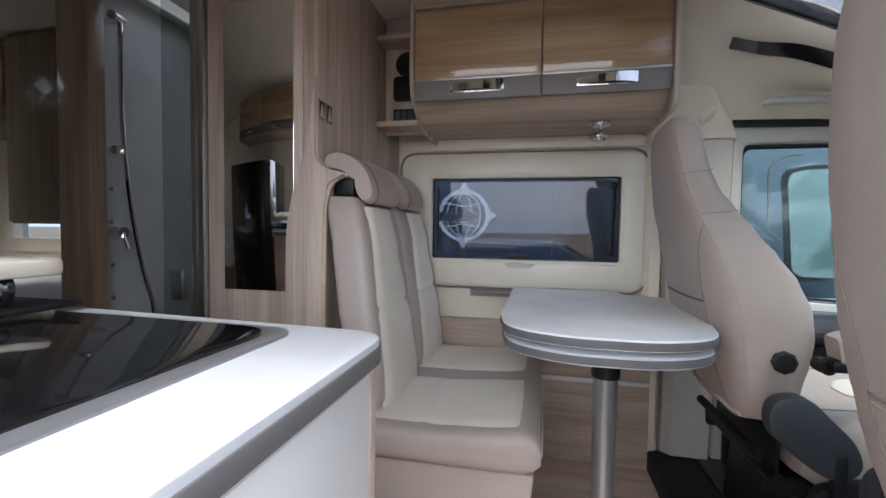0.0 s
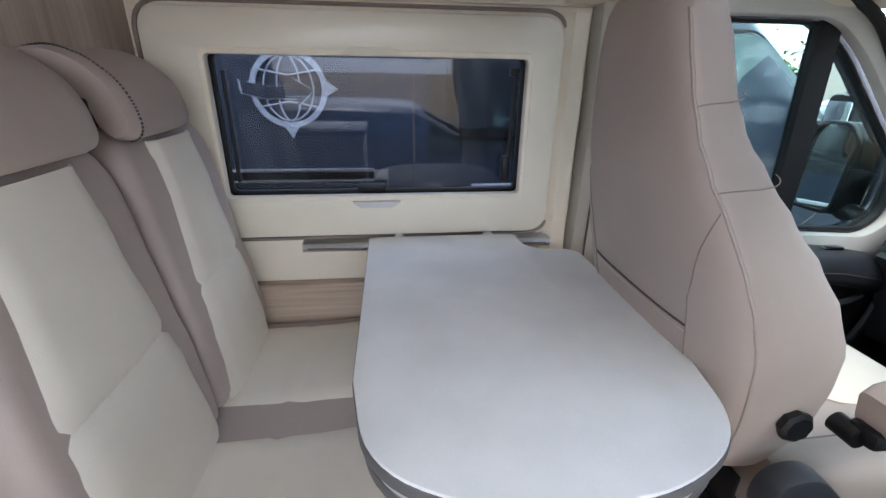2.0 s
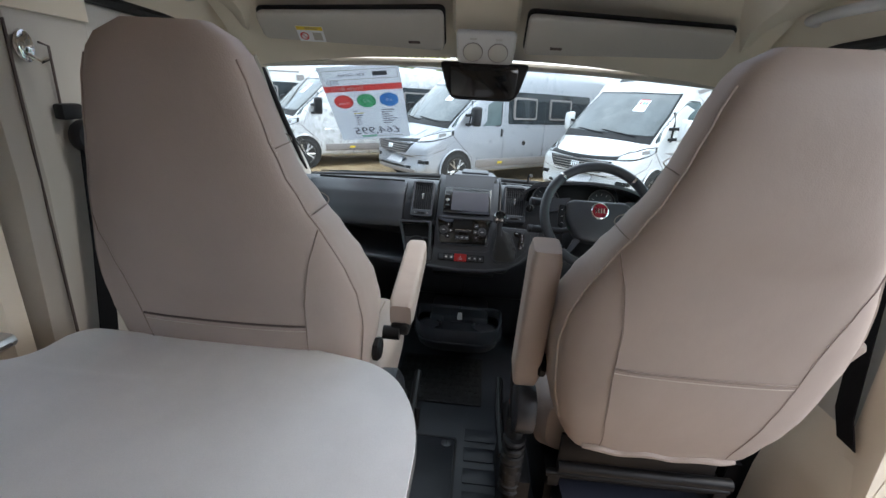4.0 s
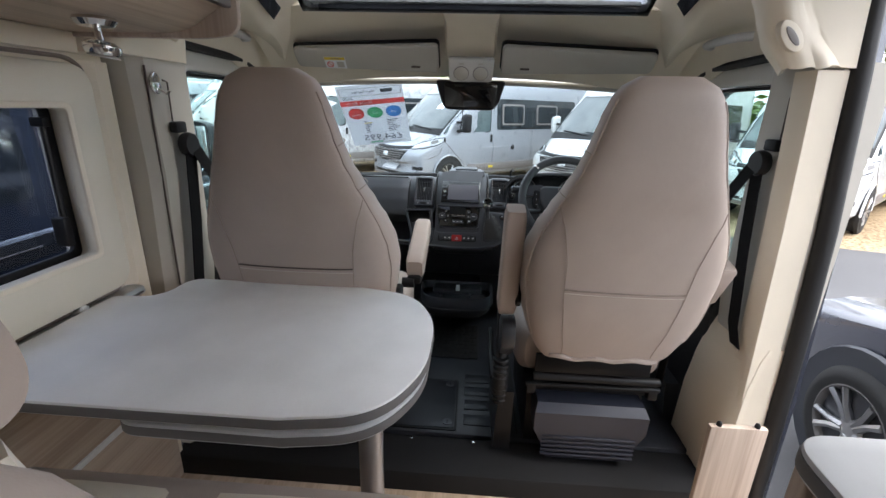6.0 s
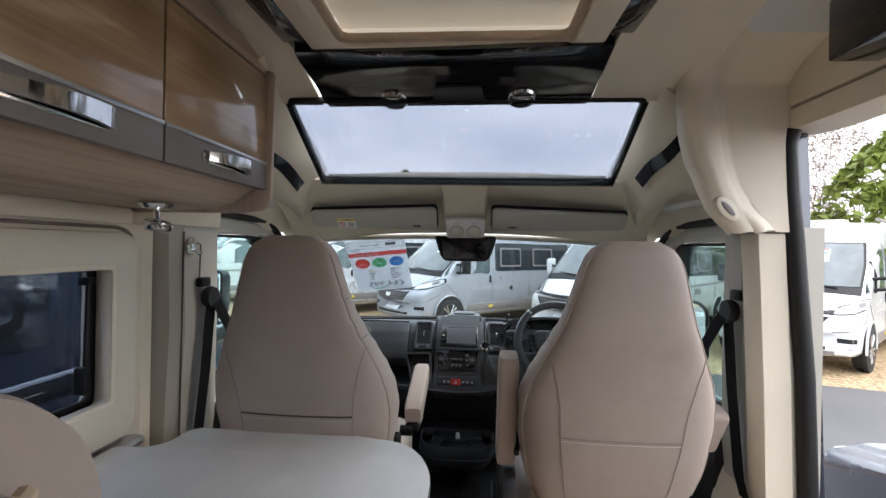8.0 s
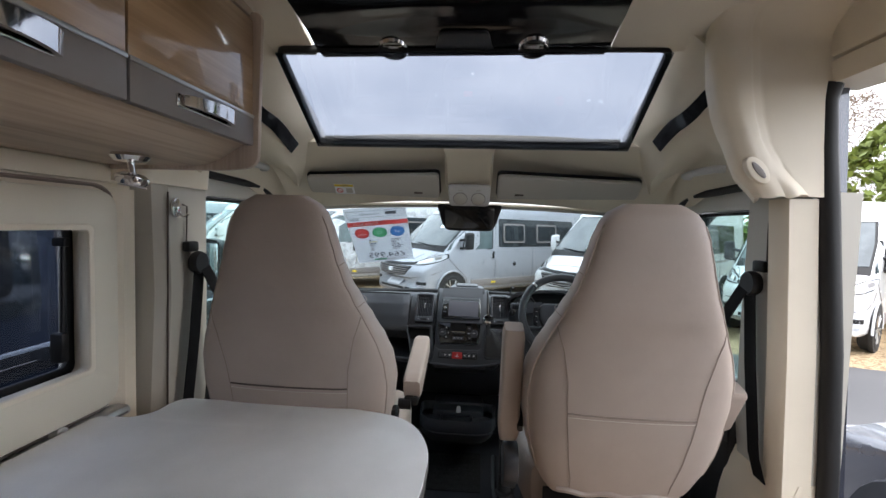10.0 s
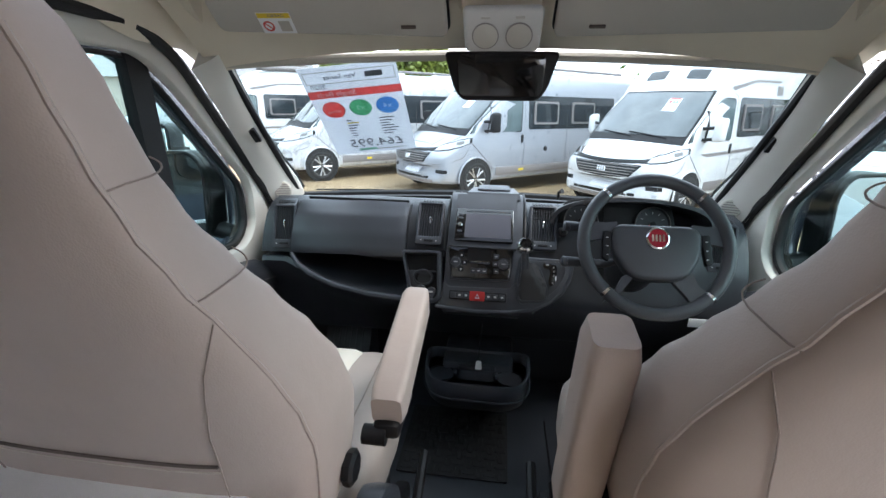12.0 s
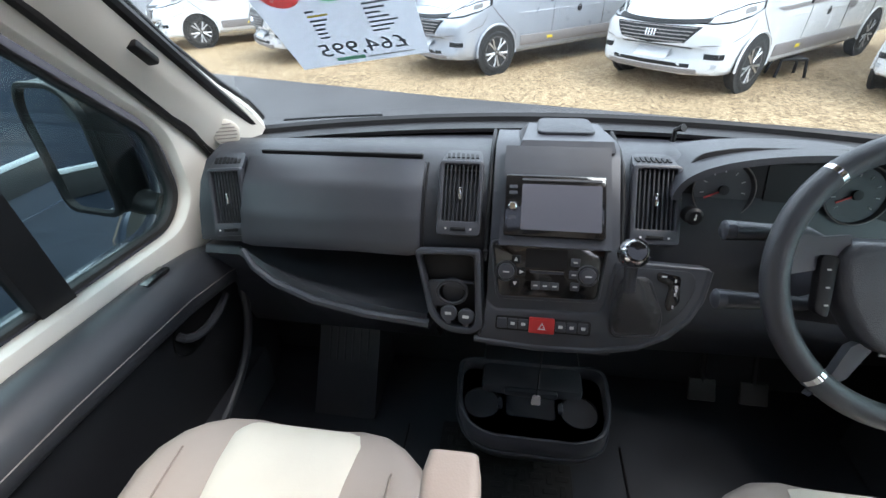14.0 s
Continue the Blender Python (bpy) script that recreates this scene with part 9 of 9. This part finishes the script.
def conifer(x, y, h, r, seed, leaf):
    rng = random.Random(seed)
    t = thing("conifer_tree", (x, y, GROUND), "dense bright green conifer behind the vans", "tree", "conifers")
    part("trunk", tube([(x, y, GROUND), (x + 0.05, y, GROUND + h * 0.5), (x, y, GROUND + h * 0.95)], [0.16, 0.10, 0.03], 8), BARK, t)
    lobes = [(rng.uniform(0, 6.28), rng.uniform(0.1, 0.9), rng.uniform(0.75, 1.15)) for _ in range(26)]

    def shape(g):
        a0, u, k = g.choice(lobes)
        a = a0 + g.gauss(0, 0.28)
        u = min(0.99, max(0.02, u + g.gauss(0, 0.06)))
        rr = r * k * (1 - u ** 1.8) * (0.55 + 0.5 * g.random() ** 0.4) + 0.05
        return (x + rr * math.cos(a), y + rr * math.sin(a), GROUND + 0.15 + u * h)
    part("crown", leaf_cloud(12000, shape, 0.18, rng), leaf, t, "dense leaf sprays")


def bare_tree(x, y, h, seed, leaf=None):
    rng = random.Random(seed)
    t = thing("bare_tree", (x, y, GROUND), "bare brown tree with fine twigs", "tree", "bare trees")
    bm = bmesh.new()

    def grow(p, d, L, r, depth):
        q = p + d * L
        mid = p + d * L * 0.5 + Vector((rng.gauss(0, 0.05), rng.gauss(0, 0.05), 0)) * L
        tube([p, mid, q], [r, r * 0.85, r * 0.7], 5 if depth < 3 else 3, bm=bm)
        if depth >= 5:
            return
        for _ in range(3 if depth < 4 else 2):
            nd = (d + Vector((rng.gauss(0, 0.5), rng.gauss(0, 0.5), rng.uniform(-0.1, 0.35)))).normalized()
            grow(p + d * L * rng.uniform(0.6, 1.0), nd, L * rng.uniform(0.6, 0.78), r * 0.55, depth + 1)
    grow(Vector((x, y, GROUND)), Vector((0, 0, 1)), h * 0.30, 0.14, 0)
    part("crown", bm, BARK, t)

    def twig(g):
        a, u = g.uniform(0, 6.283), g.uniform(0.28, 1.0)
        rr = h * 0.30 * math.sin(math.pi * min(1.0, u * 0.92)) ** 0.7 * g.random() ** 0.5
        return (x + rr * math.cos(a), y + rr * math.sin(a), GROUND + u * h)
    part("twig_crown", leaf_cloud(6500, twig, 0.20, rng, 0.06), BARK, t, "fine brown twigs")


conifer(25, 5.0, 6.2, 2.6, 3, LEAFY)
conifer(24, 9.0, 5.8, 2.4, 4, LEAFY)
conifer(26, 1.5, 5.0, 2.2, 5, LEAF)
conifer(14.75, -13.0, 6.2, 2.9, 6, LEAFY)
conifer(12.0, -16.5, 5.4, 2.4, 7, LEAF)
bare_tree(17.5, -13.0, 7.2, 11)
bare_tree(28, -9.0, 7.5, 12)
bare_tree(30, 14.0, 7.0, 13)
single("far_hedge", leaf_cloud(16000, lambda g: (34 + g.gauss(0, 1.2), g.uniform(-60, 60), GROUND + abs(g.gauss(0, 1.4)) + 0.2), 0.35, random.Random(21)), LEAF, "distant dark hedge line beyond the yard", "hedge", kind="stuff")
hs = thing("far_building", (30, 22, GROUND), "low rendered building beyond the yard", "building")
part("wall", box(28, 36, 16, 30, GROUND, GROUND + 3.2, 0.02), BRICKF, hs)
part("roof", prism([(27.6, GROUND + 3.2), (36.4, GROUND + 3.2), (32, GROUND + 5.4)], "y", 15.7, 30.3, 0.02), GREYSTRIP, hs)
